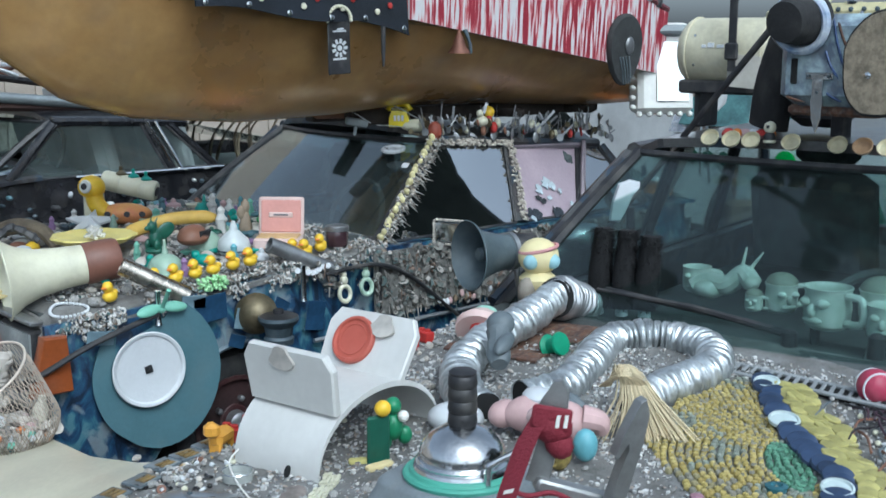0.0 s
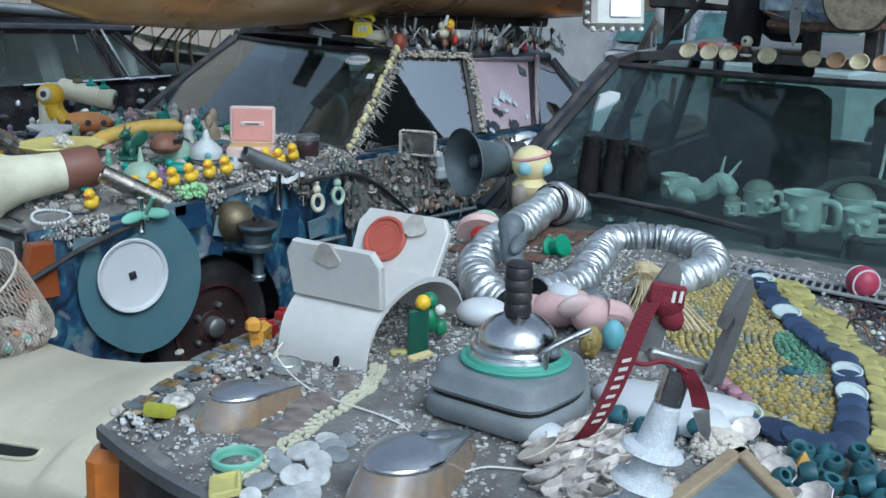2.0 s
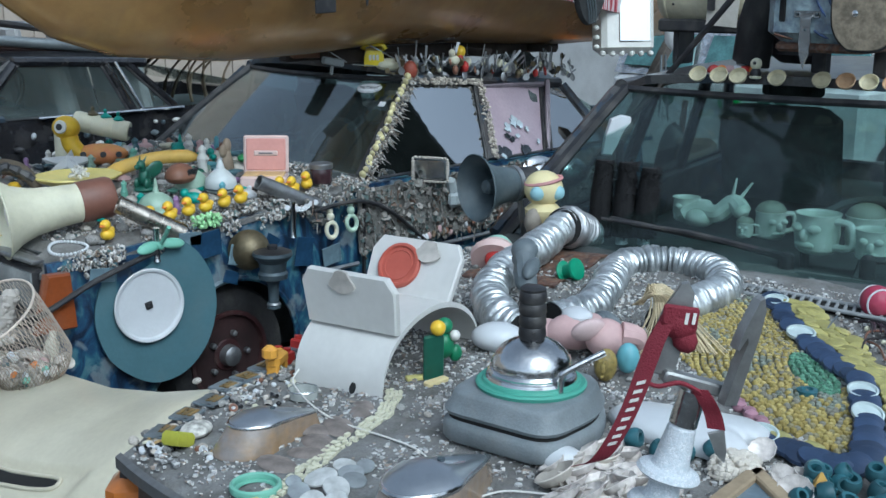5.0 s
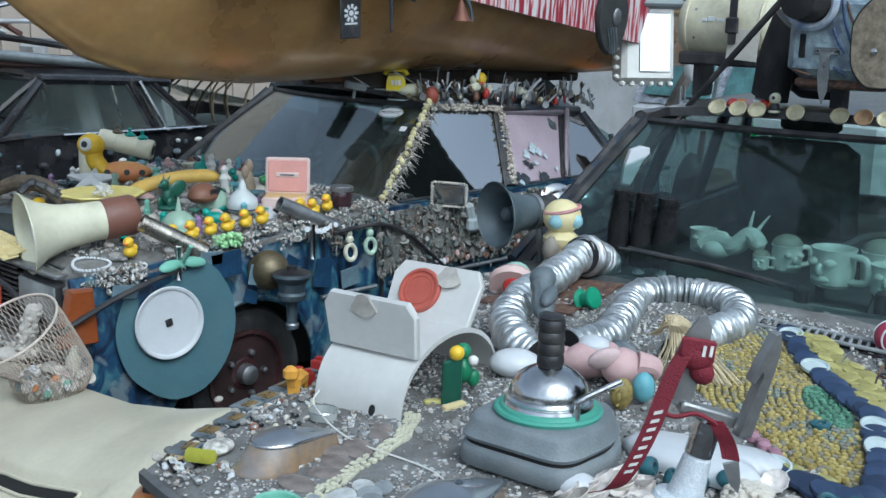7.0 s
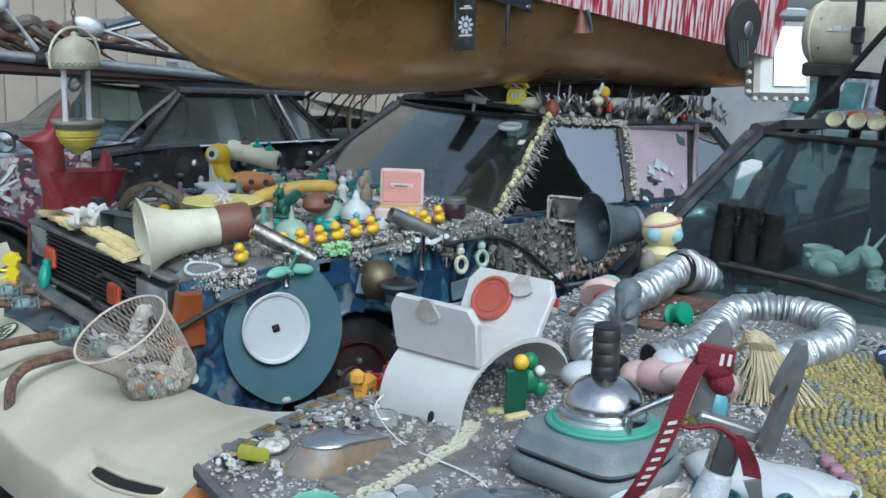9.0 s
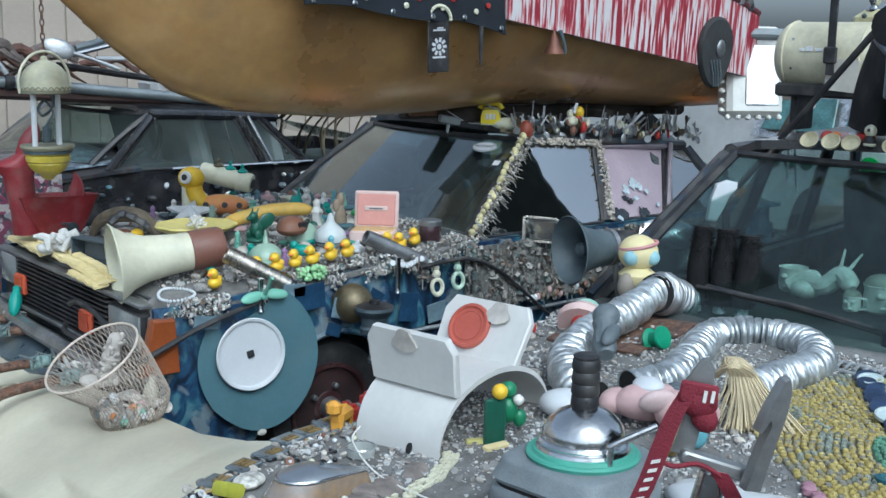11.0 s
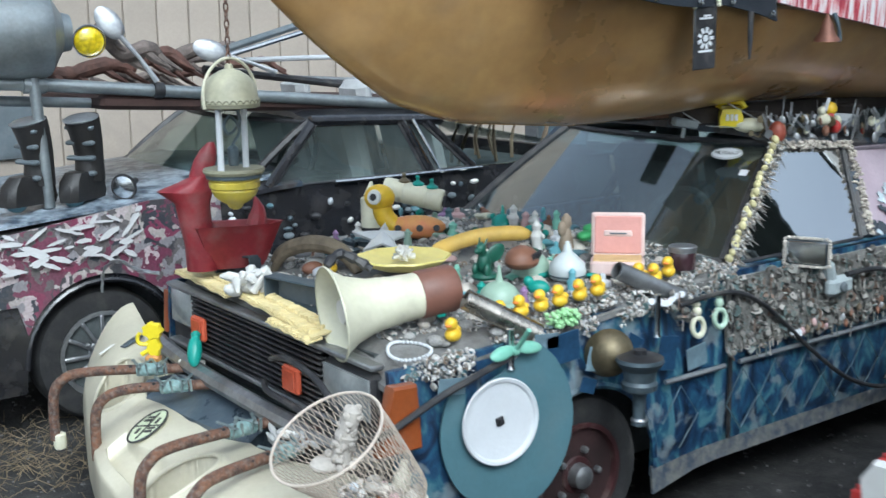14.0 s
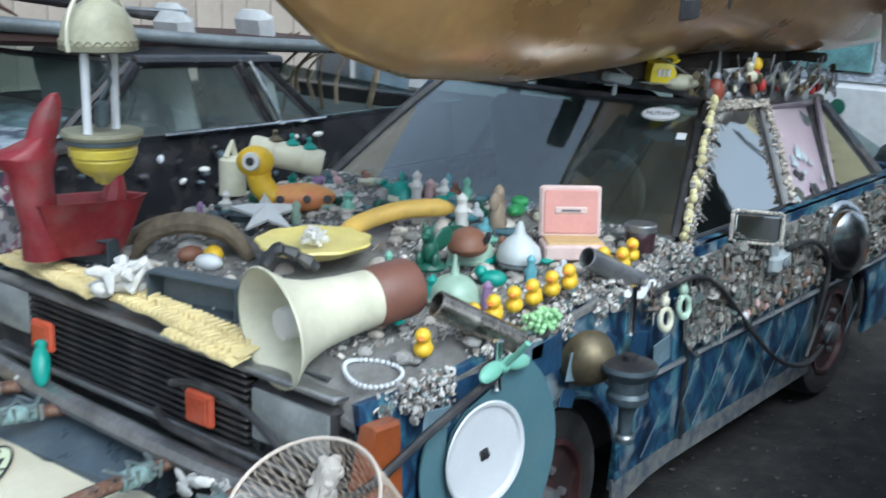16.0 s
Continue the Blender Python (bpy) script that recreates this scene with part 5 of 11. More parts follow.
solid("cone_stand", Geo().tube([(0, 0, 0.0), (-0.03, 0, -0.06)], [0.006, 0.012], 7).tube([(0, 0, 0), (0.02, 0.01, -0.06)], [0.006, 0.012], 7).lathe([(0.05, -0.2), (0.05, -0.07), (0.02, -0.06)], 14), cream_plastic, "small cream forked figure behind the toy", "figure", on_hood(-0.46, 1.62, 0, dz=0.22))

# domes, juicer, bulb, strainer
def dome(name, x, y, r, h, mt, lab, tip=0.0, cat="lid", rz=0):
    prof = [(r * 1.0, 0.0), (r * 1.06, 0.006), (r * 1.04, 0.014), (r * 0.97, 0.018)]
    prof += [(r * 0.96 * math.cos(a), 0.018 + h * math.sin(a)) for a in [math.pi / 2 * k / 8 for k in range(1, 8)]]
    prof += [(max(0.008, r * 0.12), h + 0.02 + tip * 0.3), (max(0.004, r * 0.05), h + 0.022 + tip)]
    return solid(name, Geo().lathe(prof, 28), mt, lab, cat, on_hood(x, y, rz))


dome("juicer", -0.84, 0.26, 0.074, 0.065, sage, "sage green glass juicer dome", 0.05, "juicer")
dome("glass_dome", -0.20, 1.02, 0.05, 0.05, teal, "teal plastic dome with a pointed knob", 0.03)
dome("glass_dome", -0.56, 0.42, 0.07, 0.07, sage, "sage green glass lid dome", 0.0)
bulb = thing("white_bulb", "white glazed onion-shaped bulb lying on the hood", "bulb", on_hood(-0.515, 0.28, 20, s=0.82))
part("body", Geo().lathe([(0.03, 0.0), (0.07, 0.015), (0.082, 0.045), (0.075, 0.08), (0.045, 0.11), (0.022, 0.13), (0.016, 0.155), (0.008, 0.175)], 26), mat("pale_blue_glaze", (0.56, 0.60, 0.60), 0.4, vary=0.12, dirt=0.15), bulb)
part("lip", Geo().tube([(0.078 * math.cos(a), 0.078 * math.sin(a), 0.03) for a in [2 * math.pi * k / 24 for k in range(25)]], 0.004, 5), gunmetal, bulb)
st = thing("strainer", "brown ribbed plastic half ball", "strainer", on_hood(-0.652, 0.365, 30, dz=0.055))
part("bowl", Geo().ball(0.075, 0.06, 0.055, at(0, 0, 0.03), 18, 8, 0.0).ball(0.075, 0.06, 0.03, pose(0, 0, 0.03, 180), 18, 5, 0.0), brown, st)
for k in range(7):
    part("slot", Geo().box(0.005, 0.012, 0.04, at(-0.03 + 0.012 * k, -0.055 + abs(k - 3) * 0.002, 0.045, rx=20)), black, st)
fg = Geo()
fg.lathe([(0.05, 0), (0.055, 0.01), (0.045, 0.022), (0.03, 0.026)], 14)
fg.ball(0.034, 0.028, 0.05, at(0, 0, 0.065)).ball(0.024, 0.02, 0.024, at(-0.025, 0, 0.125)).ball(0.022, 0.012, 0.012, at(-0.05, 0, 0.12))
fg.tube(spline([(-0.01, 0, 0.09), (-0.02, 0, 0.115), (-0.022, 0, 0.13)], 4), 0.018, 8)
for q in (-1, 1):
    fg.ball(0.05, 0.008, 0.034, at(0.03, 0.032 * q, 0.10, 28 * q, 0, -34), 12, 8)
    fg.ball(0.022, 0.014, 0.03, at(-0.02, 0.028 * q, 0.035), 10, 7)
    fg.tube([(-0.02, 0.012 * q, 0.14), (-0.005, 0.018 * q, 0.165)], [0.006, 0.002], 6)
fg.tube(spline([(0.03, 0, 0.03), (0.07, 0.01, 0.03), (0.085, 0.02, 0.07), (0.07, 0.02, 0.10)], 5), [0.018, 0.017, 0.016, 0.015, 0.014, 0.013, 0.012, 0.011, 0.010, 0.009, 0.008, 0.007, 0.006, 0.006, 0.007, 0.004], 8)
solid("green_statuette", fg, dark_green, "dark green glazed statuette on the hood", "statuette", on_hood(-0.815, 0.37, 20, dz=0.06, s=0.85))

# pink jewel box
jb = thing("jewel_box", "open pink vinyl jewellery case with a mirror lid", "box", on_hood(-0.35, 0.20, -46, dz=0.012))
w, d = 0.19, 0.12
part("base", Geo().box(w, d, 0.05, at(0, 0, 0.025), 0.008), mat("pale_pink_vinyl", (0.66, 0.50, 0.46), 0.55, vary=0.15), jb)
part("lining", Geo().box(w - 0.02, d - 0.02, 0.012, at(0, 0, 0.05), 0.003), mat("tan_lining", (0.62, 0.42, 0.2), 0.8, vary=0.2), jb)
lid = part("lid", Geo().box(w, 0.02, 0.16, at(0, 0, 0.08), 0.008), mat("pale_pink_vinyl", (0.6, 0.4, 0.36)), jb, m=at(0, d / 2, 0.045, rx=-8))
part("lid_lining", Geo().box(w - 0.024, 0.01, 0.134, at(0, -0.009, 0.08), 0.004), pink, lid)
part("clasp", Geo().box(0.1, 0.008, 0.022, at(0, -0.014, 0.085), 0.004), mat("pale_pink_vinyl", (0.6, 0.4, 0.36)), lid)
part("clasp_bar", Geo().box(0.06, 0.006, 0.005, at(0, -0.019, 0.085), 0.001), gunmetal, lid)
jar = thing("dark_jar", "dark glass jar with a steel lid", "jar", on_hood(-0.125, 0.10))
part("glass_body", Geo().lathe([(0.045, 0), (0.048, 0.006), (0.048, 0.06), (0.045, 0.066)], 24), mat("dark_plum_glass", (0.05, 0.025, 0.03), 0.15, coat=0.5), jar)
part("lid", Geo().lathe([(0.05, 0.064), (0.051, 0.082), (0.047, 0.086), (0.005, 0.087)], 24), dull_metal, jar)
sp = Geo().lathe([(0.02, 0), (0.03, 0.03), (0.022, 0.07), (0.014, 0.1), (0.02, 0.115), (0.018, 0.14), (0.006, 0.155)], 14)
solid("figurine", sp.ball(0.02, 0.015, 0.03, at(-0.02, 0, 0.1)), mat("tan_ceramic", (0.36, 0.28, 0.2), 0.6, vary=0.4), "small tan and white clown-like bottle figure", "figurine", on_hood(-0.30, 0.52))
solid("frog_leaf", Geo().ball(0.05, 0.03, 0.02, at(0, 0, 0.1)).ball(0.03, 0.03, 0.02, at(0.04, 0, 0.12)), mat("leaf_green_plastic", (0.06, 0.32, 0.10), 0.5), "bright green plastic frog by the windshield", "toy", on_hood(-0.2, 0.52, 20, dz=-0.05))

# chrome pipes on the wing
for (a, b, mt, r) in (((-1.105, 0.105, 0.941), (-0.90, -0.006, 0.815), mat("tarnished_pipe", (0.50, 0.46, 0.40), 0.28, 0.95, vary=0.5, scale=10, dirt=0.3), 0.034), ((-0.494, 0.06, 0.953), (-0.235, -0.005, 0.827), dull_metal, 0.031)):
    a, b = Vector(a), Vector(b)
    pp = thing("pipe_stub", "short chromed exhaust pipe lying across the wing", "pipe", toward(a, b - a), "chromed pipe stubs")
    L = (b - a).length
    part("tube", Geo().lathe([(r * 0.86, 0.0), (r, 0.002), (r, L), (r * 0.86, L), (r * 0.86, L - 0.01), (r * 0.86, 0.0)], 26, I4, False, False), mt, pp)
    # dark discs in both ends paint the shade of the bore
    part("dark_bore", Geo().lathe([(r * 0.85, 0.03), (0.004, 0.031)], 20), opening_shade, pp)
    part("dark_bore", Geo().lathe([(r * 0.85, L - 0.03), (0.004, L - 0.029)], 20), opening_shade, pp)


def bead_string(name, label, mt, pts, r=0.011, cat="beads"):
    t = thing(name, label, cat)
    me = Geo().ball(r, seg=10, rings=6).mesh("bead", mt)
    for p in pts:
        part("bead", me, mt, t, m=Matrix.Translation(p))
    return t


disc = Geo().lathe([(0.010, -0.005), (0.012, -0.003), (0.012, 0.003), (0.010, 0.005)], 12).mesh("bead", china)
br = thing("letter_bracelet", "row of round white plastic discs on the wing edge", "bracelet", at(-0.43, -0.03, 0.83))
for k in range(8):
    part("bead", disc, china, br, m=toward((0.022 * k, -0.012 - 0.01 * math.sin(k * 0.8), 0.014 + 0.008 * math.cos(k * 0.9)), (-0.7, -0.7, 0.35)))
bead_string("pearl_necklace", "string of pale pearls looped on the wing edge", china, [Vector((x, y, hood_z(x, y) + 0.006 - 0.12 * max(0, 0.03 - y))) for x, y in [(-1.30 + 0.062 * math.cos(a) * (1 - 0.3 * math.sin(a)), 0.14 + 0.075 * math.sin(a)) for a in [2 * math.pi * k / 34 for k in range(34)]]], 0.0062)
rnd = random.Random(4)
bead_string("green_bead_cluster", "cluster of pale green glass beads on the wing", mat("pale_green_beads", (0.38, 0.66, 0.33), 0.35, vary=0.1), [Vector((-0.79 + rnd.uniform(-0.05, 0.05), 0.0 + rnd.uniform(-0.03, 0.03), 0.825 + rnd.uniform(0, 0.045))) for k in range(110)], 0.0075)

# pacifier rings hanging on the side
for k, (x, z, mt, lab) in enumerate(((-0.204, 0.728, cream_plastic, "cream"), (-0.09, 0.741, mat("pale_mint", (0.45, 0.60, 0.47), 0.45), "mint"))):
    t = thing("teething_ring", f"{lab} plastic teether with a ring hanging on the wing", "teether", toward((x, -0.05, z), (-0.2, -1, 0.15)) @ Matrix.Diagonal((0.68, 0.80, 0.8, 1)), "teething rings")
    part("ring", Geo().loft([[((0.036 + 0.013 * math.cos(b)) * math.cos(a), (0.04 + 0.013 * math.cos(b)) * math.sin(a), 0.013 * math.sin(b)) for b in [2 * math.pi * j / 8 for j in range(8)]] for a in [2 * math.pi * i / 20 for i in range(21)]], I4, False, False), mt, t)
    part("knob", Geo().ball(0.026, 0.024, 0.02, at(0, 0.068, 0)).ball(0.02, 0.018, 0.016, at(0, 0.1, 0)), mt, t)

# mirror, shower head, and chrome dome on the doors
mi = thing("wing_mirror", "door mirror edged with glued shells", "mirror", at(0.39, -0.045, 0.915, 24, s=0.82))
part("housing", Geo().box(0.07, 0.2, 0.13, at(0.02, -0.01, 0), 0.025), mid_grey, mi)
part("mirror_glass", Geo().box(0.006, 0.17, 0.1, at(-0.02, -0.01, 0), 0.002), mat("mirror", (0.8, 0.82, 0.82), 0.04, 1.0, vary=0.02, bump=0), mi)
part("arm", Geo().tube([(0.03, 0.06, -0.04), (0.05, 0.13, -0.06)], 0.02, 8), black, mi)
rnd = random.Random(9)
edge = Geo()
for k in range(44):
    a = 2 * math.pi * k / 44
    y, z = 0.105 * math.cos(a), 0.07 * math.sin(a)
    q = max(abs(y) / 0.1, abs(z) / 0.065)
    edge.ball(0.012, 0.009, 0.008, at(-0.01, y / q - 0.01, z / q, rnd.uniform(0, 180), rnd.uniform(0, 90)), 6, 4)
part("shell_edging", edge, shell, mi, kind="stuff")
sh = thing("shower_bracket", "pale grey plastic bracket hung under the mirror", "bracket", at(0.585, -0.06, 0.76, 5))
part("body", Geo().box(0.16, 0.05, 0.075, at(0, 0, 0), 0.018).box(0.05, 0.045, 0.11, at(-0.05, 0.01, 0.05, ry=-18), 0.015), mat("pale_grey_plastic", (0.42, 0.47, 0.48), 0.5, dirt=0.2), sh)
part("dial", Geo().lathe([(0.02, 0), (0.022, 0.005), (0.016, 0.012), (0.004, 0.013)], 14, toward((-0.01, -0.026, 0), (0, -1, 0))), mid_grey, sh)
cd = thing("chrome_hubcap", "chrome dome hubcap fixed to the door", "hubcap", toward((1.17, -0.075, 0.74), (-0.3, -1, 0.2)))
part("dome", Geo().lathe([(0.15, -0.02), (0.155, 0.0), (0.14, 0.012), (0.12, 0.016), (0.11, 0.04), (0.07, 0.06), (0.01, 0.066)], 32), silver, cd)

# ---- things on the mortar-covered hood ----
R_POSE = at(-0.45, -2.0, 0, 11)
R_BACK = R_POSE.inverted()


def rhood_z(x, y):
    """Height of the mortar-covered hood, in the world."""
    p = R_BACK @ Vector((x, y, 0))
    px = min(max(p.x, -1.86), 0.0)
    return 0.85 + 0.08 * (px + 1.74) / 1.74 + 0.03 * (1 - (p.y / 0.84) ** 2)


def on_r(x, y, rz=0, dz=0.0, rx=0, ry=0, s=1.0):
    return at(x, y, rhood_z(x, y) + dz, rz, rx, ry, s)


def local_r(px, py, rz=0, dz=0.0, rx=0, ry=0, s=1.0):
    p = R_POSE @ Vector((px, py, 0))
    return on_r(p.x, p.y, rz + 11, dz, rx, ry, s)


# white folded plastic stand: an arch with two flaps
ws = thing("plastic_stand", "white plastic arch with two upright flaps on the mortar hood", "stand", at(-1.61, -1.80, 0, 11))
wp2 = mat("white_moulded_plastic", (0.61, 0.605, 0.58), 0.42, vary=0.10, scale=4, dirt=0.1, bump=0.04)
half = 0.116


def arch(u, v):
    a = math.pi * lerp(0.0, 1.0, u)
    return (-0.20 * math.cos(a) + 0.03, lerp(half, -half, v), 0.885 + 0.165 * math.sin(a) ** 0.8)


part("arch", Geo().sheet(arch, 26, 4, 0.012, dirn=(0, 0, -1)), wp2, ws, angle=50)


def flap(sx):
    o = [(-half, 0.0), (half, 0.0), (half + 0.006, 0.095), (half - 0.014, 0.125), (-half + 0.014, 0.125), (-half - 0.006, 0.095)]
    return Geo().prism(o, 0.02, I4, 0.004)


part("flap", flap(1), wp2, ws, m=at(-0.098, 0, 1.02) @ pose(0, 0, 0, 0, 0, -90) @ pose(0, 0, 0, 99, 0, 0))
part("flap", flap(1), wp2, ws, m=at(0.10, 0, 1.03) @ pose(0, 0, 0, 0, 0, -90) @ pose(0, 0, 0, 60, 0, 0) @ Matrix.Diagonal((1, 1.12, 1, 1)))
for x, z, t in ((-0.133, 1.122, 99), (0.134, 1.138, 60)):
    g = Geo().prism([(0.03 * math.cos(a) * (1 - 0.25 * math.sin(3 * a)), 0.026 * math.sin(a)) for a in [2 * math.pi * k / 18 for k in range(18)]], 0.006)
    part("mark", g, mat("grey_moulding_scar", (0.48, 0.45, 0.41), 0.7, vary=0.3), ws, "round grey moulding scar", m=at(x, 0.01 if t > 90 else -0.035, z) @ pose(0, 0, 0, 0, 0, -90) @ pose(0, 0, 0, t, 0, 0))
part("bolt_hole", Geo().prism(circle(0.012, 14, 0.007), 0.004), opening_shade, ws, m=at(-0.196, -0.06, 0.918, ry=-70))
lidm = toward((-1.497, -1.745, 1.098), (-0.82, -0.18, 0.52))
rl = thing("jar_lid", "terracotta red plastic jar lid on the white flap", "lid", lidm)
terracotta = mat("terracotta_plastic", (0.42, 0.09, 0.06), 0.5, vary=0.1, dirt=0.08)
part("disc", Geo().lathe([(0.005, 0.0), (0.05, 0.0), (0.054, 0.004), (0.054, 0.014), (0.051, 0.018), (0.046, 0.018), (0.043, 0.013), (0.005, 0.013)], 34), terracotta, rl)
part("ring", Geo().tube([(0.035 * math.cos(a), 0.035 * math.sin(a), 0.0135) for a in [2 * math.pi * k / 30 for k in range(31)]], 0.0016, 5), terracotta, rl)
gp = thing("toy_playset", "green toy figure and plate tucked under the white arch", "toy", on_r(-1.62, -1.95, -14))
part("plate", Geo().box(0.05, 0.012, 0.10, at(0.012, 0, 0.05), 0.004), dark_green, gp)
part("figure", Geo().ball(0.022, 0.02, 0.03, at(0.06, 0.03, 0.06)).ball(0.018, 0.018, 0.018, at(0.06, 0.03, 0.105)).ball(0.016, 0.014, 0.02, at(0.085, 0.025, 0.04)).ball(0.016, 0.014, 0.02, at(0.04, 0.03, 0.03)), mat("toy_green", (0.03, 0.22, 0.10), 0.4), gp)
part("ball", Geo().ball(0.017, m=at(0.02, -0.005, 0.115)), yellow, gp)
part("face", Geo().ball(0.012, m=at(0.075, 0.012, 0.085)), white_plastic, gp)
part("tile", Geo().box(0.06, 0.02, 0.012, at(0.0, -0.03, 0.006, 10), 0.003), corn, gp)

# sander-like machine with a chrome dome
sd = thing("floor_machine", "grey machine base with a chrome dome and black grip", "machine", on_r(-1.695, -2.287, 6, dz=0.0, s=0.94))


def slab(z0, z1, k0, k1, cut=0.045):
    o = [(-0.135, -0.145), (0.135, -0.145), (0.15, 0.03), (0.095, 0.15), (-0.095, 0.15), (-0.15, 0.03)]
    rr = []
    for z, k in ((z0, k0 * 0.97), (z0 + 0.008, k0), (z1 - 0.018, k1), (z1 - 0.008, k1 * 0.985), (z1 - 0.002, k1 * 0.95), (z1, k1 * 0.9)):
        ring = []
        for i, (x, y) in enumerate(o):
            a, b = o[i - 1], o[(i + 1) % len(o)]
            p, d0, d1 = Vector((x, y)), (Vector(a) - Vector((x, y))).normalized() * 0.055, (Vector(b) - Vector((x, y))).normalized() * 0.055
            for t in (0.0, 0.25, 0.5, 0.75, 1.0):
                q = (p + d0) * (1 - t) ** 2 + p * 2 * t * (1 - t) + (p + d1) * t ** 2
                ring.append((q.x * k, q.y * k, z))
        rr.append(ring)
    return Geo().loft(rr)


body_grey = mat("speckled_grey_casting", (0.20, 0.225, 0.24), 0.55, vary=0.25, scale=9, fine=200, dirt=0.25)
part("base", slab(0.005, 0.05, 1.0, 1.0), body_grey, sd, m=pose(0, 0, 0, 0, 0, -90))
part("cover", slab(0.058, 0.105, 0.98, 0.9), body_grey, sd, m=pose(0, 0, 0, 0, 0, -90))
# dark slab paints the shade between base and cover
part("gap", slab(0.04, 0.065, 0.93, 0.93), opening_shade, sd, m=pose(0, 0, 0, 0, 0, -90))
part("green_ring", Geo().lathe([(0.085, 0.1), (0.108, 0.102), (0.112, 0.112), (0.108, 0.116), (0.1, 0.116), (0.097, 0.122), (0.085, 0.126)], 36), mat("jade_rubber", (0.10, 0.36, 0.27), 0.55, vary=0.12), sd, "jade green rubber ring")
part("dome", Geo().lathe([(0.09, 0.118), (0.092, 0.124), (0.09, 0.13), (0.086, 0.131), (0.088, 0.137), (0.084, 0.142), (0.08, 0.143)] + [(0.082 * math.cos(a), 0.143 + 0.062 * math.sin(a)) for a in [math.pi / 2 * k / 9 for k in range(1, 9)]] + [(0.01, 0.206)], 40), silver, sd, "polished chrome dome")
part("grip_foot", Geo().box(0.022, 0.016, 0.05, at(-0.012, -0.012, 0.2), 0.005).lathe([(0.026, 0.2), (0.024, 0.21)], 20), black, sd)
grip = Geo()
prof = []
for k in range(4):
    z = 0.205 + 0.024 * k
    prof += [(0.0265, z), (0.028, z + 0.004), (0.0265, z + 0.02), (0.0248, z + 0.022)]
grip.lathe(prof + [(0.026, 0.304), (0.02, 0.308), (0.004, 0.309)], 24)
part("grip", grip, black, sd, "ribbed black rubber grip")
part("crank", Geo().tube(spline([(-0.035, -0.088, 0.10), (-0.035, -0.09, 0.145), (-0.028, -0.098, 0.16), (0.025, -0.15, 0.195)], 6), 0.0068, 10), silver, sd, "bent chrome crank")

# flexible ducts
def duct(name, label, pts, r, mt, seg=22):
    """A pulled-out flexible duct: uneven rings, dented and crinkled."""
    p = spline(pts, 70)
    rs, s = [], 0.0
    ring = random.Random(int(r * 1e5) + len(pts))
    deep = [ring.uniform(0.12, 0.34) for k in range(200)]
    size = [ring.uniform(-0.05, 0.05) for k in range(200)]
    for i, q in enumerate(p):
        if i:
            s += (q - p[i - 1]).length
        f = (s + 0.008 * noise.noise(q * 7)) / 0.024
        k, ph = int(f) % 200, f % 1.0
        rs.append(r * (1.0 + size[k] - deep[k] * abs(2 * ph - 1) ** 5 - 0.035 * abs(math.sin(ph * 9.4)) + 0.06 * noise.noise(q * 12)))
    t = thing(name, label, "duct", group="foil ducts")
    g = Geo().tube(p, rs, seg, cap=False)
    g.v = [tuple(Vector(v) + 0.0045 * noise.noise_vector(Vector(v) * 34) + 0.002 * noise.noise_vector(Vector(v) * 110)) for v in g.v]
    part("hose", g, mt, t, angle=38)
    # a dark disc in each end paints the shade inside the hose
    for k, e in ((0, p[1]), (-1, p[-2])):
        part("dark_mouth", Geo().lathe([(r * 0.93, 0), (0.004, 0.001)], 18, toward(e, p[k] - e)), opening_shade, t)
    return t


duct("foil_duct", "bent aluminium foil flexible duct", [(-1.31, -1.955, 0.945), (-1.285, -1.87, 0.955), (-1.18, -1.745, 0.965), (-1.03, -1.65, 0.975), (-0.89, -1.615, 0.99), (-0.76, -1.59, 1.01), (-0.62, -1.55, 1.03)], 0.049, foil)
duct("foil_duct", "aluminium foil flexible duct looped in a horseshoe", [(-1.17, -1.94, 0.94), (-1.06, -1.965, 0.95), (-0.90, -1.905, 0.96), (-0.72, -1.825, 0.97), (-0.61, -1.86, 0.975), (-0.57, -1.945, 0.975), (-0.60, -2.06, 0.975), (-0.73, -2.15, 0.97), (-0.85, -2.155, 0.965), (-0.96, -2.155, 0.96), (-1.06, -2.175, 0.955)], 0.046, foil)
duct("duct_cuff", "dull grey sheet metal cuff at the duct's end", [(-0.63, -1.56, 1.03), (-0.54, -1.535, 1.01), (-0.45, -1.515, 0.97)], 0.062, dull_metal)
solid("grey_figurine", Geo().tube(spline([(-0.02, 0, -0.02), (0.0, 0, 0.03), (0.015, 0, 0.08)], 5), [0.02, 0.024, 0.028, 0.03, 0.03, 0.03, 0.028, 0.026, 0.028, 0.03, 0.032], 10).ball(0.036, 0.03, 0.034, at(0.02, 0, 0.11)).ball(0.02, 0.02, 0.05, at(-0.02, 0.02, 0.03, rx=20)), mid_grey, "grey plastic dolphin figure lying over the duct", "figurine", toward((-1.12, -1.80, 1.0), (0.7, 0.3, 0.5)))

# pink elephant
el = thing("toy_elephant", "dusty pink rubber elephant lying on its side", "toy", on_r(-1.31, -2.105, -30, dz=0.01, s=0.86))
part("body", Geo().ball(0.095, 0.055, 0.05, at(0.02, 0.02, 0.05)).ball(0.05, 0.035, 0.035, at(-0.06, 0.05, 0.045, 30)), rose, el)
part("head", Geo().ball(0.055, 0.05, 0.05, at(0.055, -0.07, 0.055)), rose, el)
part("ear", Geo().ball(0.05, 0.02, 0.035, at(0.0, -0.085, 0.085, 10, 30)), mat("pale_pink_rubber", (0.62, 0.47, 0.46), 0.65), el)
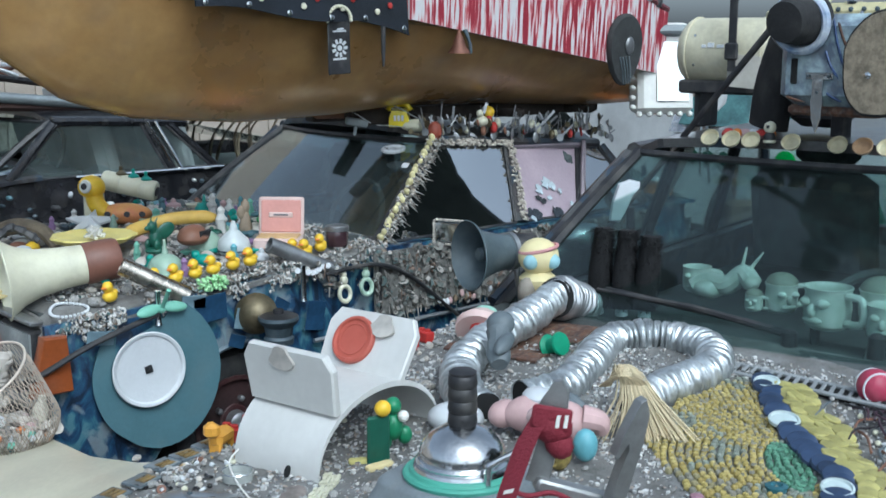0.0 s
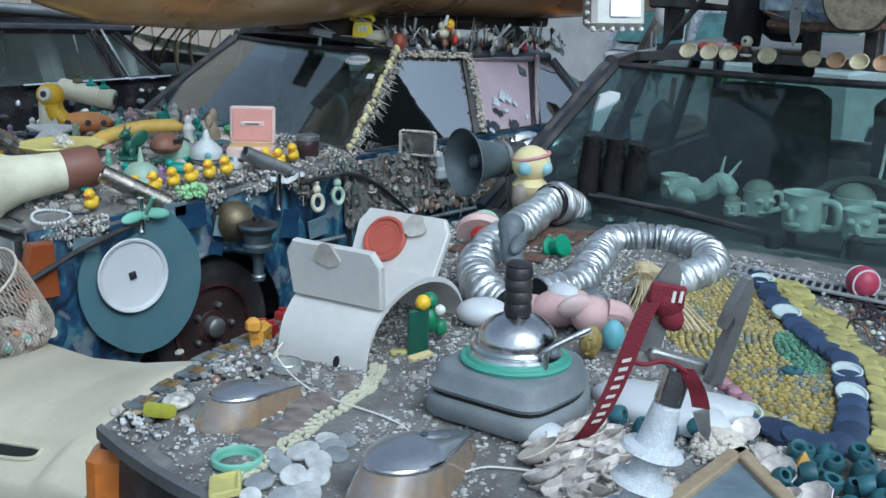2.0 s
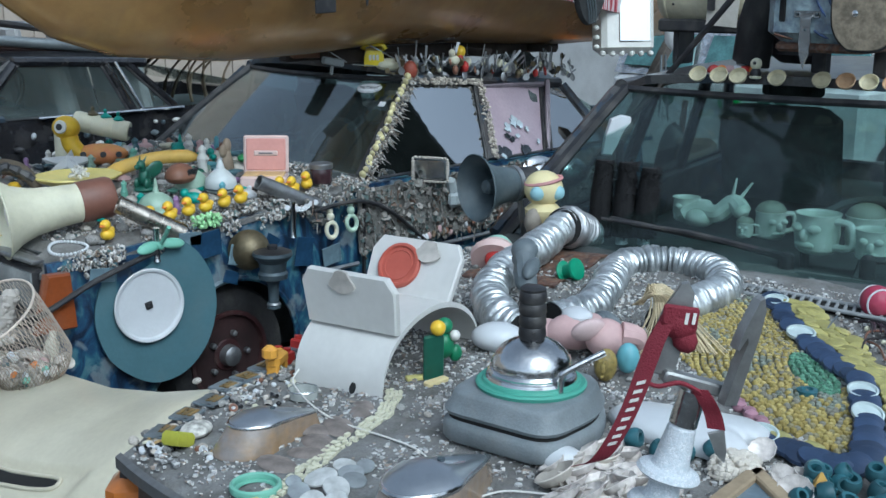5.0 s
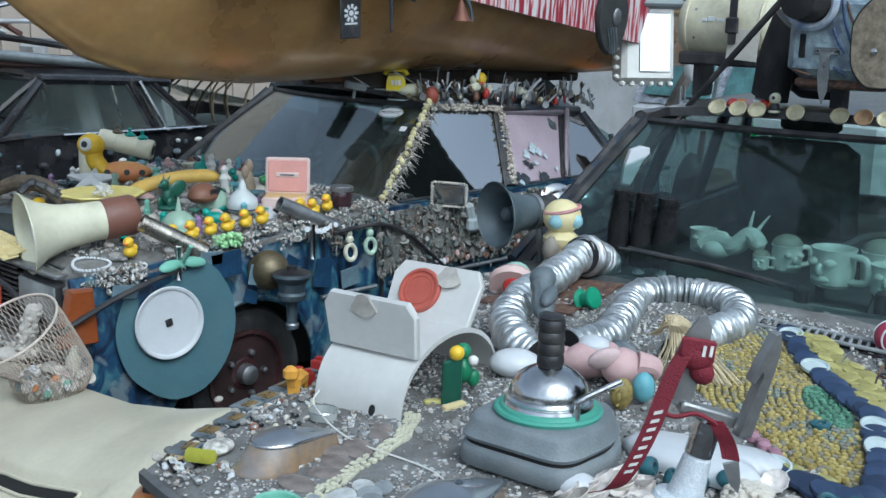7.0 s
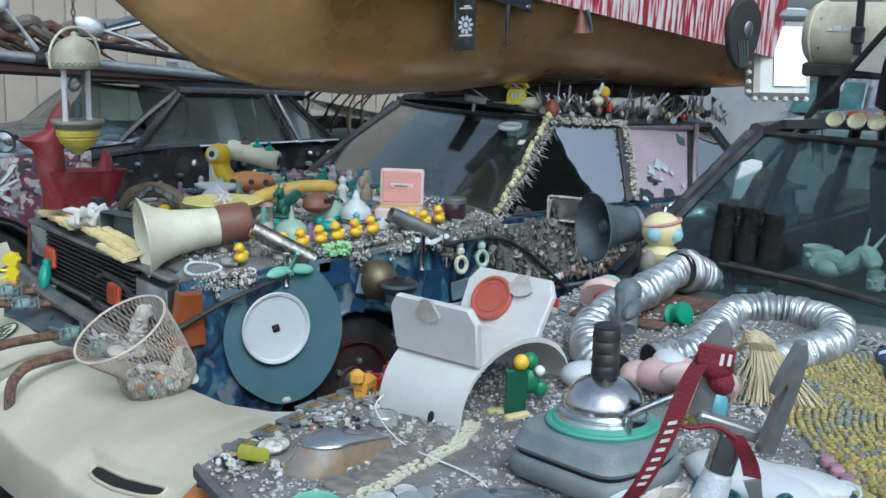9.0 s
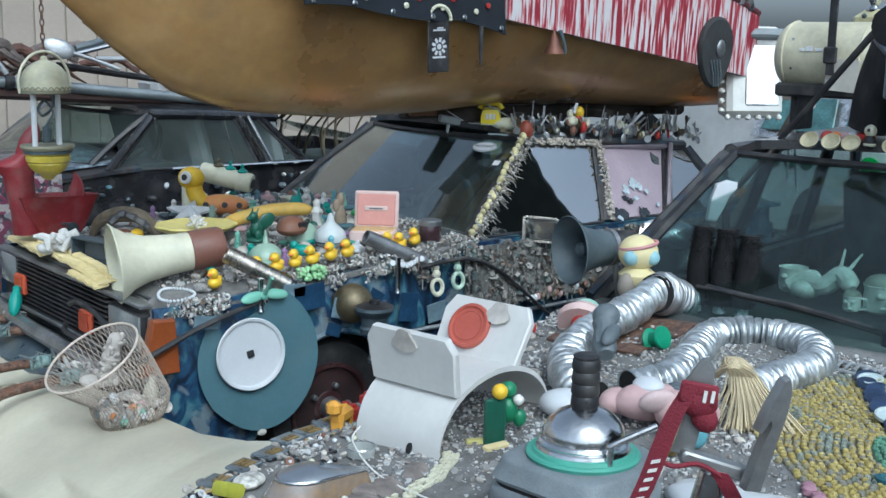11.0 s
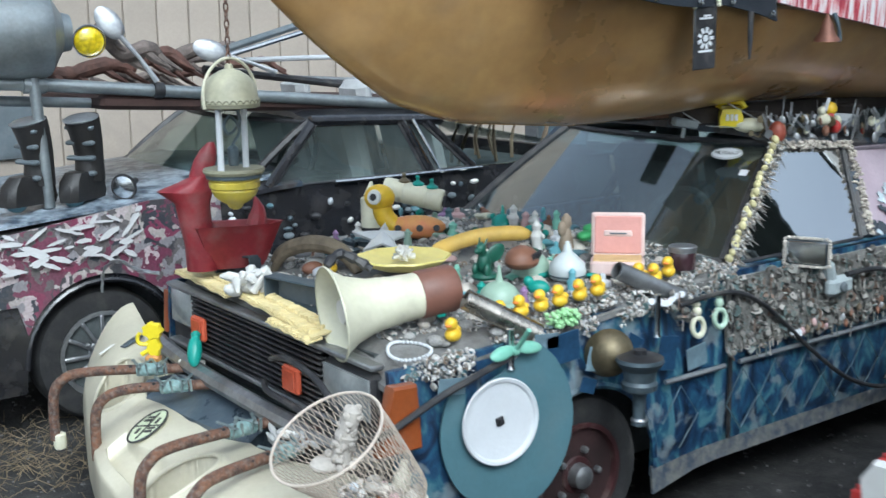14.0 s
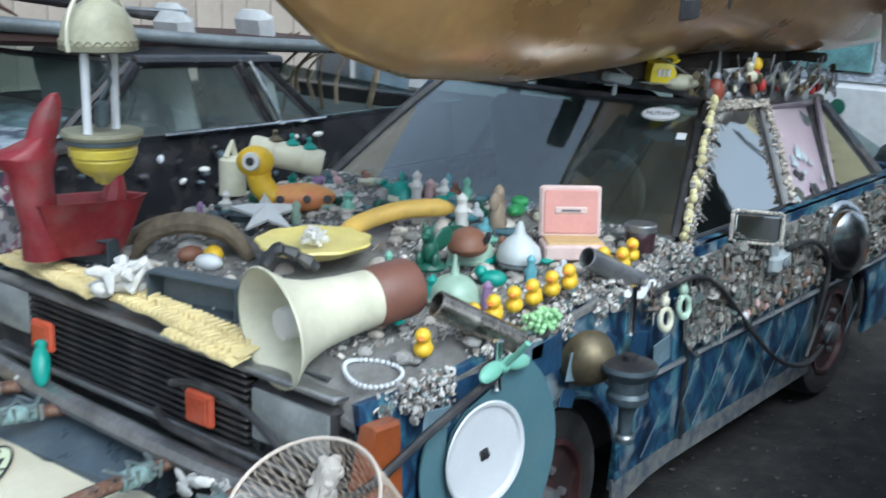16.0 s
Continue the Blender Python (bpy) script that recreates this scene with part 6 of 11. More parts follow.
part("trunk", Geo().tube(spline([(0.09, -0.09, 0.07), (0.13, -0.10, 0.06), (0.14, -0.09, 0.03)], 5), [0.03, 0.03, 0.029, 0.028, 0.027, 0.026, 0.024, 0.022, 0.02, 0.018, 0.016], 10), rose, el)
part("saddle", Geo().ball(0.04, 0.05, 0.02, at(0.02, 0.03, 0.09)), china, el)
solid("mask_head", Geo().ball(0.034, 0.026, 0.046, at(0, 0, 0.05), 14, 10).ball(0.010, 0.010, 0.018, at(-0.022, -0.016, 0.05), 8, 6).ball(0.012, 0.006, 0.005, at(-0.02, -0.024, 0.07, 30), 8, 5).ball(0.008, 0.006, 0.005, at(-0.03, -0.004, 0.07, 60), 8, 5).ball(0.014, 0.006, 0.005, at(-0.022, -0.016, 0.027, 40), 8, 5), mat("olive_gold_rubber", (0.30, 0.23, 0.07), 0.5, vary=0.5, scale=30), "olive gold rubber mask beside the elephant", "mask", on_r(-1.395, -2.25, -20, s=0.78))
solid("blue_cap", Geo().ball(0.034, 0.03, 0.045, at(0, 0, 0.055)), mat("pale_blue_plastic", (0.16, 0.40, 0.46), 0.4), "pale blue plastic toy part beside the elephant", "toy part", on_r(-1.335, -2.265, -40, s=0.75))
solid("grey_bellows", Geo().lathe([(0.045 * (1 - 0.06 * (k % 2)), 0.007 * k) for k in range(10)] + [(0.02, 0.07)], 22), mid_grey, "small grey ribbed bellows by the duct", "bellows", on_r(-1.27, -2.13, 0, dz=0.03, ry=70))

# straw tuft
g = Geo()
rnd = random.Random(2)
for k in range(300):
    a, l = rnd.gauss(0, 0.35), rnd.uniform(0.7, 1.05)
    b = rnd.uniform(-1, 1)
    g.tube(spline([(-0.05 + 0.012 * b, 0.03, 0.10), (-0.01 + 0.02 * a, 0.012 * b, 0.145 + 0.01 * b), (0.022 + 0.05 * a, -0.01 * b, 0.085), (0.045 + 0.13 * a * l, -0.03 - 0.02 * b, 0.004 + 0.06 * (1 - l))], 3), 0.0013, 4)
solid("straw_tuft", g, mat("blond_straw", (0.64, 0.54, 0.35), 0.8, vary=0.3, random_tint=0.35), "blond straw tassel draped over the duct", "tassel", on_r(-1.16, -2.235, -48, dz=0.0), angle=80)

# shells: limpets, scallops, eggs
limpet = Geo()
limpet.loft([[(r * math.cos(a) * (1 + 0.05 * math.sin(9 * a)), 0.8 * r * math.sin(a) * (1 + 0.05 * math.sin(9 * a)), z) for a in [2 * math.pi * k / 18 for k in range(18)]] for r, z in ((0.036, 0.0), (0.030, 0.012), (0.018, 0.022), (0.005, 0.026))])
limpet_me = limpet.mesh("limpet_shell", shell)
cup = Geo().loft([[(r * math.cos(a), 0.72 * r * math.sin(a), z + 0.15 * r * math.cos(a)) for a in [2 * math.pi * k / 20 for k in range(20)]] for r, z in ((0.012, 0.0), (0.03, 0.008), (0.043, 0.026), (0.041, 0.028), (0.028, 0.013), (0.012, 0.006))])
cup_me = cup.mesh("cup_shell", shell)
pink_shell = mat("pale_pink_shell", (0.66, 0.61, 0.57), 0.5, vary=0.3, scale=30, bump=0.5, random_tint=0.3)
scallop = Geo().loft([[(r * math.cos(a) * (1 + 0.03 * math.cos(11 * a)), 0.86 * r * math.sin(a) * (1 + 0.03 * math.cos(11 * a)), z) for a in [2 * math.pi * k / 22 for k in range(22)]] for r, z in ((0.006, 0.0), (0.022, 0.003), (0.036, 0.013), (0.043, 0.024), (0.041, 0.0255), (0.033, 0.016), (0.02, 0.008), (0.004, 0.005))])
scallop_me = scallop.mesh("scallop_shell", pink_shell)
rnd = random.Random(11)
for k in range(84):
    u, v = rnd.uniform(-0.085, 0.115), rnd.uniform(-0.12, 0.17)
    if u > 0.06 and v < -0.04:
        continue
    x, y = -1.80 + 0.667 * u - 0.745 * v, -2.54 - 0.745 * u - 0.667 * v
    tagged(part("scallop_shell", scallop_me if k % 5 else cup_me, pink_shell, None, m=on_r(x, y, rnd.gauss(-60, 40), dz=0.002 + 0.014 * rnd.random(), rx=rnd.gauss(0, 12), ry=rnd.gauss(-13, 12), s=rnd.uniform(0.5, 0.92))), "pale pink scallop shell nested in a heap", "shell", "heap of scallops")
for x, y, rz, s in ((-1.612, -2.785, 20, 0.85), (-1.655, -2.87, -20, 0.9), (-1.575, -2.745, 60, 0.7), (-1.505, -2.67, 10, 0.7), (-1.69, -2.84, -60, 0.8), (-1.545, -2.765, 110, 0.55)):
    tagged(part("scallop_shell", scallop_me, pink_shell, None, m=on_r(x, y, rz, dz=0.012, ry=-28, s=s)), "pale pink scallop shell beside the teal beads", "shell", "heap of scallops")
for x, y, mt, s in ((-1.775, -2.42, china, 1.0), (-1.385, -1.945, china, 1.55)):
    solid("white_egg", Geo().ball(0.040, 0.030, 0.022, at(0, 0, 0.02), 20, 12), mt, "smooth white ceramic egg on the mortar hood", "egg", on_r(x, y, -52, s=s), "white eggs")

# clamp with maroon lanyard, on white insulators; a leaning stack, its own x to the side and y up
LEAN = Matrix(((0.667, 0.0, -0.745, -2.046), (-0.745, 0.0, -0.667, -2.80), (0.0, 1.0, 0.0, 1.096), (0, 0, 0, 1))) @ Matrix.Scale(0.93, 4)
TILT = LEAN @ pose(0, 0, 0, 0, 0, -13)
UP = pose(0, 0, 0, -90, 0, 0)
cl = thing("steel_clamp", "two-pronged steel clamp standing on white insulators", "clamp", TILT)
steel = mat("scuffed_steel", (0.36, 0.365, 0.36), 0.45, 0.7, vary=0.35, dirt=0.3)
part("post", Geo().lathe([(0.018, 0.072), (0.0205, 0.075), (0.0205, 0.128), (0.018, 0.131)], 24, UP), silver, cl)
part("bar", Geo().box(0.104, 0.018, 0.024, at(-0.002, 0.139, 0.0, -5, ry=12), 0.003), steel, cl)
jaw = [(-0.016, -0.006), (0.010, -0.006), (0.013, 0.05), (0.016, 0.09), (0.014, 0.125), (0.004, 0.142), (-0.004, 0.138), (-0.018, 0.098), (-0.023, 0.072), (-0.018, 0.069), (-0.008, 0.088), (-0.004, 0.08), (-0.010, 0.05)]
part("prong", Geo().prism([(a * 1.15, b * 0.94) for a, b in jaw], 0.012, I4, 0.0015), steel, cl, m=at(-0.046, 0.148, -0.002, 4, ry=-8))
part("prong", Geo().prism([(a * 0.95, b * 1.10) for a, b in jaw], 0.016, I4, 0.0015), steel, cl, m=at(0.046, 0.130, 0.006, 1, ry=30))
ins = thing("insulators", "stack of crackled white ceramic insulators", "insulator", TILT)
crackle = palette("crackled_white_glaze", [(0.66, 0.70, 0.74), (0.72, 0.75, 0.78), (0.60, 0.65, 0.69)], 260, 0.5, 0.6, kind="mosaic", mortar=(0.52, 0.55, 0.58), dist=0.002)
part("neck", Geo().lathe([(0.030, 0.004), (0.026, 0.02), (0.023, 0.05), (0.0205, 0.07), (0.017, 0.073)], 24, UP), crackle, ins)
for k in range(9):
    z = -0.052 * k
    part("flange", Geo().lathe([(0.026, z - 0.006), (0.042, z - 0.007), (0.0475, z - 0.002), (0.044, z + 0.004), (0.029, z + 0.009)], 30, UP), crackle, ins)
    part("waist", Geo().lathe([(0.029, z - 0.046), (0.024, z - 0.03), (0.023, z - 0.02), (0.028, z - 0.004)], 24, UP), crackle, ins)
maroon_web = mat("maroon_webbing", (0.19, 0.016, 0.03), 0.75, vary=0.2, fine=300, bump=0.5)
ly = thing("lanyard", "maroon woven lanyard with white lettering bars", "lanyard", LEAN @ at(-0.008, 0.006, 0))


def web(pts, half_width):
    g = Geo()
    n = Vector((0, 0, 0.0025))
    g.loft([[p - half_width, p + half_width, p + half_width + n, p - half_width + n] for p in pts])
    return g


strap = spline([(-0.004, 0.238, 0.022), (-0.022, 0.205, 0.025), (-0.036, 0.165, 0.028), (-0.052, 0.115, 0.03), (-0.074, 0.06, 0.028), (-0.096, 0.018, 0.015), (-0.118, -0.006, -0.02)], 8)
wv = Vector((0.0135, 0.005, 0.004))
part("strap", web(strap, wv), maroon_web, ly)
part("tail", web(spline([(0.040, 0.128, 0.022), (0.052, 0.11, 0.024), (0.062, 0.09, 0.02), (0.068, 0.068, 0.02)], 6), Vector((0.012, 0.0, 0.004))), maroon_web, ly)
part("loop", Geo().tube(spline([(-0.03, 0.165, 0.02), (-0.038, 0.145, 0.03), (-0.02, 0.136, 0.034), (0.01, 0.140, 0.03), (0.035, 0.128, 0.025), (0.05, 0.115, 0.02)], 6), 0.0035, 6), maroon_web, ly)
part("knot", Geo().ball(0.028, 0.024, 0.016, at(0.008, 0.222, 0.014, -20), 12, 8).ball(0.018, 0.022, 0.014, at(0.018, 0.198, 0.012, 30), 10, 8).box(0.05, 0.03, 0.008, at(0.008, 0.235, 0.024, -8), 0.003), maroon_web, ly)
part("clip", Geo().prism([(-0.012, 0.02), (0.012, 0.02), (0.010, -0.012), (0.004, -0.03), (-0.006, -0.014)], 0.006, at(0.072, 0.045, 0.018, 12), 0.001), steel, ly)
for k in range(8):
    p, d = strap[20 + 2 * k], (strap[21 + 2 * k] - strap[19 + 2 * k]).normalized()
    q = Matrix((wv.normalized(), d, wv.normalized().cross(d))).transposed().to_4x4()
    part("letter_bar", Geo().box(0.013, 0.0055, 0.002, Matrix.Translation(p + Vector((0, 0, 0.0045))) @ q), white_plastic, ly)
for k in range(2):
    part("letter_bar", Geo().box(0.0045, 0.016, 0.002, at(0.016 + 0.010 * k, 0.233, 0.030, -8)), white_plastic, ly)

# white bone, corals, wood frame, triangle
lobes = [(-0.15, 0.01), (-0.13, 0.045), (-0.05, 0.055), (0.02, 0.04), (0.07, 0.05), (0.13, 0.045), (0.16, 0.02), (0.15, -0.012), (0.12, -0.02), (0.13, -0.05), (0.08, -0.075), (0.03, -0.068), (-0.04, -0.055), (-0.10, -0.035)]
fat = [(p.x, p.y) for p in spline([(*q, 0) for q in lobes + lobes[:1]], 4)][:-1]
solid("plaster_cast", Geo().loft([[(x * k + 0.004 * z, y * k, z) for x, y in fat] for k, z in ((0.97, 0.0), (1.0, 0.010), (0.97, 0.024), (0.86, 0.036), (0.62, 0.043), (0.2, 0.046))]), china, "smooth white plaster cast lying on the hood", "plaster cast", on_r(-1.515, -2.51, -70, dz=0.004) @ Matrix.Diagonal((1, 1.35, 0.9, 1)), angle=70)
knobs = Geo()
rnd = random.Random(3)
for k in range(110):
    a, b = rnd.uniform(0, 6.28), rnd.uniform(-0.1, 1.45)
    d = Vector((0.046 * math.cos(a) * math.cos(b), 0.036 * math.sin(a) * math.cos(b), 0.034 * math.sin(b)))
    knobs.ball(0.0085, 0.007, 0.007, Matrix.Translation(d + Vector((0, 0, 0.008))), 6, 4)
solid("knobbly_coral", knobs.ball(0.042, 0.032, 0.03, at(0, 0, 0.008)), mat("ivory_coral", (0.66, 0.61, 0.53), 0.8, vary=0.25, bump=0.6), "ivory knobbly coral lump among teal beads", "coral", on_r(-1.585, -2.66, -48))
frm = thing("wooden_triangle", "pale bare wood frame corner lying on the hood", "frame", at(-1.588, -2.70, rhood_z(-1.6, -2.72) + 0.006))
pale_wood = mat("pale_bare_wood", (0.40, 0.31, 0.20), 0.7, vary=0.3, bump=0.4)
for a, L in ((184, 0.30), (232, 0.32)):
    part("rail", Geo().box(L, 0.028, 0.022, pose(0, 0, 0, 0, 0, a) @ at(L / 2 - 0.01, 0, 0.012), 0.003), pale_wood, frm)
part("glass_sheet", Geo().prism([(-0.02, -0.008), (-0.26, -0.02), (-0.16, -0.22)], 0.004, at(0, 0, 0.008)), mat("blue_grey_mirror", (0.20, 0.26, 0.31), 0.2, vary=0.3, coat=0.4), frm)
solid("yellow_pyramid", Geo().loft([[(0.04 * k, 0.045 * k, z), (-0.04 * k, 0.045 * k, z), (-0.04 * k, -0.045 * k, z), (0.04 * k, -0.045 * k, z)] for k, z in ((1, 0), (0.06, 0.085))]), mat("ochre_wax", (0.55, 0.33, 0.06), 0.5), "ochre yellow pyramid among teal beads", "pyramid", on_r(-1.575, -2.812, 30, s=0.66))
bigbead = Geo().lathe([(0.0105, -0.015), (0.017, -0.0155), (0.0205, -0.009), (0.0215, 0), (0.0205, 0.009), (0.017, 0.0155), (0.0105, 0.015), (0.0095, 0.0), (0.0105, -0.015)], 16, cap0=False, cap1=False)
teal_bead_mat = mat("teal_painted_bead", (0.04, 0.135, 0.165), 0.5, vary=0.3, random_tint=0.35, dirt=0.15)
bb = bigbead.mesh("teal_bead", teal_bead_mat)
rnd = random.Random(5)
for k in range(62):
    u, v = rnd.uniform(0, 1), rnd.uniform(0, 1)
    px, py = lerp(-1.16, -1.36, v), lerp(-0.46, -0.79, u)
    if k < 4:
        px, py = -1.265 + 0.012 * k, -0.25 - 0.045 * k
    elif u < 0.28 and v > 0.3:
        continue
    tagged(part("teal_bead", bb, teal_bead_mat, None, m=local_r(px, py, rnd.uniform(-70, 20), dz=0.018 + 0.016 * (k % 3 == 0), rx=rnd.choice((20, 50, 75)), s=rnd.uniform(0.7, 0.98))), "round teal painted wooden bead", "bead", "teal wooden beads")
pm = mat("pink_peg_plastic", (0.46, 0.25, 0.31), 0.5, random_tint=0.3)
pinkb = Geo().lathe([(0.011, 0), (0.0145, 0.006), (0.013, 0.016), (0.006, 0.020)], 12).mesh("pink_peg", pm)
for k in range(6):
    tagged(part("pink_peg", pinkb, pm, None, m=local_r(lerp(-0.955, -1.03, k / 5), lerp(-0.345, -0.425, k / 5) + 0.008 * (k % 2), 0)), "pink plastic peg edging the yellow mosaic", "peg", "pink pegs")

# round headlamps with amber sides glued to the hood
for (x, y, rz, s, lab) in ((-2.07, -1.922, -6, 1.0, "left"), (-2.085, -2.368, 6, 1.36, "right")):
    h = thing("lamp_housing", "teardrop chrome and amber lamp housing glued to the hood", "lamp", on_r(x, y, rz, s=s) @ Matrix.Diagonal((1, 1, 0.8, 1)), "teardrop lamps")

    def tear(k, z, dx=0.0):
        ring = []
        for j in range(32):
            c, n = math.cos(2 * math.pi * j / 32), math.sin(2 * math.pi * j / 32)
            ring.append((dx + k * (0.082 * c + (0.075 if c > 0 else 0.0) * c * c), k * 0.06 * n * (1 - 0.45 * max(0, c)), z * (1 - 0.3 * max(0, c) ** 2)))
        return ring

    part("amber_side", Geo().loft([tear(1.0, 0.0), tear(0.98, 0.012), tear(0.88, 0.04, 0.01), tear(0.8, 0.064, 0.018)]), mat("faded_amber_glass", (0.30, 0.20, 0.11), 0.18, vary=0.4, color2=(0.22, 0.20, 0.19), scale=9, coat=0.6), h, "faded amber glass side", angle=60)
    part("chrome_rim", Geo().loft([tear(0.81, 0.062, 0.018), tear(0.83, 0.065, 0.018), tear(0.83, 0.068, 0.018), tear(0.8, 0.071, 0.018)]), silver, h)
    part("chrome_top", Geo().loft([tear(0.79, 0.07, 0.018), tear(0.7, 0.077, 0.022), tear(0.45, 0.085, 0.026), tear(0.2, 0.088, 0.03), tear(0.03, 0.089, 0.032)]), mat("brushed_chrome", (0.66, 0.68, 0.70), 0.34, 1.0, vary=0.2, dirt=0.25), h, "brushed chrome top", angle=60)
    part("screw", Geo().lathe([(0.005, 0.084), (0.005, 0.088), (0.002, 0.089)], 10, at(0.045, 0, -0.002)), gunmetal, h)

# lime wedge, flat stones, green ring, yellow frame, dish
solid("lime_wedge", Geo().prism([(-0.036, -0.02), (0.026, -0.028), (0.034, 0.018), (-0.016, 0.026)], 0.03, I4, 0.007), mat("lime_plastic", (0.46, 0.46, 0.05), 0.4, vary=0.2), "lime yellow plastic wedge on the hood corner", "wedge", on_r(-2.168, -1.812, 30, ry=24, dz=0.008, s=0.92))
solid("pumice", Geo().ball(0.04, 0.03, 0.013, at(0, 0, 0.011), 18, 10), mat("pitted_limestone", (0.62, 0.60, 0.54), 0.9, vary=0.5, bump=1.0, scale=60), "pale pitted flat stone on the hood", "stone", on_r(-2.10, -1.782, 30))
gr = thing("green_ring", "mint green translucent jar ring on the mortar", "ring", on_r(-2.185, -2.075, 0, dz=0.003))
part("ring", Geo().loft([[((r0 + q * math.cos(b)) * math.cos(a), (r0 + q * math.cos(b)) * math.sin(a), 0.008 + 0.008 * math.sin(b)) for r0, q in ((0.041, 0.005),) for b in [2 * math.pi * j / 8 for j in range(8)]] for a in [2 * math.pi * i / 30 for i in range(31)]], I4, False, False), mint, gr)
part("thread", Geo().lathe([(0.030, 0.001), (0.037, 0.002), (0.037, 0.005), (0.031, 0.005), (0.030, 0.001)], 26, cap0=False, cap1=False), mint, gr)
lemon_plastic = mat("lemon_plastic", (0.60, 0.55, 0.20), 0.45, vary=0.2)
yf = Geo()
for a, b, c, d in ((0.072, 0.007, 0, 0.0225), (0.072, 0.007, 0, -0.0225), (0.007, 0.052, 0.033, 0), (0.007, 0.052, -0.033, 0)):
    yf.box(a, b, 0.014, at(c, d, 0.008), 0.002)
solid("slide_frame", yf.box(0.062, 0.044, 0.004, at(0, 0, 0.006)), lemon_plastic, "pale yellow plastic slide frame on the hood edge", "frame", on_r(-2.258, -2.14, 52, dz=0.004, rx=-10))
solid("cream_slide", Geo().box(0.05, 0.018, 0.010, at(0, 0, 0.006), 0.002), lemon_plastic, "small cream plastic bar by the white stand", "plastic bar", on_r(-1.635, -1.93, -30))
gd = thing("glass_dish", "small clear glass tea-light dish", "dish", on_r(-1.85, -1.808, s=0.8))
part("wall", Geo().lathe([(0.032, 0.0), (0.038, 0.003), (0.04, 0.024), (0.037, 0.025), (0.035, 0.006), (0.004, 0.005)], 26), mat("cloudy_glass", (0.40, 0.42, 0.40), 0.15, coat=0.6, vary=0.2), gd)
part("rim", Geo().tube([(0.039 * math.cos(a), 0.039 * math.sin(a), 0.025) for a in [2 * math.pi * k / 26 for k in range(27)]], 0.002, 5), silver, gd)
rnd = random.Random(8)
white_disc = Geo().loft([[(r * math.cos(a), 0.8 * r * math.sin(a) * (1 + 0.1 * math.cos(a)), z) for a in [2 * math.pi * k / 22 for k in range(22)]] for r, z in ((0.029, 0.0), (0.033, 0.002), (0.032, 0.006), (0.026, 0.008), (0.012, 0.0085))])
white_shell = mat("white_worn_shell", (0.55, 0.56, 0.55), 0.55, vary=0.25, scale=25, random_tint=0.15)
grey_shell = mat("grey_worn_shell", (0.32, 0.345, 0.36), 0.6, vary=0.3, random_tint=0.25)
disc_me, dull_me = white_disc.mesh("white_token", white_shell), white_disc.mesh("white_token", grey_shell)
for k, (x, y, s) in enumerate(((-2.097, -2.145, 1.0), (-2.106, -2.195, 0.95), (-2.165, -2.20, 0.95), (-2.03, -2.132, 0.7), (-2.212, -2.168, 0.85), (-2.255, -2.20, 0.75), (-2.185, -2.258, 0.95), (-2.045, -2.165, 0.8), (-2.15, -2.15, 0.8), (-2.135, -2.225, 0.9), (-2.06, -2.19, 0.8), (-2.22, -2.235, 0.85), (-2.01, -2.165, 0.7), (-2.13, -2.11, 0.6))):
    tagged(part("white_token", disc_me if k in (0, 1, 2, 3, 6, 9, 5) else dull_me, china, None, m=toward((x, y, rhood_z(x, y) + 0.008 + 0.004 * (k < 3)), (-0.2 + rnd.uniform(-0.12, 0.12), -0.18 + rnd.uniform(-0.12, 0.12), 0.95), rnd.uniform(0, 360)) @ Matrix.Scale(s * 0.92, 4)), "flat oval white shell disc laid on the mortar" if k in (0, 1, 2, 3, 6, 9, 5) else "flat oval grey shell disc laid on the mortar", "disc", "white shell discs")
# flat brown stones beside the bead rows
brown_stone = mat("flat_brown_stone", (0.24, 0.205, 0.185), 0.85, vary=0.4, scale=18, bump=0.6)
for k, (x, y, a, b) in enumerate(((-1.825, -1.958, 0.05, 0.026), (-1.912, -1.985, 0.055, 0.03), (-1.985, -2.01, 0.045, 0.03), (-2.095, -2.022, 0.05, 0.03), (-1.955, -1.955, 0.05, 0.028), (-2.03, -2.03, 0.04, 0.025))):
    solid("flat_stone", Geo().ball(a, b, 0.008, at(0, 0, 0.003), 12, 6), brown_stone, "flat brown stone pressed into the mortar", "stone", on_r(x, y, 40 + 17 * k), "flat stones")
# rows of square bone beads
link = Geo().box(0.0128, 0.0076, 0.007, at(0, 0, 0.004), 0.0008).mesh("link", cream_plastic)
for off in (-0.0135, -0.0045, 0.0045, 0.0135):
    ch = thing("bead_chain", "row of small cream bone beads across the mortar", "bead row", group="bone bead rows")
    pts = spline([(-1.72, -1.945, 0), (-1.80, -2.005, 0), (-1.878, -2.032, 0), (-2.004, -2.062, 0), (-2.112, -2.096, 0), (-2.215, -2.122, 0)], 7)
    for i in range(len(pts) - 1):
        p, d = pts[i], pts[i + 1] - pts[i]
        n = Vector((-d.y, d.x, 0)).normalized()
        q = p + n * (off + 0.003 * math.sin(i * 0.9)) + d * (0.5 * (off > 0))
        if rnd.random() < 0.08:
            continue
        part("link", link, cream_plastic, ch, m=on_r(q.x, q.y, math.degrees(math.atan2(d.y, d.x)) + rnd.uniform(-12, 12), dz=rnd.uniform(0, 0.003), s=rnd.uniform(0.8, 1.1)))
cord = spline([(-1.80, -1.735, 0.03), (-1.85, -1.78, 0.02), (-1.9, -1.95, 0.006), (-1.90, -2.19, 0.006), (-1.99, -2.36, 0.004), (-1.91, -2.42, 0.006), (-1.86, -2.56, 0.006), (-1.95, -2.75, 0.005)], 10)
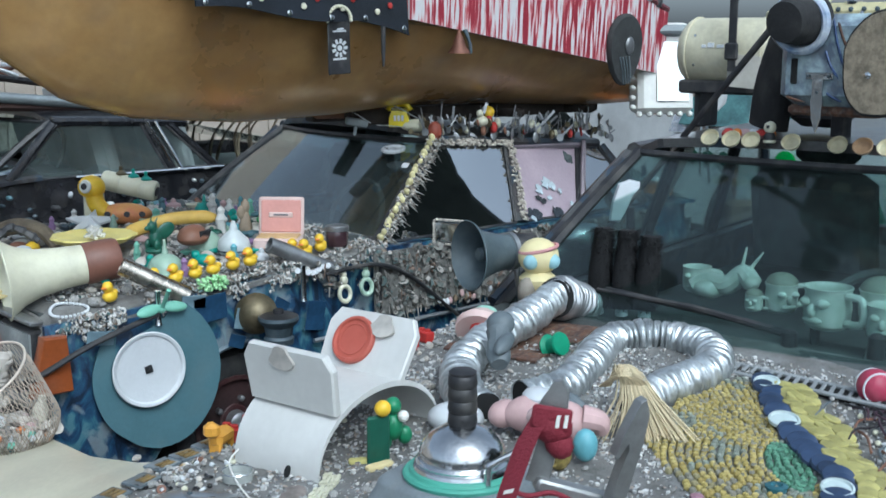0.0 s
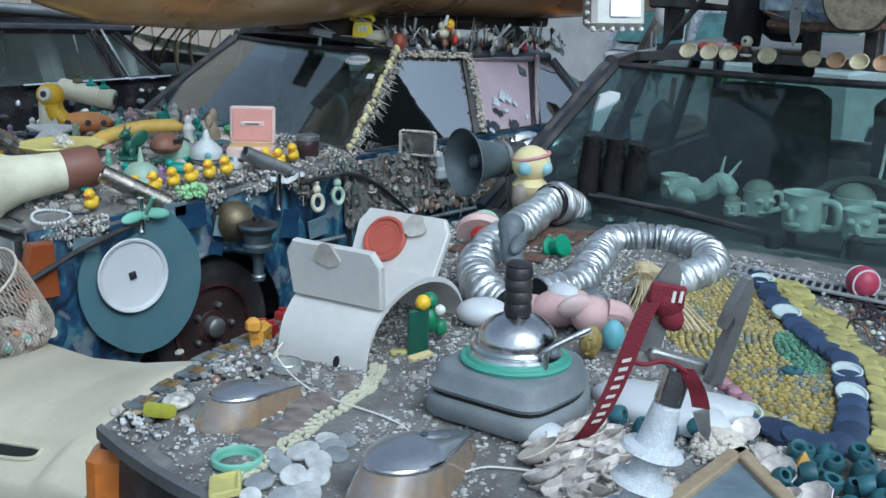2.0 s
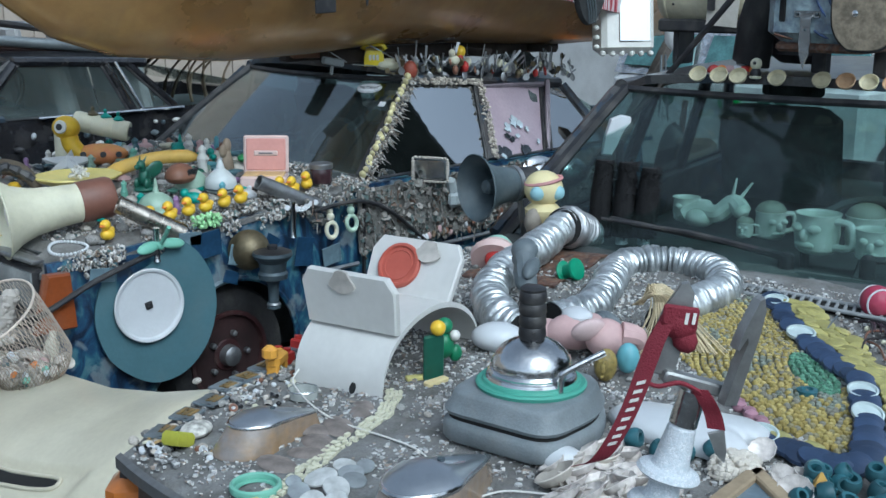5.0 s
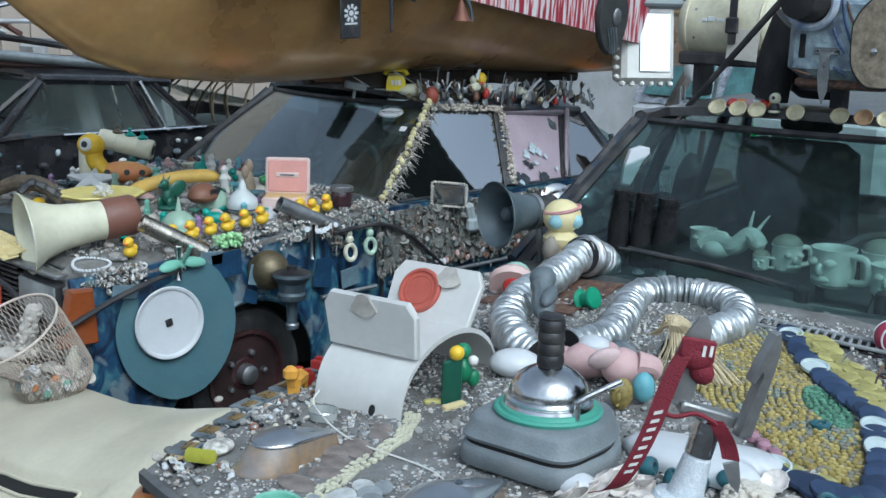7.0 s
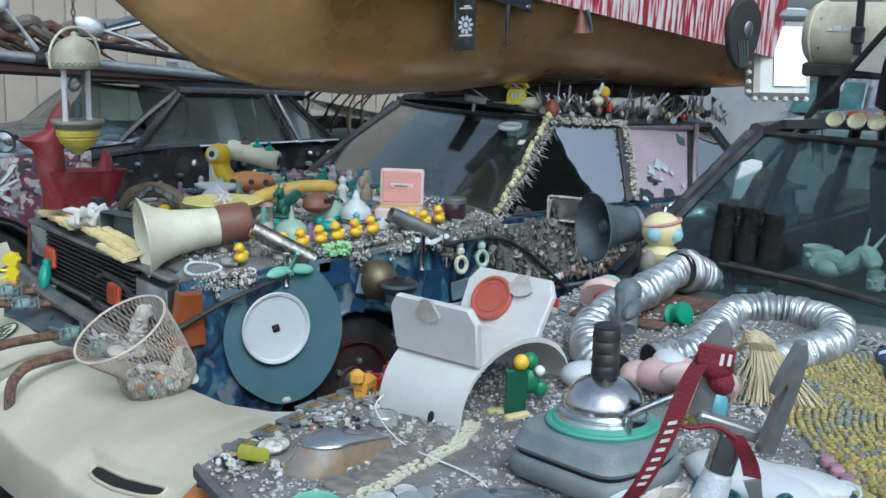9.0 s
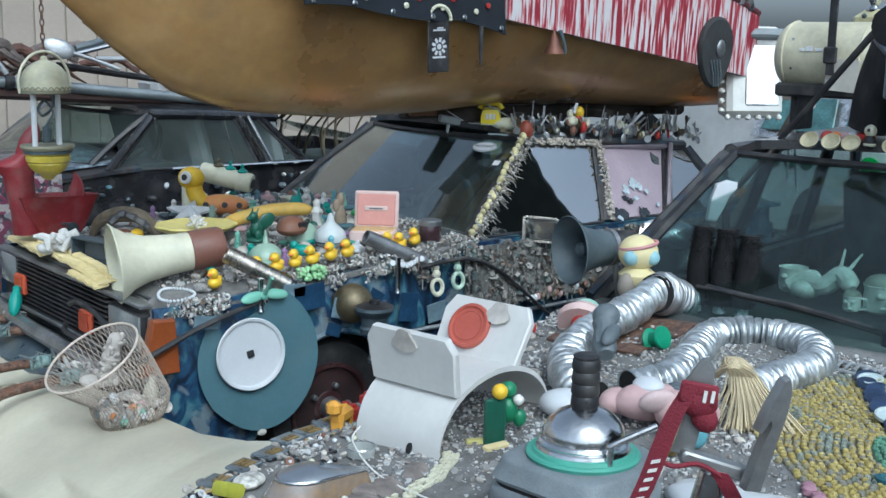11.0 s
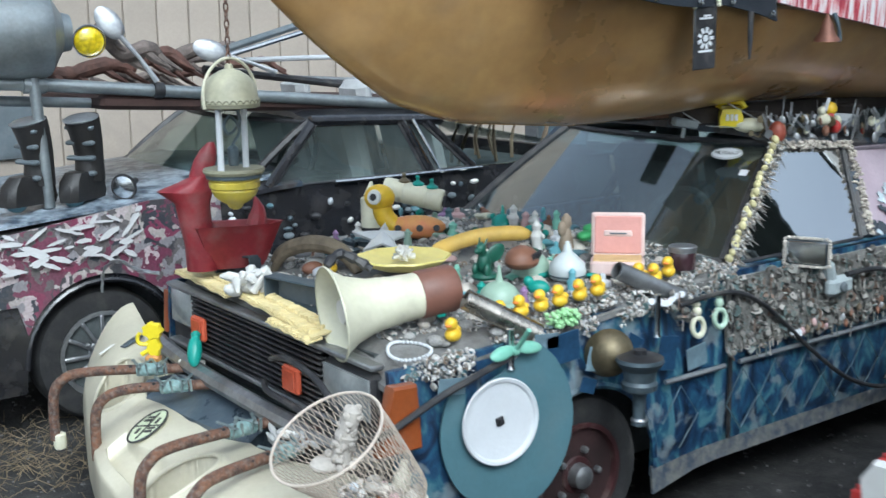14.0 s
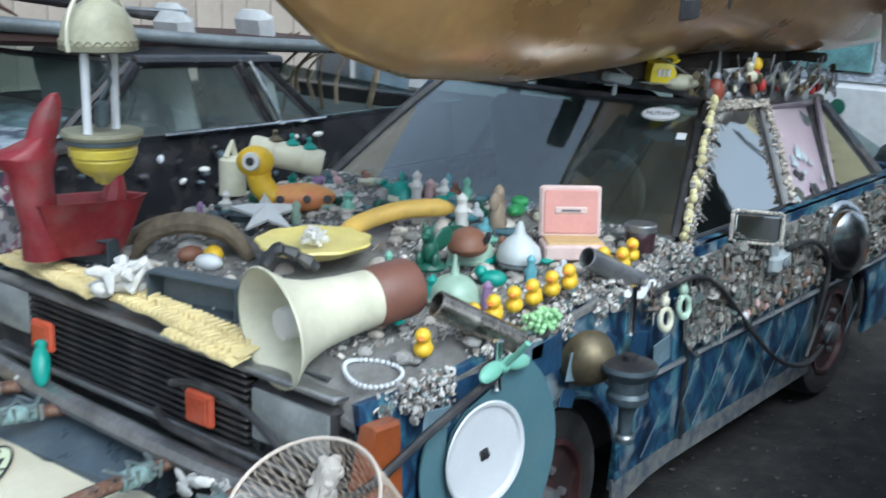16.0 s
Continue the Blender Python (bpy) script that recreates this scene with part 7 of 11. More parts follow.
solid("loose_string", Geo().tube([(p.x, p.y, rhood_z(p.x, p.y) + p.z + 0.002) for p in cord], 0.0019, 6), white_plastic, "thin white string lying loose over the mortar", "string")

# red toy bricks, orange duck, mosaic tiles along the far edge
brick = Geo().box(0.05, 0.032, 0.03, at(0, 0, 0.016), 0.003).lathe([(0.009, 0.03), (0.009, 0.038), (0.003, 0.0385)], 10, at(0.012, 0, 0)).lathe([(0.009, 0.03), (0.009, 0.038), (0.003, 0.0385)], 10, at(-0.012, 0, 0))
brick_me = brick.mesh("toy_brick", red)
for k in range(11):
    t = k / 10
    x, y = lerp(-1.735, -0.95, t), lerp(-1.60, -1.36, t)
    tagged(part("toy_brick", brick_me, red, None, m=on_r(x, y, 100 + 10 * math.sin(k * 3), rx=4)), "small red toy building brick at the hood edge", "toy brick", "red toy bricks")
od = thing("orange_dog", "yellow-orange plastic toy dog on the hood edge", "toy", on_r(-1.775, -1.63, 30))
part("body", Geo().box(0.07, 0.035, 0.035, at(0, 0, 0.03), 0.01).box(0.014, 0.03, 0.03, at(-0.025, 0, 0.012), 0.004).box(0.014, 0.03, 0.03, at(0.025, 0, 0.012), 0.004), mat("toy_orange_yellow", (0.72, 0.36, 0.05), 0.45), od)
part("head", Geo().box(0.03, 0.034, 0.035, at(-0.04, 0, 0.055), 0.009), MATS["toy_orange_yellow"], od)
slate_tile = mat("grey_blue_glass_tile", (0.17, 0.20, 0.22), 0.3, vary=0.4, scale=25, random_tint=0.2)
stripe_mat = mat("amber_glass_stripe", (0.22, 0.145, 0.05), 0.3, vary=0.4, scale=40)
for k, (px, py, rz) in enumerate(((-1.367, 0.650, 5), (-1.524, 0.612, 12), (-1.612, 0.592, 18), (-1.305, 0.645, -4), (-1.445, 0.62, 8), (-1.24, 0.65, 2), (-1.17, 0.655, 10), (-1.10, 0.655, -5))):
    tl = thing("glass_tile", "grey-blue glass tile with amber stripes set in mortar", "tile", local_r(px, py - 0.006, rz, dz=0.009), "edge tiles")
    part("plate", Geo().box(0.062, 0.05, 0.006, I4, 0.001), slate_tile, tl)
    for j in range(3 if k % 2 else 2):
        part("stripe", Geo().box(0.036, 0.009, 0.002, at(0.004 * (k % 3), -0.013 + 0.013 * j, 0.0038)), stripe_mat, tl)
# beads, washers and little shells crowded at the corner and along the far edge
bead_tones = [(china, "white"), (cream_plastic, "cream"), (brown, "brown"), (mat("black_glass_bead", (0.02, 0.02, 0.022), 0.25), "black"), (mat("honey_bead", (0.40, 0.27, 0.11), 0.4), "honey"), (stone, "grey"), (shell, "shell")]
pearl = Geo().ball(0.0078, 0.0078, 0.0068, I4, 10, 6)
washer = Geo().lathe([(0.0045, -0.002), (0.0092, -0.003), (0.0098, 0.0), (0.009, 0.003), (0.0045, 0.002), (0.0045, -0.002)], 14, cap0=False, cap1=False)
shapes = [(pearl.mesh("edge_bead", mt), washer.mesh("edge_washer", mt), lab) for mt, lab in bead_tones]
rnd = random.Random(77)
for k in range(150):
    if k < 34:
        px, py = -1.69 + 0.06 * rnd.random(), 0.515 + 0.07 * rnd.random()
    elif k < 44:
        px, py = -1.66 + 0.04 * rnd.random(), 0.42 + 0.05 * rnd.random()
    else:
        px, py = rnd.uniform(-1.48, -0.9), 0.61 - 0.14 * rnd.random() ** 1.3
    bd, wa, lab = shapes[rnd.randrange(len(shapes))]
    if rnd.random() < 0.25:
        tagged(part("edge_washer", wa, china, None, m=local_r(px, py, 0, dz=0.006, rx=rnd.uniform(-50, 50), ry=rnd.uniform(-50, 50))), f"small {lab} ring glued to the mortar", "ring", "edge rings")
    else:
        tagged(part("edge_bead", bd, china, None, m=local_r(px, py, rnd.uniform(0, 90), dz=0.004, s=rnd.uniform(0.5, 0.95))), f"small round {lab} bead glued to the mortar", "bead", "edge beads")

# ---- yellow mosaic face ----
def inside(px, py):
    """The yellow field, in the hood's own plan."""
    if not -1.06 < px < -0.28:
        return False
    left = poly([(-1.06, -0.56), (-1.0, -0.40), (-0.86, -0.24), (-0.73, -0.12), (-0.5, -0.10), (-0.28, -0.15)], px)
    right = poly([(-1.06, -0.60), (-1.017, -0.585), (-0.921, -0.555), (-0.811, -0.53), (-0.718, -0.49), (-0.639, -0.418), (-0.548, -0.345), (-0.44, -0.275), (-0.349, -0.227), (-0.28, -0.19)], px)
    return right < py < left


peg = Geo().ball(0.0078, 0.0078, 0.009, at(0, 0, 0.004), 7, 4)
mosaic_mat = palette("yellow_peg_mosaic", [(0.36, 0.285, 0.09), (0.44, 0.36, 0.135), (0.30, 0.235, 0.07), (0.39, 0.32, 0.105), (0.27, 0.24, 0.13), (0.22, 0.21, 0.165)], kind="object", rough=0.55)
stuff_mat = palette("yellow_peg_field", [(0.36, 0.285, 0.09), (0.44, 0.36, 0.135), (0.30, 0.235, 0.07), (0.39, 0.32, 0.105), (0.27, 0.24, 0.13), (0.22, 0.21, 0.165)], kind="island", rough=0.55)
green_peg = mat("green_bead", (0.13, 0.29, 0.19), 0.45, random_tint=0.5)
grey_peg = mat("grey_green_shard", (0.26, 0.29, 0.24), 0.5, random_tint=0.4)
mosaic = thing("yellow_mosaic", "mosaic of yellow pegs with a green bead eye", "mosaic")
peg_me = peg.mesh("peg", mosaic_mat)
green_me, grey_me = peg.mesh("peg", green_peg), peg.mesh("peg", grey_peg)
rest = Geo()
rnd = random.Random(21)
count = 0
step = 0.0158
for n in range(48):
    # rings of pegs round the green eye
    d = -0.036 + n * step
    ax, by = 0.112 + d, 0.038 + d
    turn = 2 * math.pi * math.sqrt((ax * ax + by * by) / 2)
    for j in range(max(4, int(turn / (step * 0.98)))):
        a = (j + 0.37 * n) * step * 0.98 / turn * 2 * math.pi
        c, s = ax * math.cos(a), by * math.sin(a)
        px, py = -0.71 + c * 0.83 - s * 0.56 + rnd.uniform(-0.003, 0.003), -0.43 + c * 0.56 + s * 0.83 + rnd.uniform(-0.003, 0.003)
        if not inside(px, py):
            continue
        m = local_r(px, py, s=rnd.uniform(0.92, 1.12))
        grey = noise.noise((px * 9, py * 9, 2)) > 0.22
        if d < 0.0 or (grey and rnd.random() < 0.6):
            part("peg", green_me if d < 0.0 else grey_me, green_peg, mosaic, m=m)
        elif px < -0.80 and count < 290:
            count += 1
            part("peg", peg_me, mosaic_mat, mosaic, m=m)
        else:
            rest.ball(0.0078, 0.0078, 0.009, m @ at(0, 0, 0.004), 7, 4)
part("peg_field", rest, stuff_mat, mosaic, kind="stuff")
solid("teal_button", Geo().lathe([(0.02, 0), (0.022, 0.01), (0.012, 0.012), (0.01, 0.004)], 16), teal_bead_mat, "teal button hole in the yellow mosaic", "button", local_r(-0.827, -0.447, dz=0.006))
cap = Geo().lathe([(0.03, 0), (0.032, 0.003), (0.03, 0.009), (0.022, 0.011), (0.004, 0.0112)], 18)
navy = mat("navy_bottle_cap", (0.035, 0.06, 0.125), 0.45, vary=0.3, random_tint=0.35, dirt=0.15)
lemon = mat("translucent_lemon_cap", (0.46, 0.42, 0.15), 0.4, vary=0.25, random_tint=0.3)
navy_me, lemon_me = cap.mesh("navy_cap", navy), cap.mesh("lemon_cap", lemon)
milky = Geo().lathe([(0.03, 0), (0.033, 0.003), (0.033, 0.010), (0.029, 0.011), (0.027, 0.006), (0.004, 0.005)], 20)
pale_me = milky.mesh("milky_cap", mat("milky_bottle_cap", (0.52, 0.60, 0.60), 0.35, vary=0.15))
rnd = random.Random(6)
sweep = spline([(-0.29, -0.215, 0), (-0.349, -0.257, 0), (-0.44, -0.305, 0), (-0.548, -0.374, 0), (-0.639, -0.448, 0), (-0.718, -0.522, 0), (-0.811, -0.560, 0), (-0.921, -0.585, 0), (-1.017, -0.612, 0), (-1.10, -0.615, 0), (-1.13, -0.58, 0), (-1.125, -0.52, 0), (-1.106, -0.452, 0), (-1.085, -0.40, 0)], 4)
for k, p in enumerate(sweep[::-1]):
    white = k in (3, 25, 29, 41, 50)
    tagged(part("milky_cap" if white else "navy_cap", pale_me if white else navy_me, navy, None, m=local_r(p.x, p.y + rnd.uniform(-0.006, 0.006), dz=0.012 + 0.006 * white, rx=rnd.uniform(0, 14), ry=rnd.uniform(-20, -6), s=rnd.uniform(0.9, 1.05))), "milky white plastic cap in the row of navy caps" if white else "navy blue plastic bottle cap in an overlapping row", "bottle cap", "navy caps")
side = [p for p in sweep if p.x > -1.09 and p.y > -0.63][:37]
for k in range(44):
    p = side[min(len(side) - 1, int(k * len(side) / 44))]
    for j in range(3):
        if p.x > -0.42 and j == 2:
            continue
        tagged(part("lemon_cap", lemon_me, lemon, None, m=local_r(p.x + rnd.uniform(-0.012, 0.012), p.y - 0.052 - 0.034 * j + rnd.uniform(-0.006, 0.006), dz=0.016 - 0.002 * j, rx=rnd.uniform(0, 18), ry=rnd.uniform(-14, 12), s=rnd.uniform(0.5, 0.74))), "translucent lemon plastic cap shingled on the hood", "bottle cap", "lemon caps")

# vent comb and red ball
vent = thing("cowl_vent", "black slotted cowl vent set in the mortar", "vent")
grey_vent = mat("dusty_grey_vent", (0.30, 0.315, 0.32), 0.6, vary=0.3)
for k in range(27):
    t = k / 26
    m = on_r(lerp(-0.642, -0.618, t), lerp(-2.12, -2.70, t), 18, dz=0.014)
    part("slat", Geo().box(0.055, 0.0085, 0.008, I4, 0.002).mesh("slat", grey_vent) if k == 0 else vent.children[0].data, grey_vent, vent, m=m)
# dark strip under the slats paints the shade in the vent
part("trough", Geo().box(0.058, 0.60, 0.01, on_r(-0.63, -2.41, 2.3, dz=0.006)), opening_shade, vent)
for dx in (-0.032, 0.032):
    part("rail", Geo().box(0.014, 0.60, 0.008, on_r(-0.63 + dx, -2.41, 2.3, dz=0.014), 0.002), grey_vent, vent)
rb = thing("red_ball", "crimson rubber ball with white bands", "ball", on_r(-0.607, -2.50, 50, dz=0.042) @ Matrix.Scale(0.8, 4))
part("sphere", Geo().ball(0.05, seg=24, rings=14), mat("raspberry_rubber", (0.40, 0.04, 0.09), 0.5, vary=0.25, dirt=0.2), rb)
for k in (-0.026, 0.026):
    r = math.sqrt(0.0502 ** 2 - k * k)
    part("band", Geo().tube([(k, r * math.cos(a), r * math.sin(a)) for a in [2 * math.pi * j / 30 for j in range(31)]], 0.0035, 5), china, rb)
rp = Geo().sheet(lambda u, v: (lambda p: (p.x, p.y, rhood_z(p.x, p.y) + 0.008 + 0.006 * math.sin(17 * u)))(R_POSE @ Vector((lerp(-0.42, -0.05, u), lerp(0.33, 0.62, v), 0))), 10, 10, 0.006)
solid("rusty_sheet", rp, rust, "rusty sheet metal patch under the ducts", "sheet metal")

# toy doll head beside the horn, plush hat, fur columns, wipers
tf = thing("squeeze_toy", "pale yellow rubber squeeze toy with a pink cap", "toy", at(-0.555, -1.425, 0.97, -40, s=0.92))
pale_y = mat("pale_yellow_rubber", (0.76, 0.66, 0.36), 0.55, vary=0.12, dirt=0.15)
part("body", Geo().lathe([(0.04, -0.09), (0.045, 0.0), (0.055, 0.02), (0.05, 0.06), (0.06, 0.075), (0.062, 0.095), (0.04, 0.115), (0.03, 0.12)], 20), pale_y, tf)
part("head", Geo().ball(0.066, 0.06, 0.06, at(0, 0, 0.165), 20, 12), pale_y, tf)
part("cap_band", Geo().tube([(0.06 * math.cos(a), 0.056 * math.sin(a), 0.19 + 0.012 * math.cos(a)) for a in [2 * math.pi * k / 26 for k in range(27)]], 0.006, 6), mat("faded_pink", (0.62, 0.30, 0.30), 0.6), tf)
part("patch", Geo().ball(0.025, 0.02, 0.025, at(-0.03, -0.045, 0.155)).ball(0.025, 0.02, 0.025, at(0.04, -0.035, 0.155)), mat("baby_blue_rubber", (0.33, 0.55, 0.60), 0.55), tf)
part("arm", Geo().ball(0.03, 0.03, 0.045, at(-0.04, -0.035, 0.06, rx=10)), mat("tan_grey_rubber", (0.34, 0.30, 0.25), 0.7), tf)
gn = thing("plush_hat", "pink and mint soft vinyl toy hat on the hood edge", "toy", on_r(-0.86, -1.49, 30))
part("brim", Geo().lathe([(0.07, 0.0), (0.075, 0.02), (0.055, 0.05), (0.03, 0.075), (0.005, 0.085)], 18, at(0, 0, 0.02, 0, 0, 60)), mat("blush_vinyl", (0.68, 0.50, 0.46), 0.6, vary=0.1), gn)
part("crown", Geo().ball(0.045, 0.045, 0.04, at(0.05, 0, 0.05)), mat("pale_mint_vinyl", (0.38, 0.62, 0.50), 0.6), gn)
part("mouth", Geo().ball(0.04, 0.035, 0.02, at(-0.02, -0.01, 0.035, ry=-40)), red, gn)
solid("green_spool", Geo().lathe([(0.03, 0), (0.032, 0.006), (0.02, 0.012), (0.02, 0.04), (0.032, 0.046), (0.03, 0.052)], 18), mat("spool_green", (0.03, 0.30, 0.16), 0.45), "green plastic thread spool by the duct", "spool", on_r(-0.84, -1.72, 0, dz=0.02, rx=70))
fur_mat = mat("black_fur", (0.010, 0.010, 0.011), 0.95, vary=0.5)
for k, (x, y, h) in enumerate(((-0.405, -1.53, 0.235), (-0.38, -1.60, 0.23), (-0.355, -1.665, 0.215))):
    g = Geo()
    rnd = random.Random(k + 40)
    g.tube([(0, 0, 0), (0.01, 0, h * 0.5), (0.02, 0, h)], [0.032, 0.035, 0.026], 10)
    for j in range(1300):
        a, z = rnd.uniform(0, 6.28), rnd.uniform(0, h)
        d = Vector((math.cos(a), math.sin(a), rnd.uniform(-0.5, 0.5))) * rnd.uniform(0.014, 0.024)
        p = Vector((0.02 * z / h + 0.024 * math.cos(a), 0.024 * math.sin(a), z))
        s = Vector((-math.sin(a), math.cos(a), 0.4)) * 0.0022
        g.add([p - s, p + s, p + d], [(0, 1, 2)])
    fc = thing("fur_bottle", "upright brush covered in black fur before the windshield", "brush", at(x, y, rhood_z(x, y) + 0.015), "black fur brushes")
    part("fur", g, fur_mat, fc, angle=80)
    part("foot", Geo().lathe([(0.014, -0.025), (0.02, -0.022), (0.018, 0.0)], 12), china, fc)
for a, b in (((-0.36, -2.14, 0.99), (-0.52, -1.62, 1.05)), ((-0.28, -2.34, 1.0), (0.0, -2.95, 1.0))):
    wi = thing("wiper", "black windshield wiper resting on the glass", "wiper", group="wipers")
    a, b = Vector(a), Vector(b)
    part("arm", Geo().tube([a, a.lerp(b, 0.5) + Vector((0, 0, 0.012)), b], [0.012, 0.008, 0.005], 7), black, wi)
    part("blade", Geo().box((b - a).length * 0.75, 0.012, 0.016, Matrix.Translation(a.lerp(b, 0.6) + Vector((0.02, 0, 0.0))) @ (b - a).to_track_quat("X", "Z").to_matrix().to_4x4(), 0.003), black, wi)
    part("pivot", Geo().lathe([(0.022, -0.05), (0.022, 0.005), (0.012, 0.014)], 12, Matrix.Translation(a)), black, wi)

# grey loudspeaker horn between the cars
hs = thing("loudspeaker_horn", "grey metal loudspeaker horn with a dark driver", "loudspeaker", toward((-0.684, -1.26, 1.117), (0.9, -0.2, 0.0)) @ Matrix.Scale(0.84, 4))
horn_grey = mat("grey_enamel_horn", (0.10, 0.13, 0.145), 0.5, 0.2, vary=0.2, dirt=0.2)
part("flare", Geo().lathe([(0.118, 0.0), (0.121, 0.003), (0.118, 0.008), (0.095, 0.03), (0.078, 0.07), (0.066, 0.12), (0.06, 0.17), (0.056, 0.17), (0.062, 0.12), (0.074, 0.07), (0.09, 0.032), (0.113, 0.008)], 34, Matrix.Diagonal((1.0, 1.05, 1, 1)), False, False), horn_grey, hs)
part("plug", Geo().lathe([(0.018, 0.04), (0.026, 0.05), (0.026, 0.08), (0.055, 0.13), (0.055, 0.16)], 18), horn_grey, hs)
part("collar", Geo().lathe([(0.06, 0.165), (0.07, 0.168), (0.07, 0.185), (0.06, 0.19)], 26), dull_metal, hs)
part("driver", Geo().lathe([(0.058, 0.185), (0.06, 0.19), (0.06, 0.27), (0.05, 0.275), (0.005, 0.276)], 24), black, hs)
part("bracket", Geo().tube(spline([(0.0, 0.0, 0.2), (-0.02, -0.1, 0.2), (-0.02, -0.2, 0.22), (-0.02, -0.3, 0.26)], 5), 0.012, 7), dull_metal, hs)
solid("chrome_bowl", Geo().ball(0.09, 0.075, 0.06, I4, 22, 10), silver, "chrome headlamp shell behind the loudspeaker", "lamp shell", at(0.25, -0.91, 1.02, -30))
solid("support_rod", Geo().tube([(0.25, -0.91, 1.0), (0.24, -0.9, 0.5), (0.24, -0.9, -0.01)], 0.02, 8), black, "black post under the chrome headlamp shell", "post")

# ---- dressing of the canoe ----
def streak_mat():
    m = bpy.data.materials.new("red_white_streaked_paint")
    m.use_nodes = True
    nt, lk = m.node_tree, m.node_tree.links
    b = nt.nodes["Principled BSDF"]
    co, mp, no, r = nt.nodes.new("ShaderNodeTexCoord"), nt.nodes.new("ShaderNodeMapping"), nt.nodes.new("ShaderNodeTexNoise"), nt.nodes.new("ShaderNodeValToRGB")
    mp.inputs["Scale"].default_value = (38, 38, 2.2)
    no.inputs["Scale"].default_value, no.inputs["Detail"].default_value = 1.6, 7
    r.color_ramp.elements[0].position, r.color_ramp.elements[1].position = 0.44, 0.56
    r.color_ramp.elements[0].color, r.color_ramp.elements[1].color = (0.27, 0.018, 0.035, 1), (0.62, 0.60, 0.60, 1)
    e = r.color_ramp.elements.new(0.48)
    e.color = (0.50, 0.12, 0.13, 1)
    lk.new(co.outputs["Object"], mp.inputs["Vector"]), lk.new(mp.outputs["Vector"], no.inputs["Vector"]), lk.new(no.outputs["Fac"], r.inputs["Fac"])
    lk.new(r.outputs["Color"], b.inputs["Base Color"])
    b.inputs["Roughness"].default_value = 0.6
    bp = nt.nodes.new("ShaderNodeBump")
    bp.inputs["Strength"].default_value, bp.inputs["Distance"].default_value = 0.5, 0.006
    lk.new(no.outputs["Fac"], bp.inputs["Height"]), lk.new(bp.outputs["Normal"], b.inputs["Normal"])
    return m


streaks = streak_mat()


def band(u, v):
    x = lerp(0.13, 1.86, u)
    z0 = poly([(0.13, 1.83), (1.32, 1.655), (1.86, 1.575)], x)
    z1 = poly([(0.13, 2.22), (1.0, 2.12), (1.72, 1.95), (1.86, 1.90)], x)
    return (x, -0.075 - 0.02 * v, lerp(z0, z1, v))


bandt = thing("painted_board", "board with brushed red and white streaks along the canoe", "board")
part("board", Geo().sheet(band, 40, 4, 0.022, dirn=(0, 1, 0)), streaks, bandt)
part("top_rail", Geo().tube([(lerp(0.13, 1.86, k / 10), -0.085, band(k / 10, 1)[2]) for k in range(11)], 0.018, 8), mat("dark_maroon_rail", (0.11, 0.03, 0.035), 0.6, vary=0.4), bandt, "dark maroon rounded top rail")
denim = mat("black_denim", (0.012, 0.016, 0.024), 0.95, vary=0.4, fine=260, bump=0.7)


def jeans(u, v):
    x = lerp(-0.86, 0.12, u)
    z0 = 1.86 - 0.06 * u + 0.012 * math.sin(9 * u) - (0.04 if u > 0.75 else 0.0) * (u - 0.75) * 4
    return (x, -0.07 - 0.012 * math.sin(14 * u) * (1 - v) + 0.03 * v, lerp(z0, 2.2, v))


jt = thing("denim_cloth", "black denim cloth with pins hung over the canoe", "cloth")
part("cloth", Geo().sheet(jeans, 36, 8, 0.01, dirn=(0, 1, 0)), denim, jt)
for k in range(16):
    u = (k + 0.5) / 16
    p = Vector(jeans(u, 0.04 + 0.09 * (k % 3)))
    part("pin", Geo().lathe([(0.012, 0), (0.012, 0.005), (0.004, 0.008)], 9, toward(p - Vector((0, 0.004, 0)), (0, -1, 0))), (silver, cream_plastic, red)[k % 3], jt)
tag_m = toward((-0.225, -0.06, 1.715), (-0.06, -1, -0.06)) @ pose(0, 0, 0, 0, 0, 3)
tg = thing("black_tag", "black card tag with a white emblem hanging on the canoe", "tag", tag_m)
part("card", Geo().box(0.105, 0.205, 0.008, I4, 0.004), black, tg)
for k in range(9):
    a = 2 * math.pi * k / 9
    part("emblem_bar", Geo().box(0.011, 0.018, 0.002, at(0.027 * math.cos(a), 0.0 + 0.027 * math.sin(a), 0.005, math.degrees(a) + 90)), china, tg)
part("emblem_dot", Geo().prism(circle(0.011, 12), 0.002, at(0, 0, 0.004)), china, tg)
part("emblem_bar", Geo().box(0.062, 0.007, 0.002, at(0, -0.042, 0.005)), china, tg)
part("car_mark", Geo().box(0.06, 0.006, 0.002, at(0, 0.065, 0.005)).box(0.03, 0.006, 0.002, at(0.005, 0.073, 0.005)), china, tg)
for k in range(15):
    a = math.pi * k / 14
    part("chain_bead", Geo().ball(0.0085, seg=8, rings=5, m=at(0.055 * math.cos(a), 0.105 + 0.055 * math.sin(a), 0.006)), cream_plastic, tg)
solid("spike", Geo().lathe([(0.004, -0.16), (0.009, -0.1), (0.01, 0.0)], 8), black, "thin black spike hanging below the cloth", "spike", at(-0.012, -0.075, 1.80))
be = thing("copper_bell", "small brown bell with a chain hanging on the canoe", "bell", at(0.40, -0.085, 1.69))
part("bell", Geo().lathe([(0.048, 0.0), (0.046, 0.006), (0.028, 0.035), (0.018, 0.07), (0.01, 0.08), (0.006, 0.1)], 18), mat("dull_copper", (0.17, 0.075, 0.05), 0.55, 0.5, vary=0.3), be)
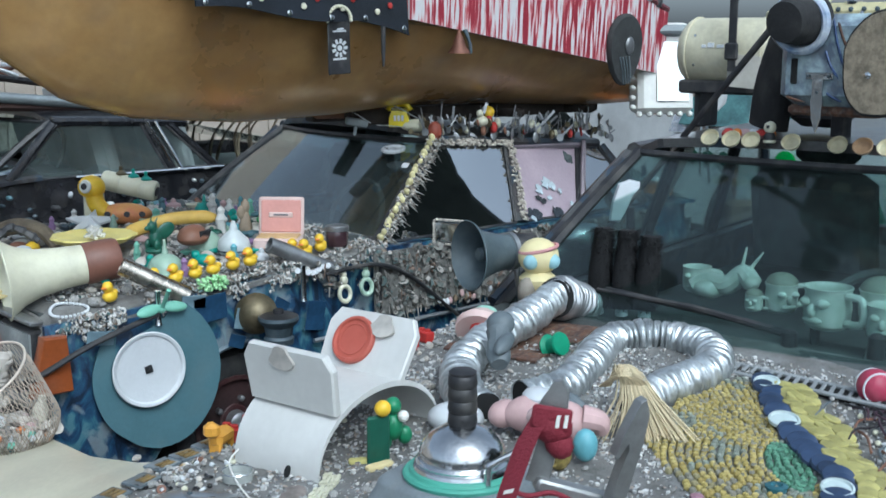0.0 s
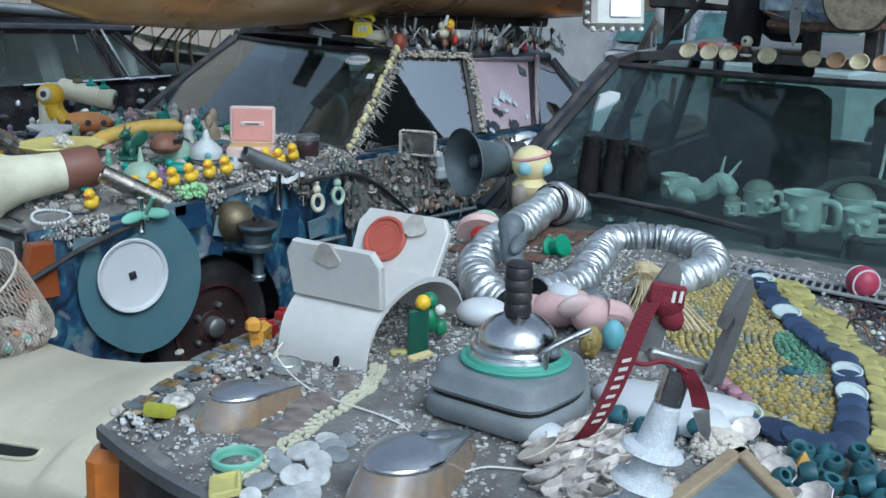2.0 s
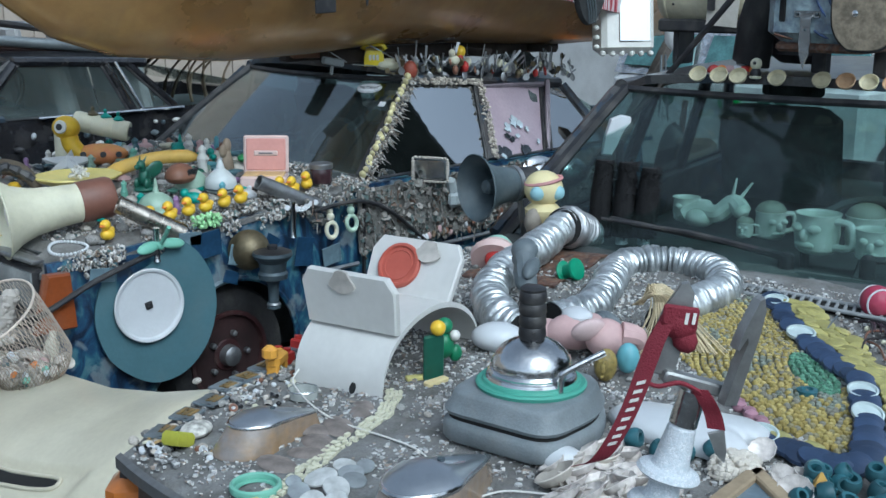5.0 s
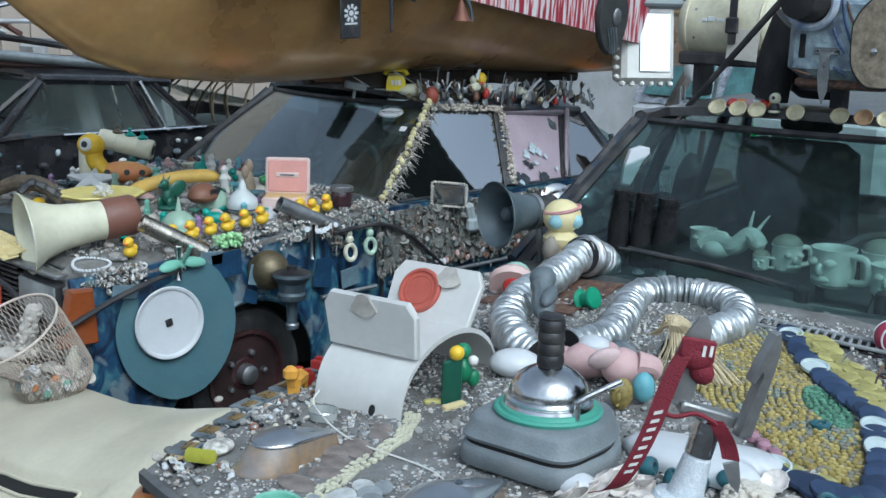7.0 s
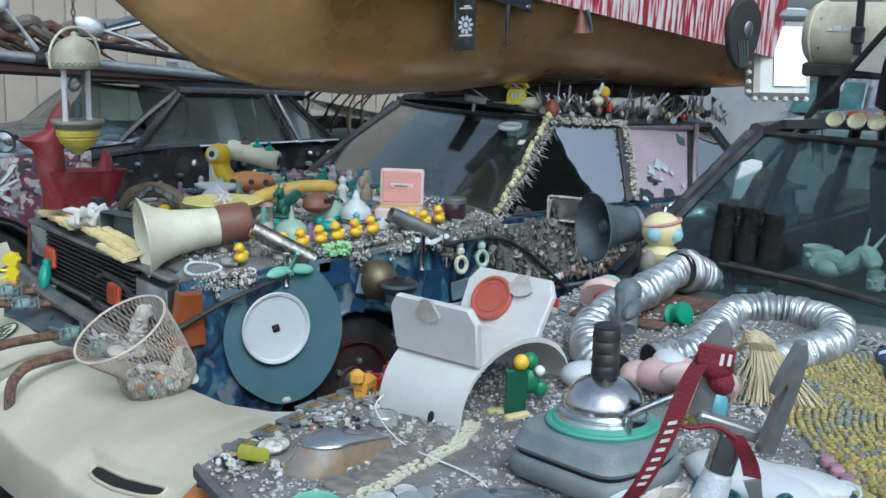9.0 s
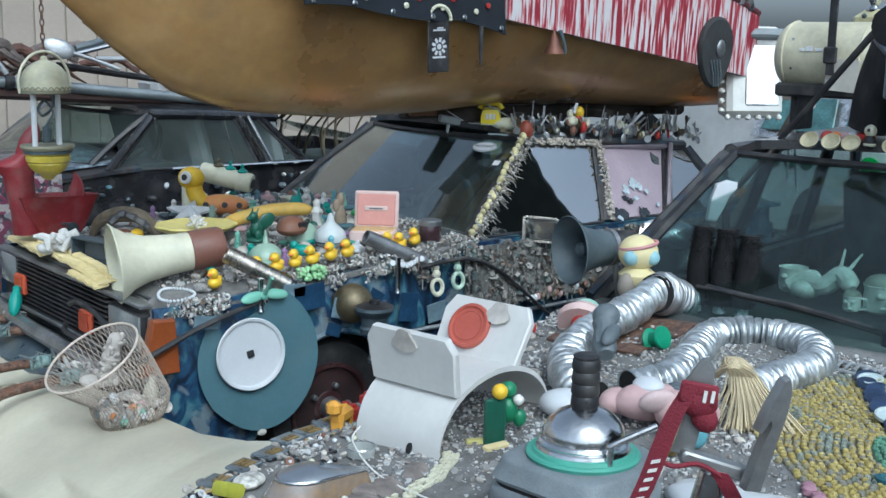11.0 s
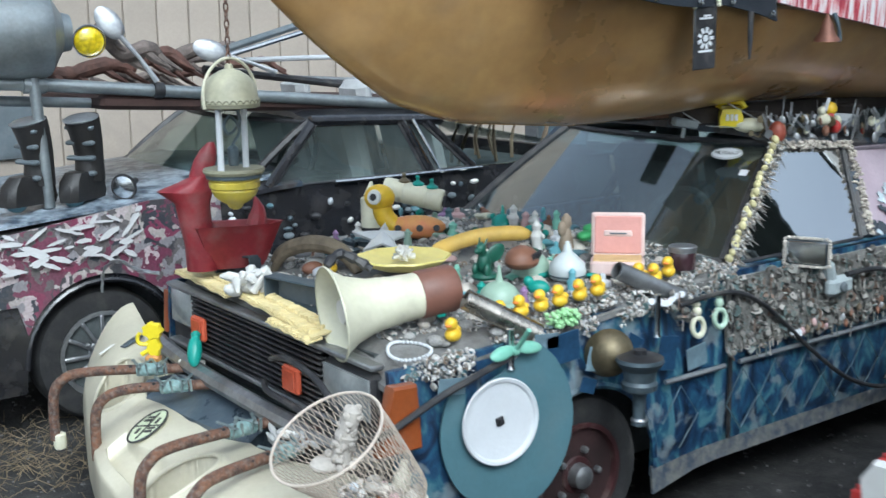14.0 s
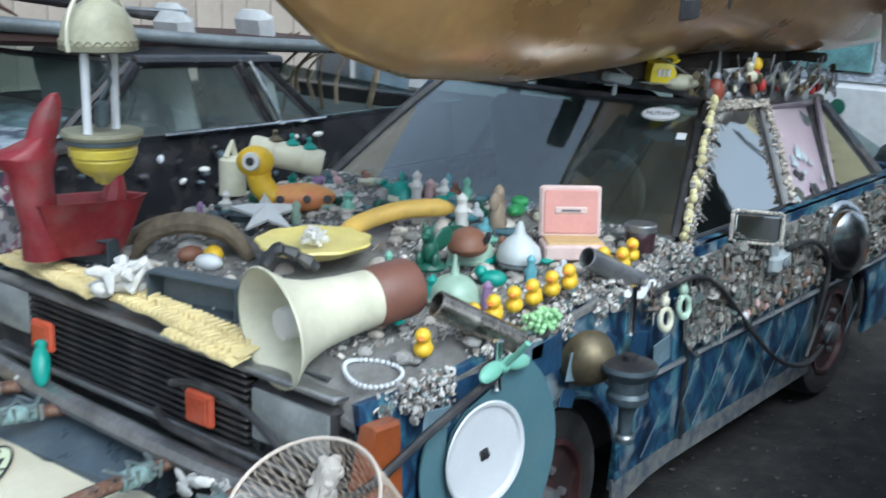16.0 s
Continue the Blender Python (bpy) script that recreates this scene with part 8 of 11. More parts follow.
part("chain", Geo().tube(spline([(0.02, -0.01, 0.1), (0.045, -0.02, 0.04), (0.05, -0.02, 0.0), (0.04, -0.02, 0.05), (0.03, -0.01, 0.1)], 6), 0.007, 6), gunmetal, be)
so = thing("shoe_sole", "dark rubber shoe hanging sole outward", "shoe", toward((1.50, -0.11, 1.70), (-0.1, -1, -0.1)) @ pose(0, 0, 0, 0, 0, 4))
out = [(0.08 * math.cos(a) * (1.12 + 0.2 * math.sin(a)), 0.175 * math.sin(a)) for a in [2 * math.pi * k / 26 for k in range(26)]]
part("upper", Geo().prism([(a * 1.25, b) for a, b in out], 0.04, at(0, 0, -0.03), 0.012), mat("charcoal_rubber", (0.04, 0.042, 0.042), 0.8, vary=0.35, bump=0.7), so)
part("badge", Geo().ball(0.03, 0.045, 0.01, at(0.015, 0.02, 0.014)), dull_metal, so)
for k in range(4):
    part("lace", Geo().tube([(-0.05 + 0.02 * k, -0.03, 0.016), (-0.03 + 0.018 * k, -0.10, 0.018), (-0.01 + 0.015 * k, -0.165, 0.008)], 0.004, 5), mid_grey, so)

# white lamp box at the board's end
wb = thing("lamp_box", "white plastic light box with a bright glass front", "lamp", at(1.90, -0.03, 1.60, -32, rx=-7))
part("case", Geo().box(0.30, 0.17, 0.46, at(0, 0, 0), 0.025), white_plastic, wb)
part("hood_piece", Geo().box(0.26, 0.06, 0.05, at(0.05, -0.09, 0.185, rx=-20), 0.01), grey_plastic, wb)
part("bezel", Geo().box(0.2, 0.03, 0.34, at(0.03, -0.07, -0.02), 0.01), white_plastic, wb)
part("glass_front", Geo().box(0.18, 0.012, 0.31, at(0.03, -0.086, -0.02), 0.004), mat("mirror", (0.85, 0.86, 0.86), 0.06, 1.0, vary=0.05, bump=0), wb, "sky-bright mirror glass")
for k in range(9):
    part("tooth", Geo().box(0.028, 0.04, 0.026, at(-0.175, -0.05, -0.2 + 0.05 * k, ry=10), 0.008), white_plastic, wb)
    if k < 6:
        part("tooth", Geo().box(0.026, 0.04, 0.03, at(-0.14 + 0.055 * k, -0.05, -0.235), 0.008), white_plastic, wb)
solid("plastic_bag", Geo().loft([[(r * math.cos(a) * (1 + 0.12 * math.sin(3 * a + z * 9)), 0.5 * r * math.sin(a), z) for a in [2 * math.pi * k / 14 for k in range(14)]] for r, z in ((0.02, -0.02), (0.07, 0.03), (0.085, 0.15), (0.075, 0.3), (0.05, 0.4), (0.02, 0.42))]), mat("milky_plastic_sheet", (0.62, 0.63, 0.63), 0.3, vary=0.2), "milky plastic sheet hung beside the light box", "plastic sheet", at(2.13, -0.22, 1.40, -30, s=0.8))
solid("grey_string", Geo().tube([(2.08, -0.17, 1.36), (2.04, -0.2, 1.05)], 0.006, 5).tube([(2.12, -0.17, 1.36), (2.13, -0.2, 1.0)], 0.006, 5), mid_grey, "two grey cords hanging from the light box", "cord")
solid("timber_strut", Geo().box(0.06, 0.05, 0.95, I4, 0.006), mat("grey_weathered_timber", (0.13, 0.115, 0.10), 0.85, vary=0.4, bump=0.6), "grey weathered timber strut under the canoe", "strut", at(2.05, -0.05, 1.08, 0, 0, 42))
for k, (x, z) in enumerate(((1.62, 2.02), (1.70, 2.0), (1.78, 1.97))):
    solid("rail_figure", Geo().lathe([(0.025, -0.06), (0.03, -0.03), (0.02, 0.0), (0.028, 0.02), (0.02, 0.045), (0.005, 0.055)], 12), (gunmetal, dull_metal, black)[k], "small dark metal figure on the board's top rail", "figurine", at(x, -0.08, z), "rail figurines")

# ---- roof edge: straps, keys, spoons, toys under the canoe ----
strap_me = []
for k in range(4):
    g = Geo()
    L, w = (0.16, 0.13, 0.19, 0.15)[k], 0.018
    g.box(w, 0.003, L, at(0, 0, L / 2))
    for j in range(int(L / 0.016)):
        g.lathe([(0.004, -0.0024), (0.004, 0.0024)], 6, at(0, 0, 0.01 + 0.016 * j, rx=90))
    strap_me.append(g.mesh("strap", dull_metal))
spoon_g = Geo().ball(0.022, 0.006, 0.032, at(0, 0, 0.0)).tube([(0, 0, 0.03), (0, 0.004, 0.08), (0, 0, 0.13)], [0.005, 0.004, 0.007], 6)
key_g = Geo().lathe([(0.01, -0.003), (0.02, -0.003), (0.02, 0.003), (0.01, 0.003)], 12, at(0, 0, 0.05, rx=90)).box(0.008, 0.004, 0.055, at(0, 0, 0.01)).box(0.014, 0.004, 0.01, at(0.006, 0, -0.012))
opener_g = Geo().lathe([(0.012, -0.003), (0.024, -0.003), (0.024, 0.003), (0.012, 0.003)], 12, at(0, 0, 0.0, rx=90)).box(0.014, 0.006, 0.1, at(0, 0, 0.07), 0.002)
meshes = [spoon_g.mesh("spoon", dull_metal), key_g.mesh("key", brass), opener_g.mesh("bottle_opener", dull_metal)]
rnd = random.Random(31)
for k in range(40):
    t = (k + rnd.uniform(-0.4, 0.4)) / 40
    x = lerp(0.62, 1.86, t) + rnd.uniform(-0.02, 0.02)
    y = lerp(0.25, 0.33, t) + rnd.uniform(-0.03, 0.04)
    z = lerp(1.335, 1.26, t)
    tagged(part("metal_strap", strap_me[k % 4], dull_metal, None, m=at(x, y, z + rnd.uniform(-0.02, 0.02), rnd.uniform(-50, 50), rnd.uniform(-14, 6), rnd.choice((-1, 1)) * rnd.uniform(10, 55), rnd.uniform(0.4, 0.75))), "perforated metal strap fixing trinkets to the roof edge", "strap", "metal straps")
for k in range(60):
    t = k / 59
    x = lerp(0.42, 1.95, t) + rnd.uniform(-0.02, 0.02)
    y = lerp(0.23, 0.31, t) + rnd.uniform(-0.04, 0.04)
    z = lerp(1.335, 1.245, t) + rnd.uniform(-0.03, 0.05)
    i = rnd.randrange(3)
    tagged(part(("spoon", "key", "bottle_opener")[i], meshes[i], dull_metal, None, m=at(x, y, z, rnd.uniform(-60, 60), rnd.uniform(-20, 20), rnd.uniform(-70, 70), rnd.uniform(0.5, 0.9))), ("small metal spoon hung along the roof edge", "old brass key hung along the roof edge", "steel bottle opener hung along the roof edge")[i], ("spoon", "key", "bottle opener")[i], "roof edge hangings")
lg = thing("log_slice", "short brown log lying under the canoe", "log", at(0.16, 0.62, 1.43, -14))
part("bark", Geo().lathe([(0.04, 0.0), (0.045, 0.01), (0.046, 0.28), (0.04, 0.3)], 16, pose(0, 0, 0, 0, 90, 0), False, False), mat("red_brown_bark", (0.16, 0.075, 0.045), 0.85, vary=0.4), lg)
part("cut_face", Geo().lathe([(0.042, 0.004), (0.02, 0.0), (0.003, 0.0)], 16, pose(0, 0, 0, 0, 90, 0)), mat("cut_wood", (0.26, 0.13, 0.075), 0.85, vary=0.3), lg)
solid("grey_brush", Geo().box(0.1, 0.05, 0.035, I4, 0.006).tube([(0, 0, -0.02), (0, 0, -0.06)], 0.008, 6), grey_plastic, "grey ribbed plastic block at the windshield top", "block", at(0.27, 0.455, 1.375, -25, ry=10))
for a, b in (((0.22, 0.5, 1.45), (0.34, 0.44, 1.37)), ((0.36, 0.42, 1.36), (0.62, 0.30, 1.335)), ((0.42, 0.4, 1.46), (0.62, 0.30, 1.34))):
    a, b = Vector(a), Vector(b)
    solid("strap_band", Geo().box(0.022, 0.004, (b - a).length, Matrix.Translation((a + b) / 2) @ (b - a).to_track_quat("Z", "Y").to_matrix().to_4x4()), dull_metal, "perforated steel band running to the roof corner", "strap", group="metal straps")
ph = thing("toy_telephone", "bright yellow toy telephone on the roof edge", "toy", at(0.49, 0.41, 1.355, -45, rx=10, s=0.85))
part("base", Geo().loft([[(x * k, y * k2, z) for x, y in ((-0.055, -0.05), (0.055, -0.05), (0.055, 0.05), (-0.055, 0.05))] for k, k2, z in ((1, 1, 0), (0.98, 0.98, 0.05), (0.75, 0.7, 0.085))]), bright_yellow, ph)
part("handset", Geo().tube(spline([(-0.06, 0, 0.085), (-0.04, 0, 0.11), (0.04, 0, 0.11), (0.06, 0, 0.085)], 5), [0.02] + [0.013] * 14 + [0.02], 8), bright_yellow, ph)
for k in range(3):
    part("button", Geo().box(0.014, 0.006, 0.03, at(-0.02 + 0.02 * k, -0.052, 0.05)), white_plastic, ph)
solid("soap_bar", Geo().ball(0.07, 0.04, 0.03, I4, 16, 8), cream_plastic, "pale cream soap-like bar beside the telephone", "toy", at(0.53, 0.345, 1.355, -40))
solid("red_egg", Geo().ball(0.034, 0.034, 0.045, I4, 14, 10), mat("brick_red_knob", (0.26, 0.06, 0.035), 0.5), "brick red wooden egg at the pillar top", "egg", at(0.535, 0.215, 1.335))
yb = thing("small_duck", "small cream duck with a yellow ball and red shoe", "toy", at(0.86, 0.235, 1.345))
part("body", Geo().ball(0.035, 0.025, 0.025, at(0, 0, 0.02)).ball(0.018, 0.016, 0.02, at(-0.015, 0, 0.055)), cream_plastic, yb)
part("ball", Geo().ball(0.028, 0.028, 0.03, at(0.055, 0.01, 0.06)), yellow, yb)
part("shoe", Geo().ball(0.016, 0.016, 0.03, at(0.045, 0, 0.02)), red, yb)
rnd = random.Random(77)
tone = [china, red, mint, brass, black, grey_plastic, cream_plastic, brown]
for k in range(34):
    t = k / 33
    x, y, z = lerp(0.66, 1.92, t), lerp(0.23, 0.31, t) + rnd.uniform(-0.03, 0.03), lerp(1.335, 1.25, t) + rnd.uniform(-0.015, 0.05)
    mt = tone[rnd.randrange(8)]
    s = rnd.uniform(0.6, 1.2)
    g = Geo().ball(0.02 * s, 0.016 * s, 0.024 * s, at(0, 0, 0)) if k % 2 else Geo().lathe([(0.02 * s, -0.004), (0.022 * s, 0), (0.02 * s, 0.004), (0.003, 0.005)], 12, pose(0, 0, 0, 80, 0, 20))
    solid("roof_trinket", g, mt, "small mixed trinket glued along the roof edge", "trinket", at(x, y, z, rnd.uniform(0, 90)), "roof trinkets")

# egg beads up the pillar, shell edging round the door window
A0, A1 = Vector((0.085, 0.07, 0.90)), Vector((0.555, 0.235, 1.325))
egg_me = Geo().ball(0.019, 0.019, 0.023, I4, 12, 8)
egg_mat = mat("ivory_yellow_egg", (0.66, 0.60, 0.32), 0.45, vary=0.2, random_tint=0.3)
em = egg_me.mesh("pillar_egg", egg_mat)
rnd = random.Random(3)
for k in range(22):
    p = A0.lerp(A1, (k + 0.5 + rnd.uniform(-0.25, 0.25)) / 22) + Vector((-0.02 + rnd.uniform(-0.008, 0.008), -0.022, 0.01))
    tagged(part("pillar_egg", em, egg_mat, None, m=at(p.x + rnd.uniform(-0.006, 0.006), p.y + rnd.uniform(-0.006, 0.006), p.z, rnd.uniform(0, 90), rnd.uniform(-30, 30), rnd.uniform(-30, 30), rnd.uniform(0.6, 0.85))), "ivory yellow plastic egg glued up the windshield pillar", "egg", "pillar eggs")
g = Geo()
for k in range(340):
    t = rnd.random()
    p = A0.lerp(A1, t) + Vector((rnd.uniform(-0.045, 0.035), -0.014 - 0.02 * rnd.random(), rnd.uniform(-0.02, 0.01)))
    if k % 3 == 0:
        d = Vector((rnd.uniform(0.01, 0.05), -0.01, rnd.uniform(-0.05, -0.01)))
        g.tube([p, p + d], [0.004, 0.001], 4)
    else:
        g.ball(rnd.uniform(0.006, 0.013), rnd.uniform(0.005, 0.01), rnd.uniform(0.004, 0.01), at(*p, rnd.uniform(0, 180), rnd.uniform(0, 180)), 6, 4)
pillar_crust = palette("grey_shell_crust", [(0.36, 0.33, 0.29), (0.22, 0.21, 0.19), (0.5, 0.47, 0.42), (0.14, 0.13, 0.12), (0.30, 0.24, 0.18), (0.42, 0.42, 0.40)], kind="island", rough=0.7)
part("pillar_crust", g, pillar_crust, art_car, kind="stuff", m=at(0, -0.86, 0))
g = Geo()
WT = [((0.59, 0.225, 1.285), (1.09, 0.275, 1.245)), ((0.99, 0.085, 0.89), (1.09, 0.275, 1.245))]
for a, b in WT:
    for k in range(120):
        p = Vector(a).lerp(Vector(b), rnd.random()) + Vector((rnd.uniform(-0.022, 0.022), -0.016, rnd.uniform(-0.014, 0.014)))
        g.ball(rnd.uniform(0.008, 0.015), 0.006, rnd.uniform(0.006, 0.012), at(*p, rnd.uniform(0, 180), rnd.uniform(0, 180)), 6, 4)
part("window_crust", g, palette("ivory_shell_edging", [(0.5, 0.45, 0.38), (0.40, 0.36, 0.31), (0.58, 0.53, 0.45), (0.33, 0.29, 0.25)], kind="island", rough=0.7), art_car, kind="stuff", m=at(0, -0.86, 0))
# flaked holes in the pink film
rnd = random.Random(14)
dark_bare, pale_bare = mat("dark_bare_glass", (0.02, 0.025, 0.03), 0.12, coat=0.6), mat("pale_bare_glass", (0.55, 0.63, 0.67), 0.2)
for t, v, r, dark in ((0.30, 0.40, 0.035, 0), (0.42, 0.47, 0.04, 0), (0.52, 0.43, 0.03, 0), (0.26, 0.28, 0.025, 1), (0.36, 0.22, 0.02, 1), (0.46, 0.27, 0.02, 0), (0.66, 0.34, 0.016, 0), (0.88, 0.14, 0.014, 0), (0.10, 0.09, 0.04, 1), (0.20, 0.05, 0.04, 1), (0.58, 0.05, 0.035, 1), (0.64, 0.07, 0.03, 1), (0.16, 0.02, 0.03, 0)):
    x = lerp(lerp(1.03, 1.40, t), lerp(1.14, 1.65, t), v)
    y, z = lerp(0.095, 0.30, v), lerp(0.885, 1.205, v)
    o = [(rnd.uniform(0.4, 1.25) * r * math.cos(q), rnd.uniform(0.35, 1.3) * r * 0.9 * math.sin(q)) for q in [2 * math.pi * j / 13 for j in range(13)]]
    part("bare_patch", Geo().prism(o, 0.003), dark_bare if dark else pale_bare, art_car, m=at(0, -0.86, 0) @ toward((x, y - 0.008, z), (0.06, -0.84, 0.53)))
frame_mauve = mat("mauve_grey_frame_paint", (0.26, 0.22, 0.25), 0.45, vary=0.25, dirt=0.2)
for (x0, x1) in ((1.015, 1.13), (1.435, 1.685)):
    part("door_frame", Geo().tube([(x0, 0.085, 0.885), (lerp(x0, x1, 0.5), 0.19, 1.05), (x1, 0.295, 1.215)], 0.014, 6), frame_mauve, art_car, m=at(0, -0.86, 0))
part("door_frame", Geo().tube([(1.12, 0.285, 1.225), (1.4, 0.302, 1.215), (1.685, 0.318, 1.195)], 0.016, 6), frame_mauve, art_car, m=at(0, -0.86, 0))
# oval sticker and tax disc on the windshield
ox, oz = Vector((0.22, -0.97, 0.03)).normalized(), Vector((-0.62, -0.12, 0.78)).normalized()
oz = (oz - ox * oz.dot(ox)).normalized()
ovm = Matrix.Translation((0.396, 0.345, 1.252)) @ Matrix((ox, oz.cross(ox), oz)).transposed().to_4x4()
ov = thing("oval_sticker", "white oval sticker with black lettering on the windshield", "sticker", ovm)
part("paper", Geo().prism(circle(0.068, 30, 0.033), 0.002, at(0, 0, 0)), china, ov)
part("border", Geo().tube([(0.064 * math.cos(a), 0.029 * math.sin(a), 0.003) for a in [2 * math.pi * k / 30 for k in range(31)]], 0.0012, 4), black, ov)
txt = bpy.data.curves.new("word", "FONT")
txt.body, txt.size, txt.align_x, txt.align_y, txt.extrude = "MUTANT", 0.026, "CENTER", "CENTER", 0.0006
txt.materials.append(black)
word = new("word", txt)
word.parent, word.matrix_basis = ov, at(0, 0, 0.003)
solid("square_sticker", Geo().box(0.034, 0.03, 0.002), china, "small white square sticker on the windshield", "sticker", toward((0.39, 0.255, 1.185), (-0.62, -0.14, 0.78)))

# ---- the siding wall behind ----
siding = mat("beige_siding", (0.42, 0.36, 0.30), 0.75, vary=0.12, scale=2.5, random_tint=0.08, dirt=0.12)
wall = tagged(part("wall_north", Geo().box(14.0, 0.12, 3.6, at(-3.3, 5.5, 1.79)), siding), "beige painted building wall with vertical boards", "wall", kind="structure")
board = Geo().box(0.238, 0.02, 3.55, I4, 0.004).mesh("plank", siding)
for k in range(56):
    part("plank", board, siding, wall, m=at(-10.2 + 0.25 * k, 5.43, 1.8))
solid("wall_window", Geo().box(0.5, 0.04, 0.4, I4, 0.01).box(0.44, 0.05, 0.34, I4), mid_grey, "dark small window in the siding wall", "window", at(-0.95, 5.41, 1.1))
# an unseen dark slope, added and shaped for its reflection in the door glass
def slope(u, v):
    a = radians(lerp(-18, -75, u))
    e = poly([(0.0, 5), (0.15, 9), (0.22, 12.5), (0.28, 17), (0.32, 24), (0.37, 32), (0.45, 36), (0.6, 33), (1.0, 24)], u) + 1.6 * noise.noise((u * 22, 0, 3)) + 0.8 * noise.noise((u * 70, 0, 9))
    d = 24 + 3 * (1 - v)
    return (0.8 + d * math.cos(a), 0.1 + d * math.sin(a), lerp(-0.1, 1.1 + 24 * math.tan(radians(e)), v))


tagged(part("backdrop", Geo().sheet(slope, 150, 6, 0.4, dirn=(1, 0, 0)), mat("unseen_dark_slope", (0.030, 0.036, 0.028), 0.95, vary=0.6, scale=0.6, fine=3, bump=0.3)), "unseen dark slope added for the door glass reflection", "backdrop", kind="structure")
# a lighter wall further along
tagged(part("wall_east", Geo().box(0.3, 14, 1.9, at(9.0, 3.0, 0.93)), mat("white_render", (0.62, 0.62, 0.60), 0.8, vary=0.2, scale=1.5, dirt=0.2)), "pale rendered wall beyond the yard", "wall", kind="structure")

# ---- the dark wagon's dressing ----
fender_mat = palette("splashed_fender", [(0.05, 0.05, 0.055), (0.16, 0.035, 0.07), (0.11, 0.10, 0.10), (0.34, 0.31, 0.29), (0.14, 0.04, 0.07), (0.035, 0.04, 0.05), (0.40, 0.34, 0.34), (0.13, 0.045, 0.07), (0.22, 0.21, 0.22)], 15, 0.4, 0.5, kind="mosaic", warp=3.0, coat=0.3)
g = Geo()
g.sheet(lambda u, v: (lambda x: (x, 2.325 + 0.02 * v, lerp((0.32 + math.sqrt(max(0.0, 0.375 ** 2 - (x + 1.45) ** 2))) if abs(x + 1.45) < 0.375 else 0.6, poly([(-2.3, 0.85), (-1.2, 1.0), (-0.6, 1.0)], x), v)))(lerp(-2.25, -0.85, u)), 40, 8, 0.012, dirn=(0, 1, 0))
part("fender_skin", g, fender_mat, dark_wagon, "splashed maroon, grey and white fender", m=at(0.45, -3.2, 0))
shard_mat = mat("white_mirror_shard", (0.72, 0.72, 0.72), 0.25, 0.3, vary=0.15)
rnd = random.Random(17)
for k in range(60):
    x, v = rnd.uniform(-2.25, -1.25), rnd.uniform(0.15, 1.0)
    z = lerp(0.72, poly([(-2.3, 0.87), (-1.2, 1.0)], x), v)
    if abs(x + 1.45) < 0.39 and z < 0.36 + math.sqrt(max(0, 0.4 ** 2 - (x + 1.45) ** 2)):
        continue
    L, w = rnd.uniform(0.02, 0.065), rnd.uniform(0.006, 0.016)
    o = [(-L, -w * 0.3), (-L * 0.3, -w), (L * 0.8, -w * 0.7), (L, w * 0.2), (L * 0.2, w), (-L * 0.6, w * 0.6)]
    solid("mirror_shard", Geo().prism(o, 0.006), shard_mat, "white mirror shard glued to the dark wagon", "shard", toward((x, 2.312 + 0.02 * v, z), (0, -1, 0.1)) @ pose(0, 0, 0, 0, 0, rnd.uniform(-70, 20) + 40 * v), "mirror shards")
for a, b in (((0.415, 2.375, 0.99), (0.295, 2.445, 1.27)), ((0.47, 2.375, 0.99), (0.345, 2.445, 1.27)), ((-0.2, 2.36, 0.990), (0.75, 2.36, 0.985))):
    part("chrome_strip", Geo().tube([Vector(a), Vector(a).lerp(Vector(b), 0.5) + Vector((0, -0.006, 0)), Vector(b)], 0.010, 7), chrome_trim, dark_wagon, "bright chrome window strip", m=at(0.45, -3.2, 0))
# hood stripes of paint, horn lamp, boots, rack, lamp
bh = mat("blue_worn_hood_paint", (0.34, 0.40, 0.46), 0.4, vary=0.6, scale=13, dirt=0.3, color2=(0.05, 0.07, 0.10), spread=0.35, coat=0.3)
part("hood_skin", Geo().sheet(lambda u, v: (lerp(-2.25, -0.5, u), lerp(2.42, 3.95, v), 0.905 + 0.14 * u + 0.05 * math.sin(math.pi * v)), 10, 8, 0.012), bh, dark_wagon, "worn blue streaked hood paint", m=at(0.45, -3.2, 0))
hl = thing("horn_lamp", "black trumpet-shaped lamp on the dark wagon's fender", "lamp", toward((-1.26, 2.5, 1.05), (-0.7, -0.7, -0.1)))
part("trumpet", Geo().lathe([(0.062, 0.0), (0.064, -0.006), (0.045, -0.03), (0.025, -0.08), (0.015, -0.14)], 20), black, hl)
part("mirror_glass", Geo().lathe([(0.058, -0.002), (0.03, 0.008), (0.003, 0.012)], 20), silver, hl)
part("stalk", Geo().tube([(0, 0, -0.1), (0, -0.06, -0.06)], 0.012, 7), black, hl)
boot_leather = mat("black_boot_leather", (0.02, 0.018, 0.017), 0.5, vary=0.4, bump=0.5, dirt=0.04)
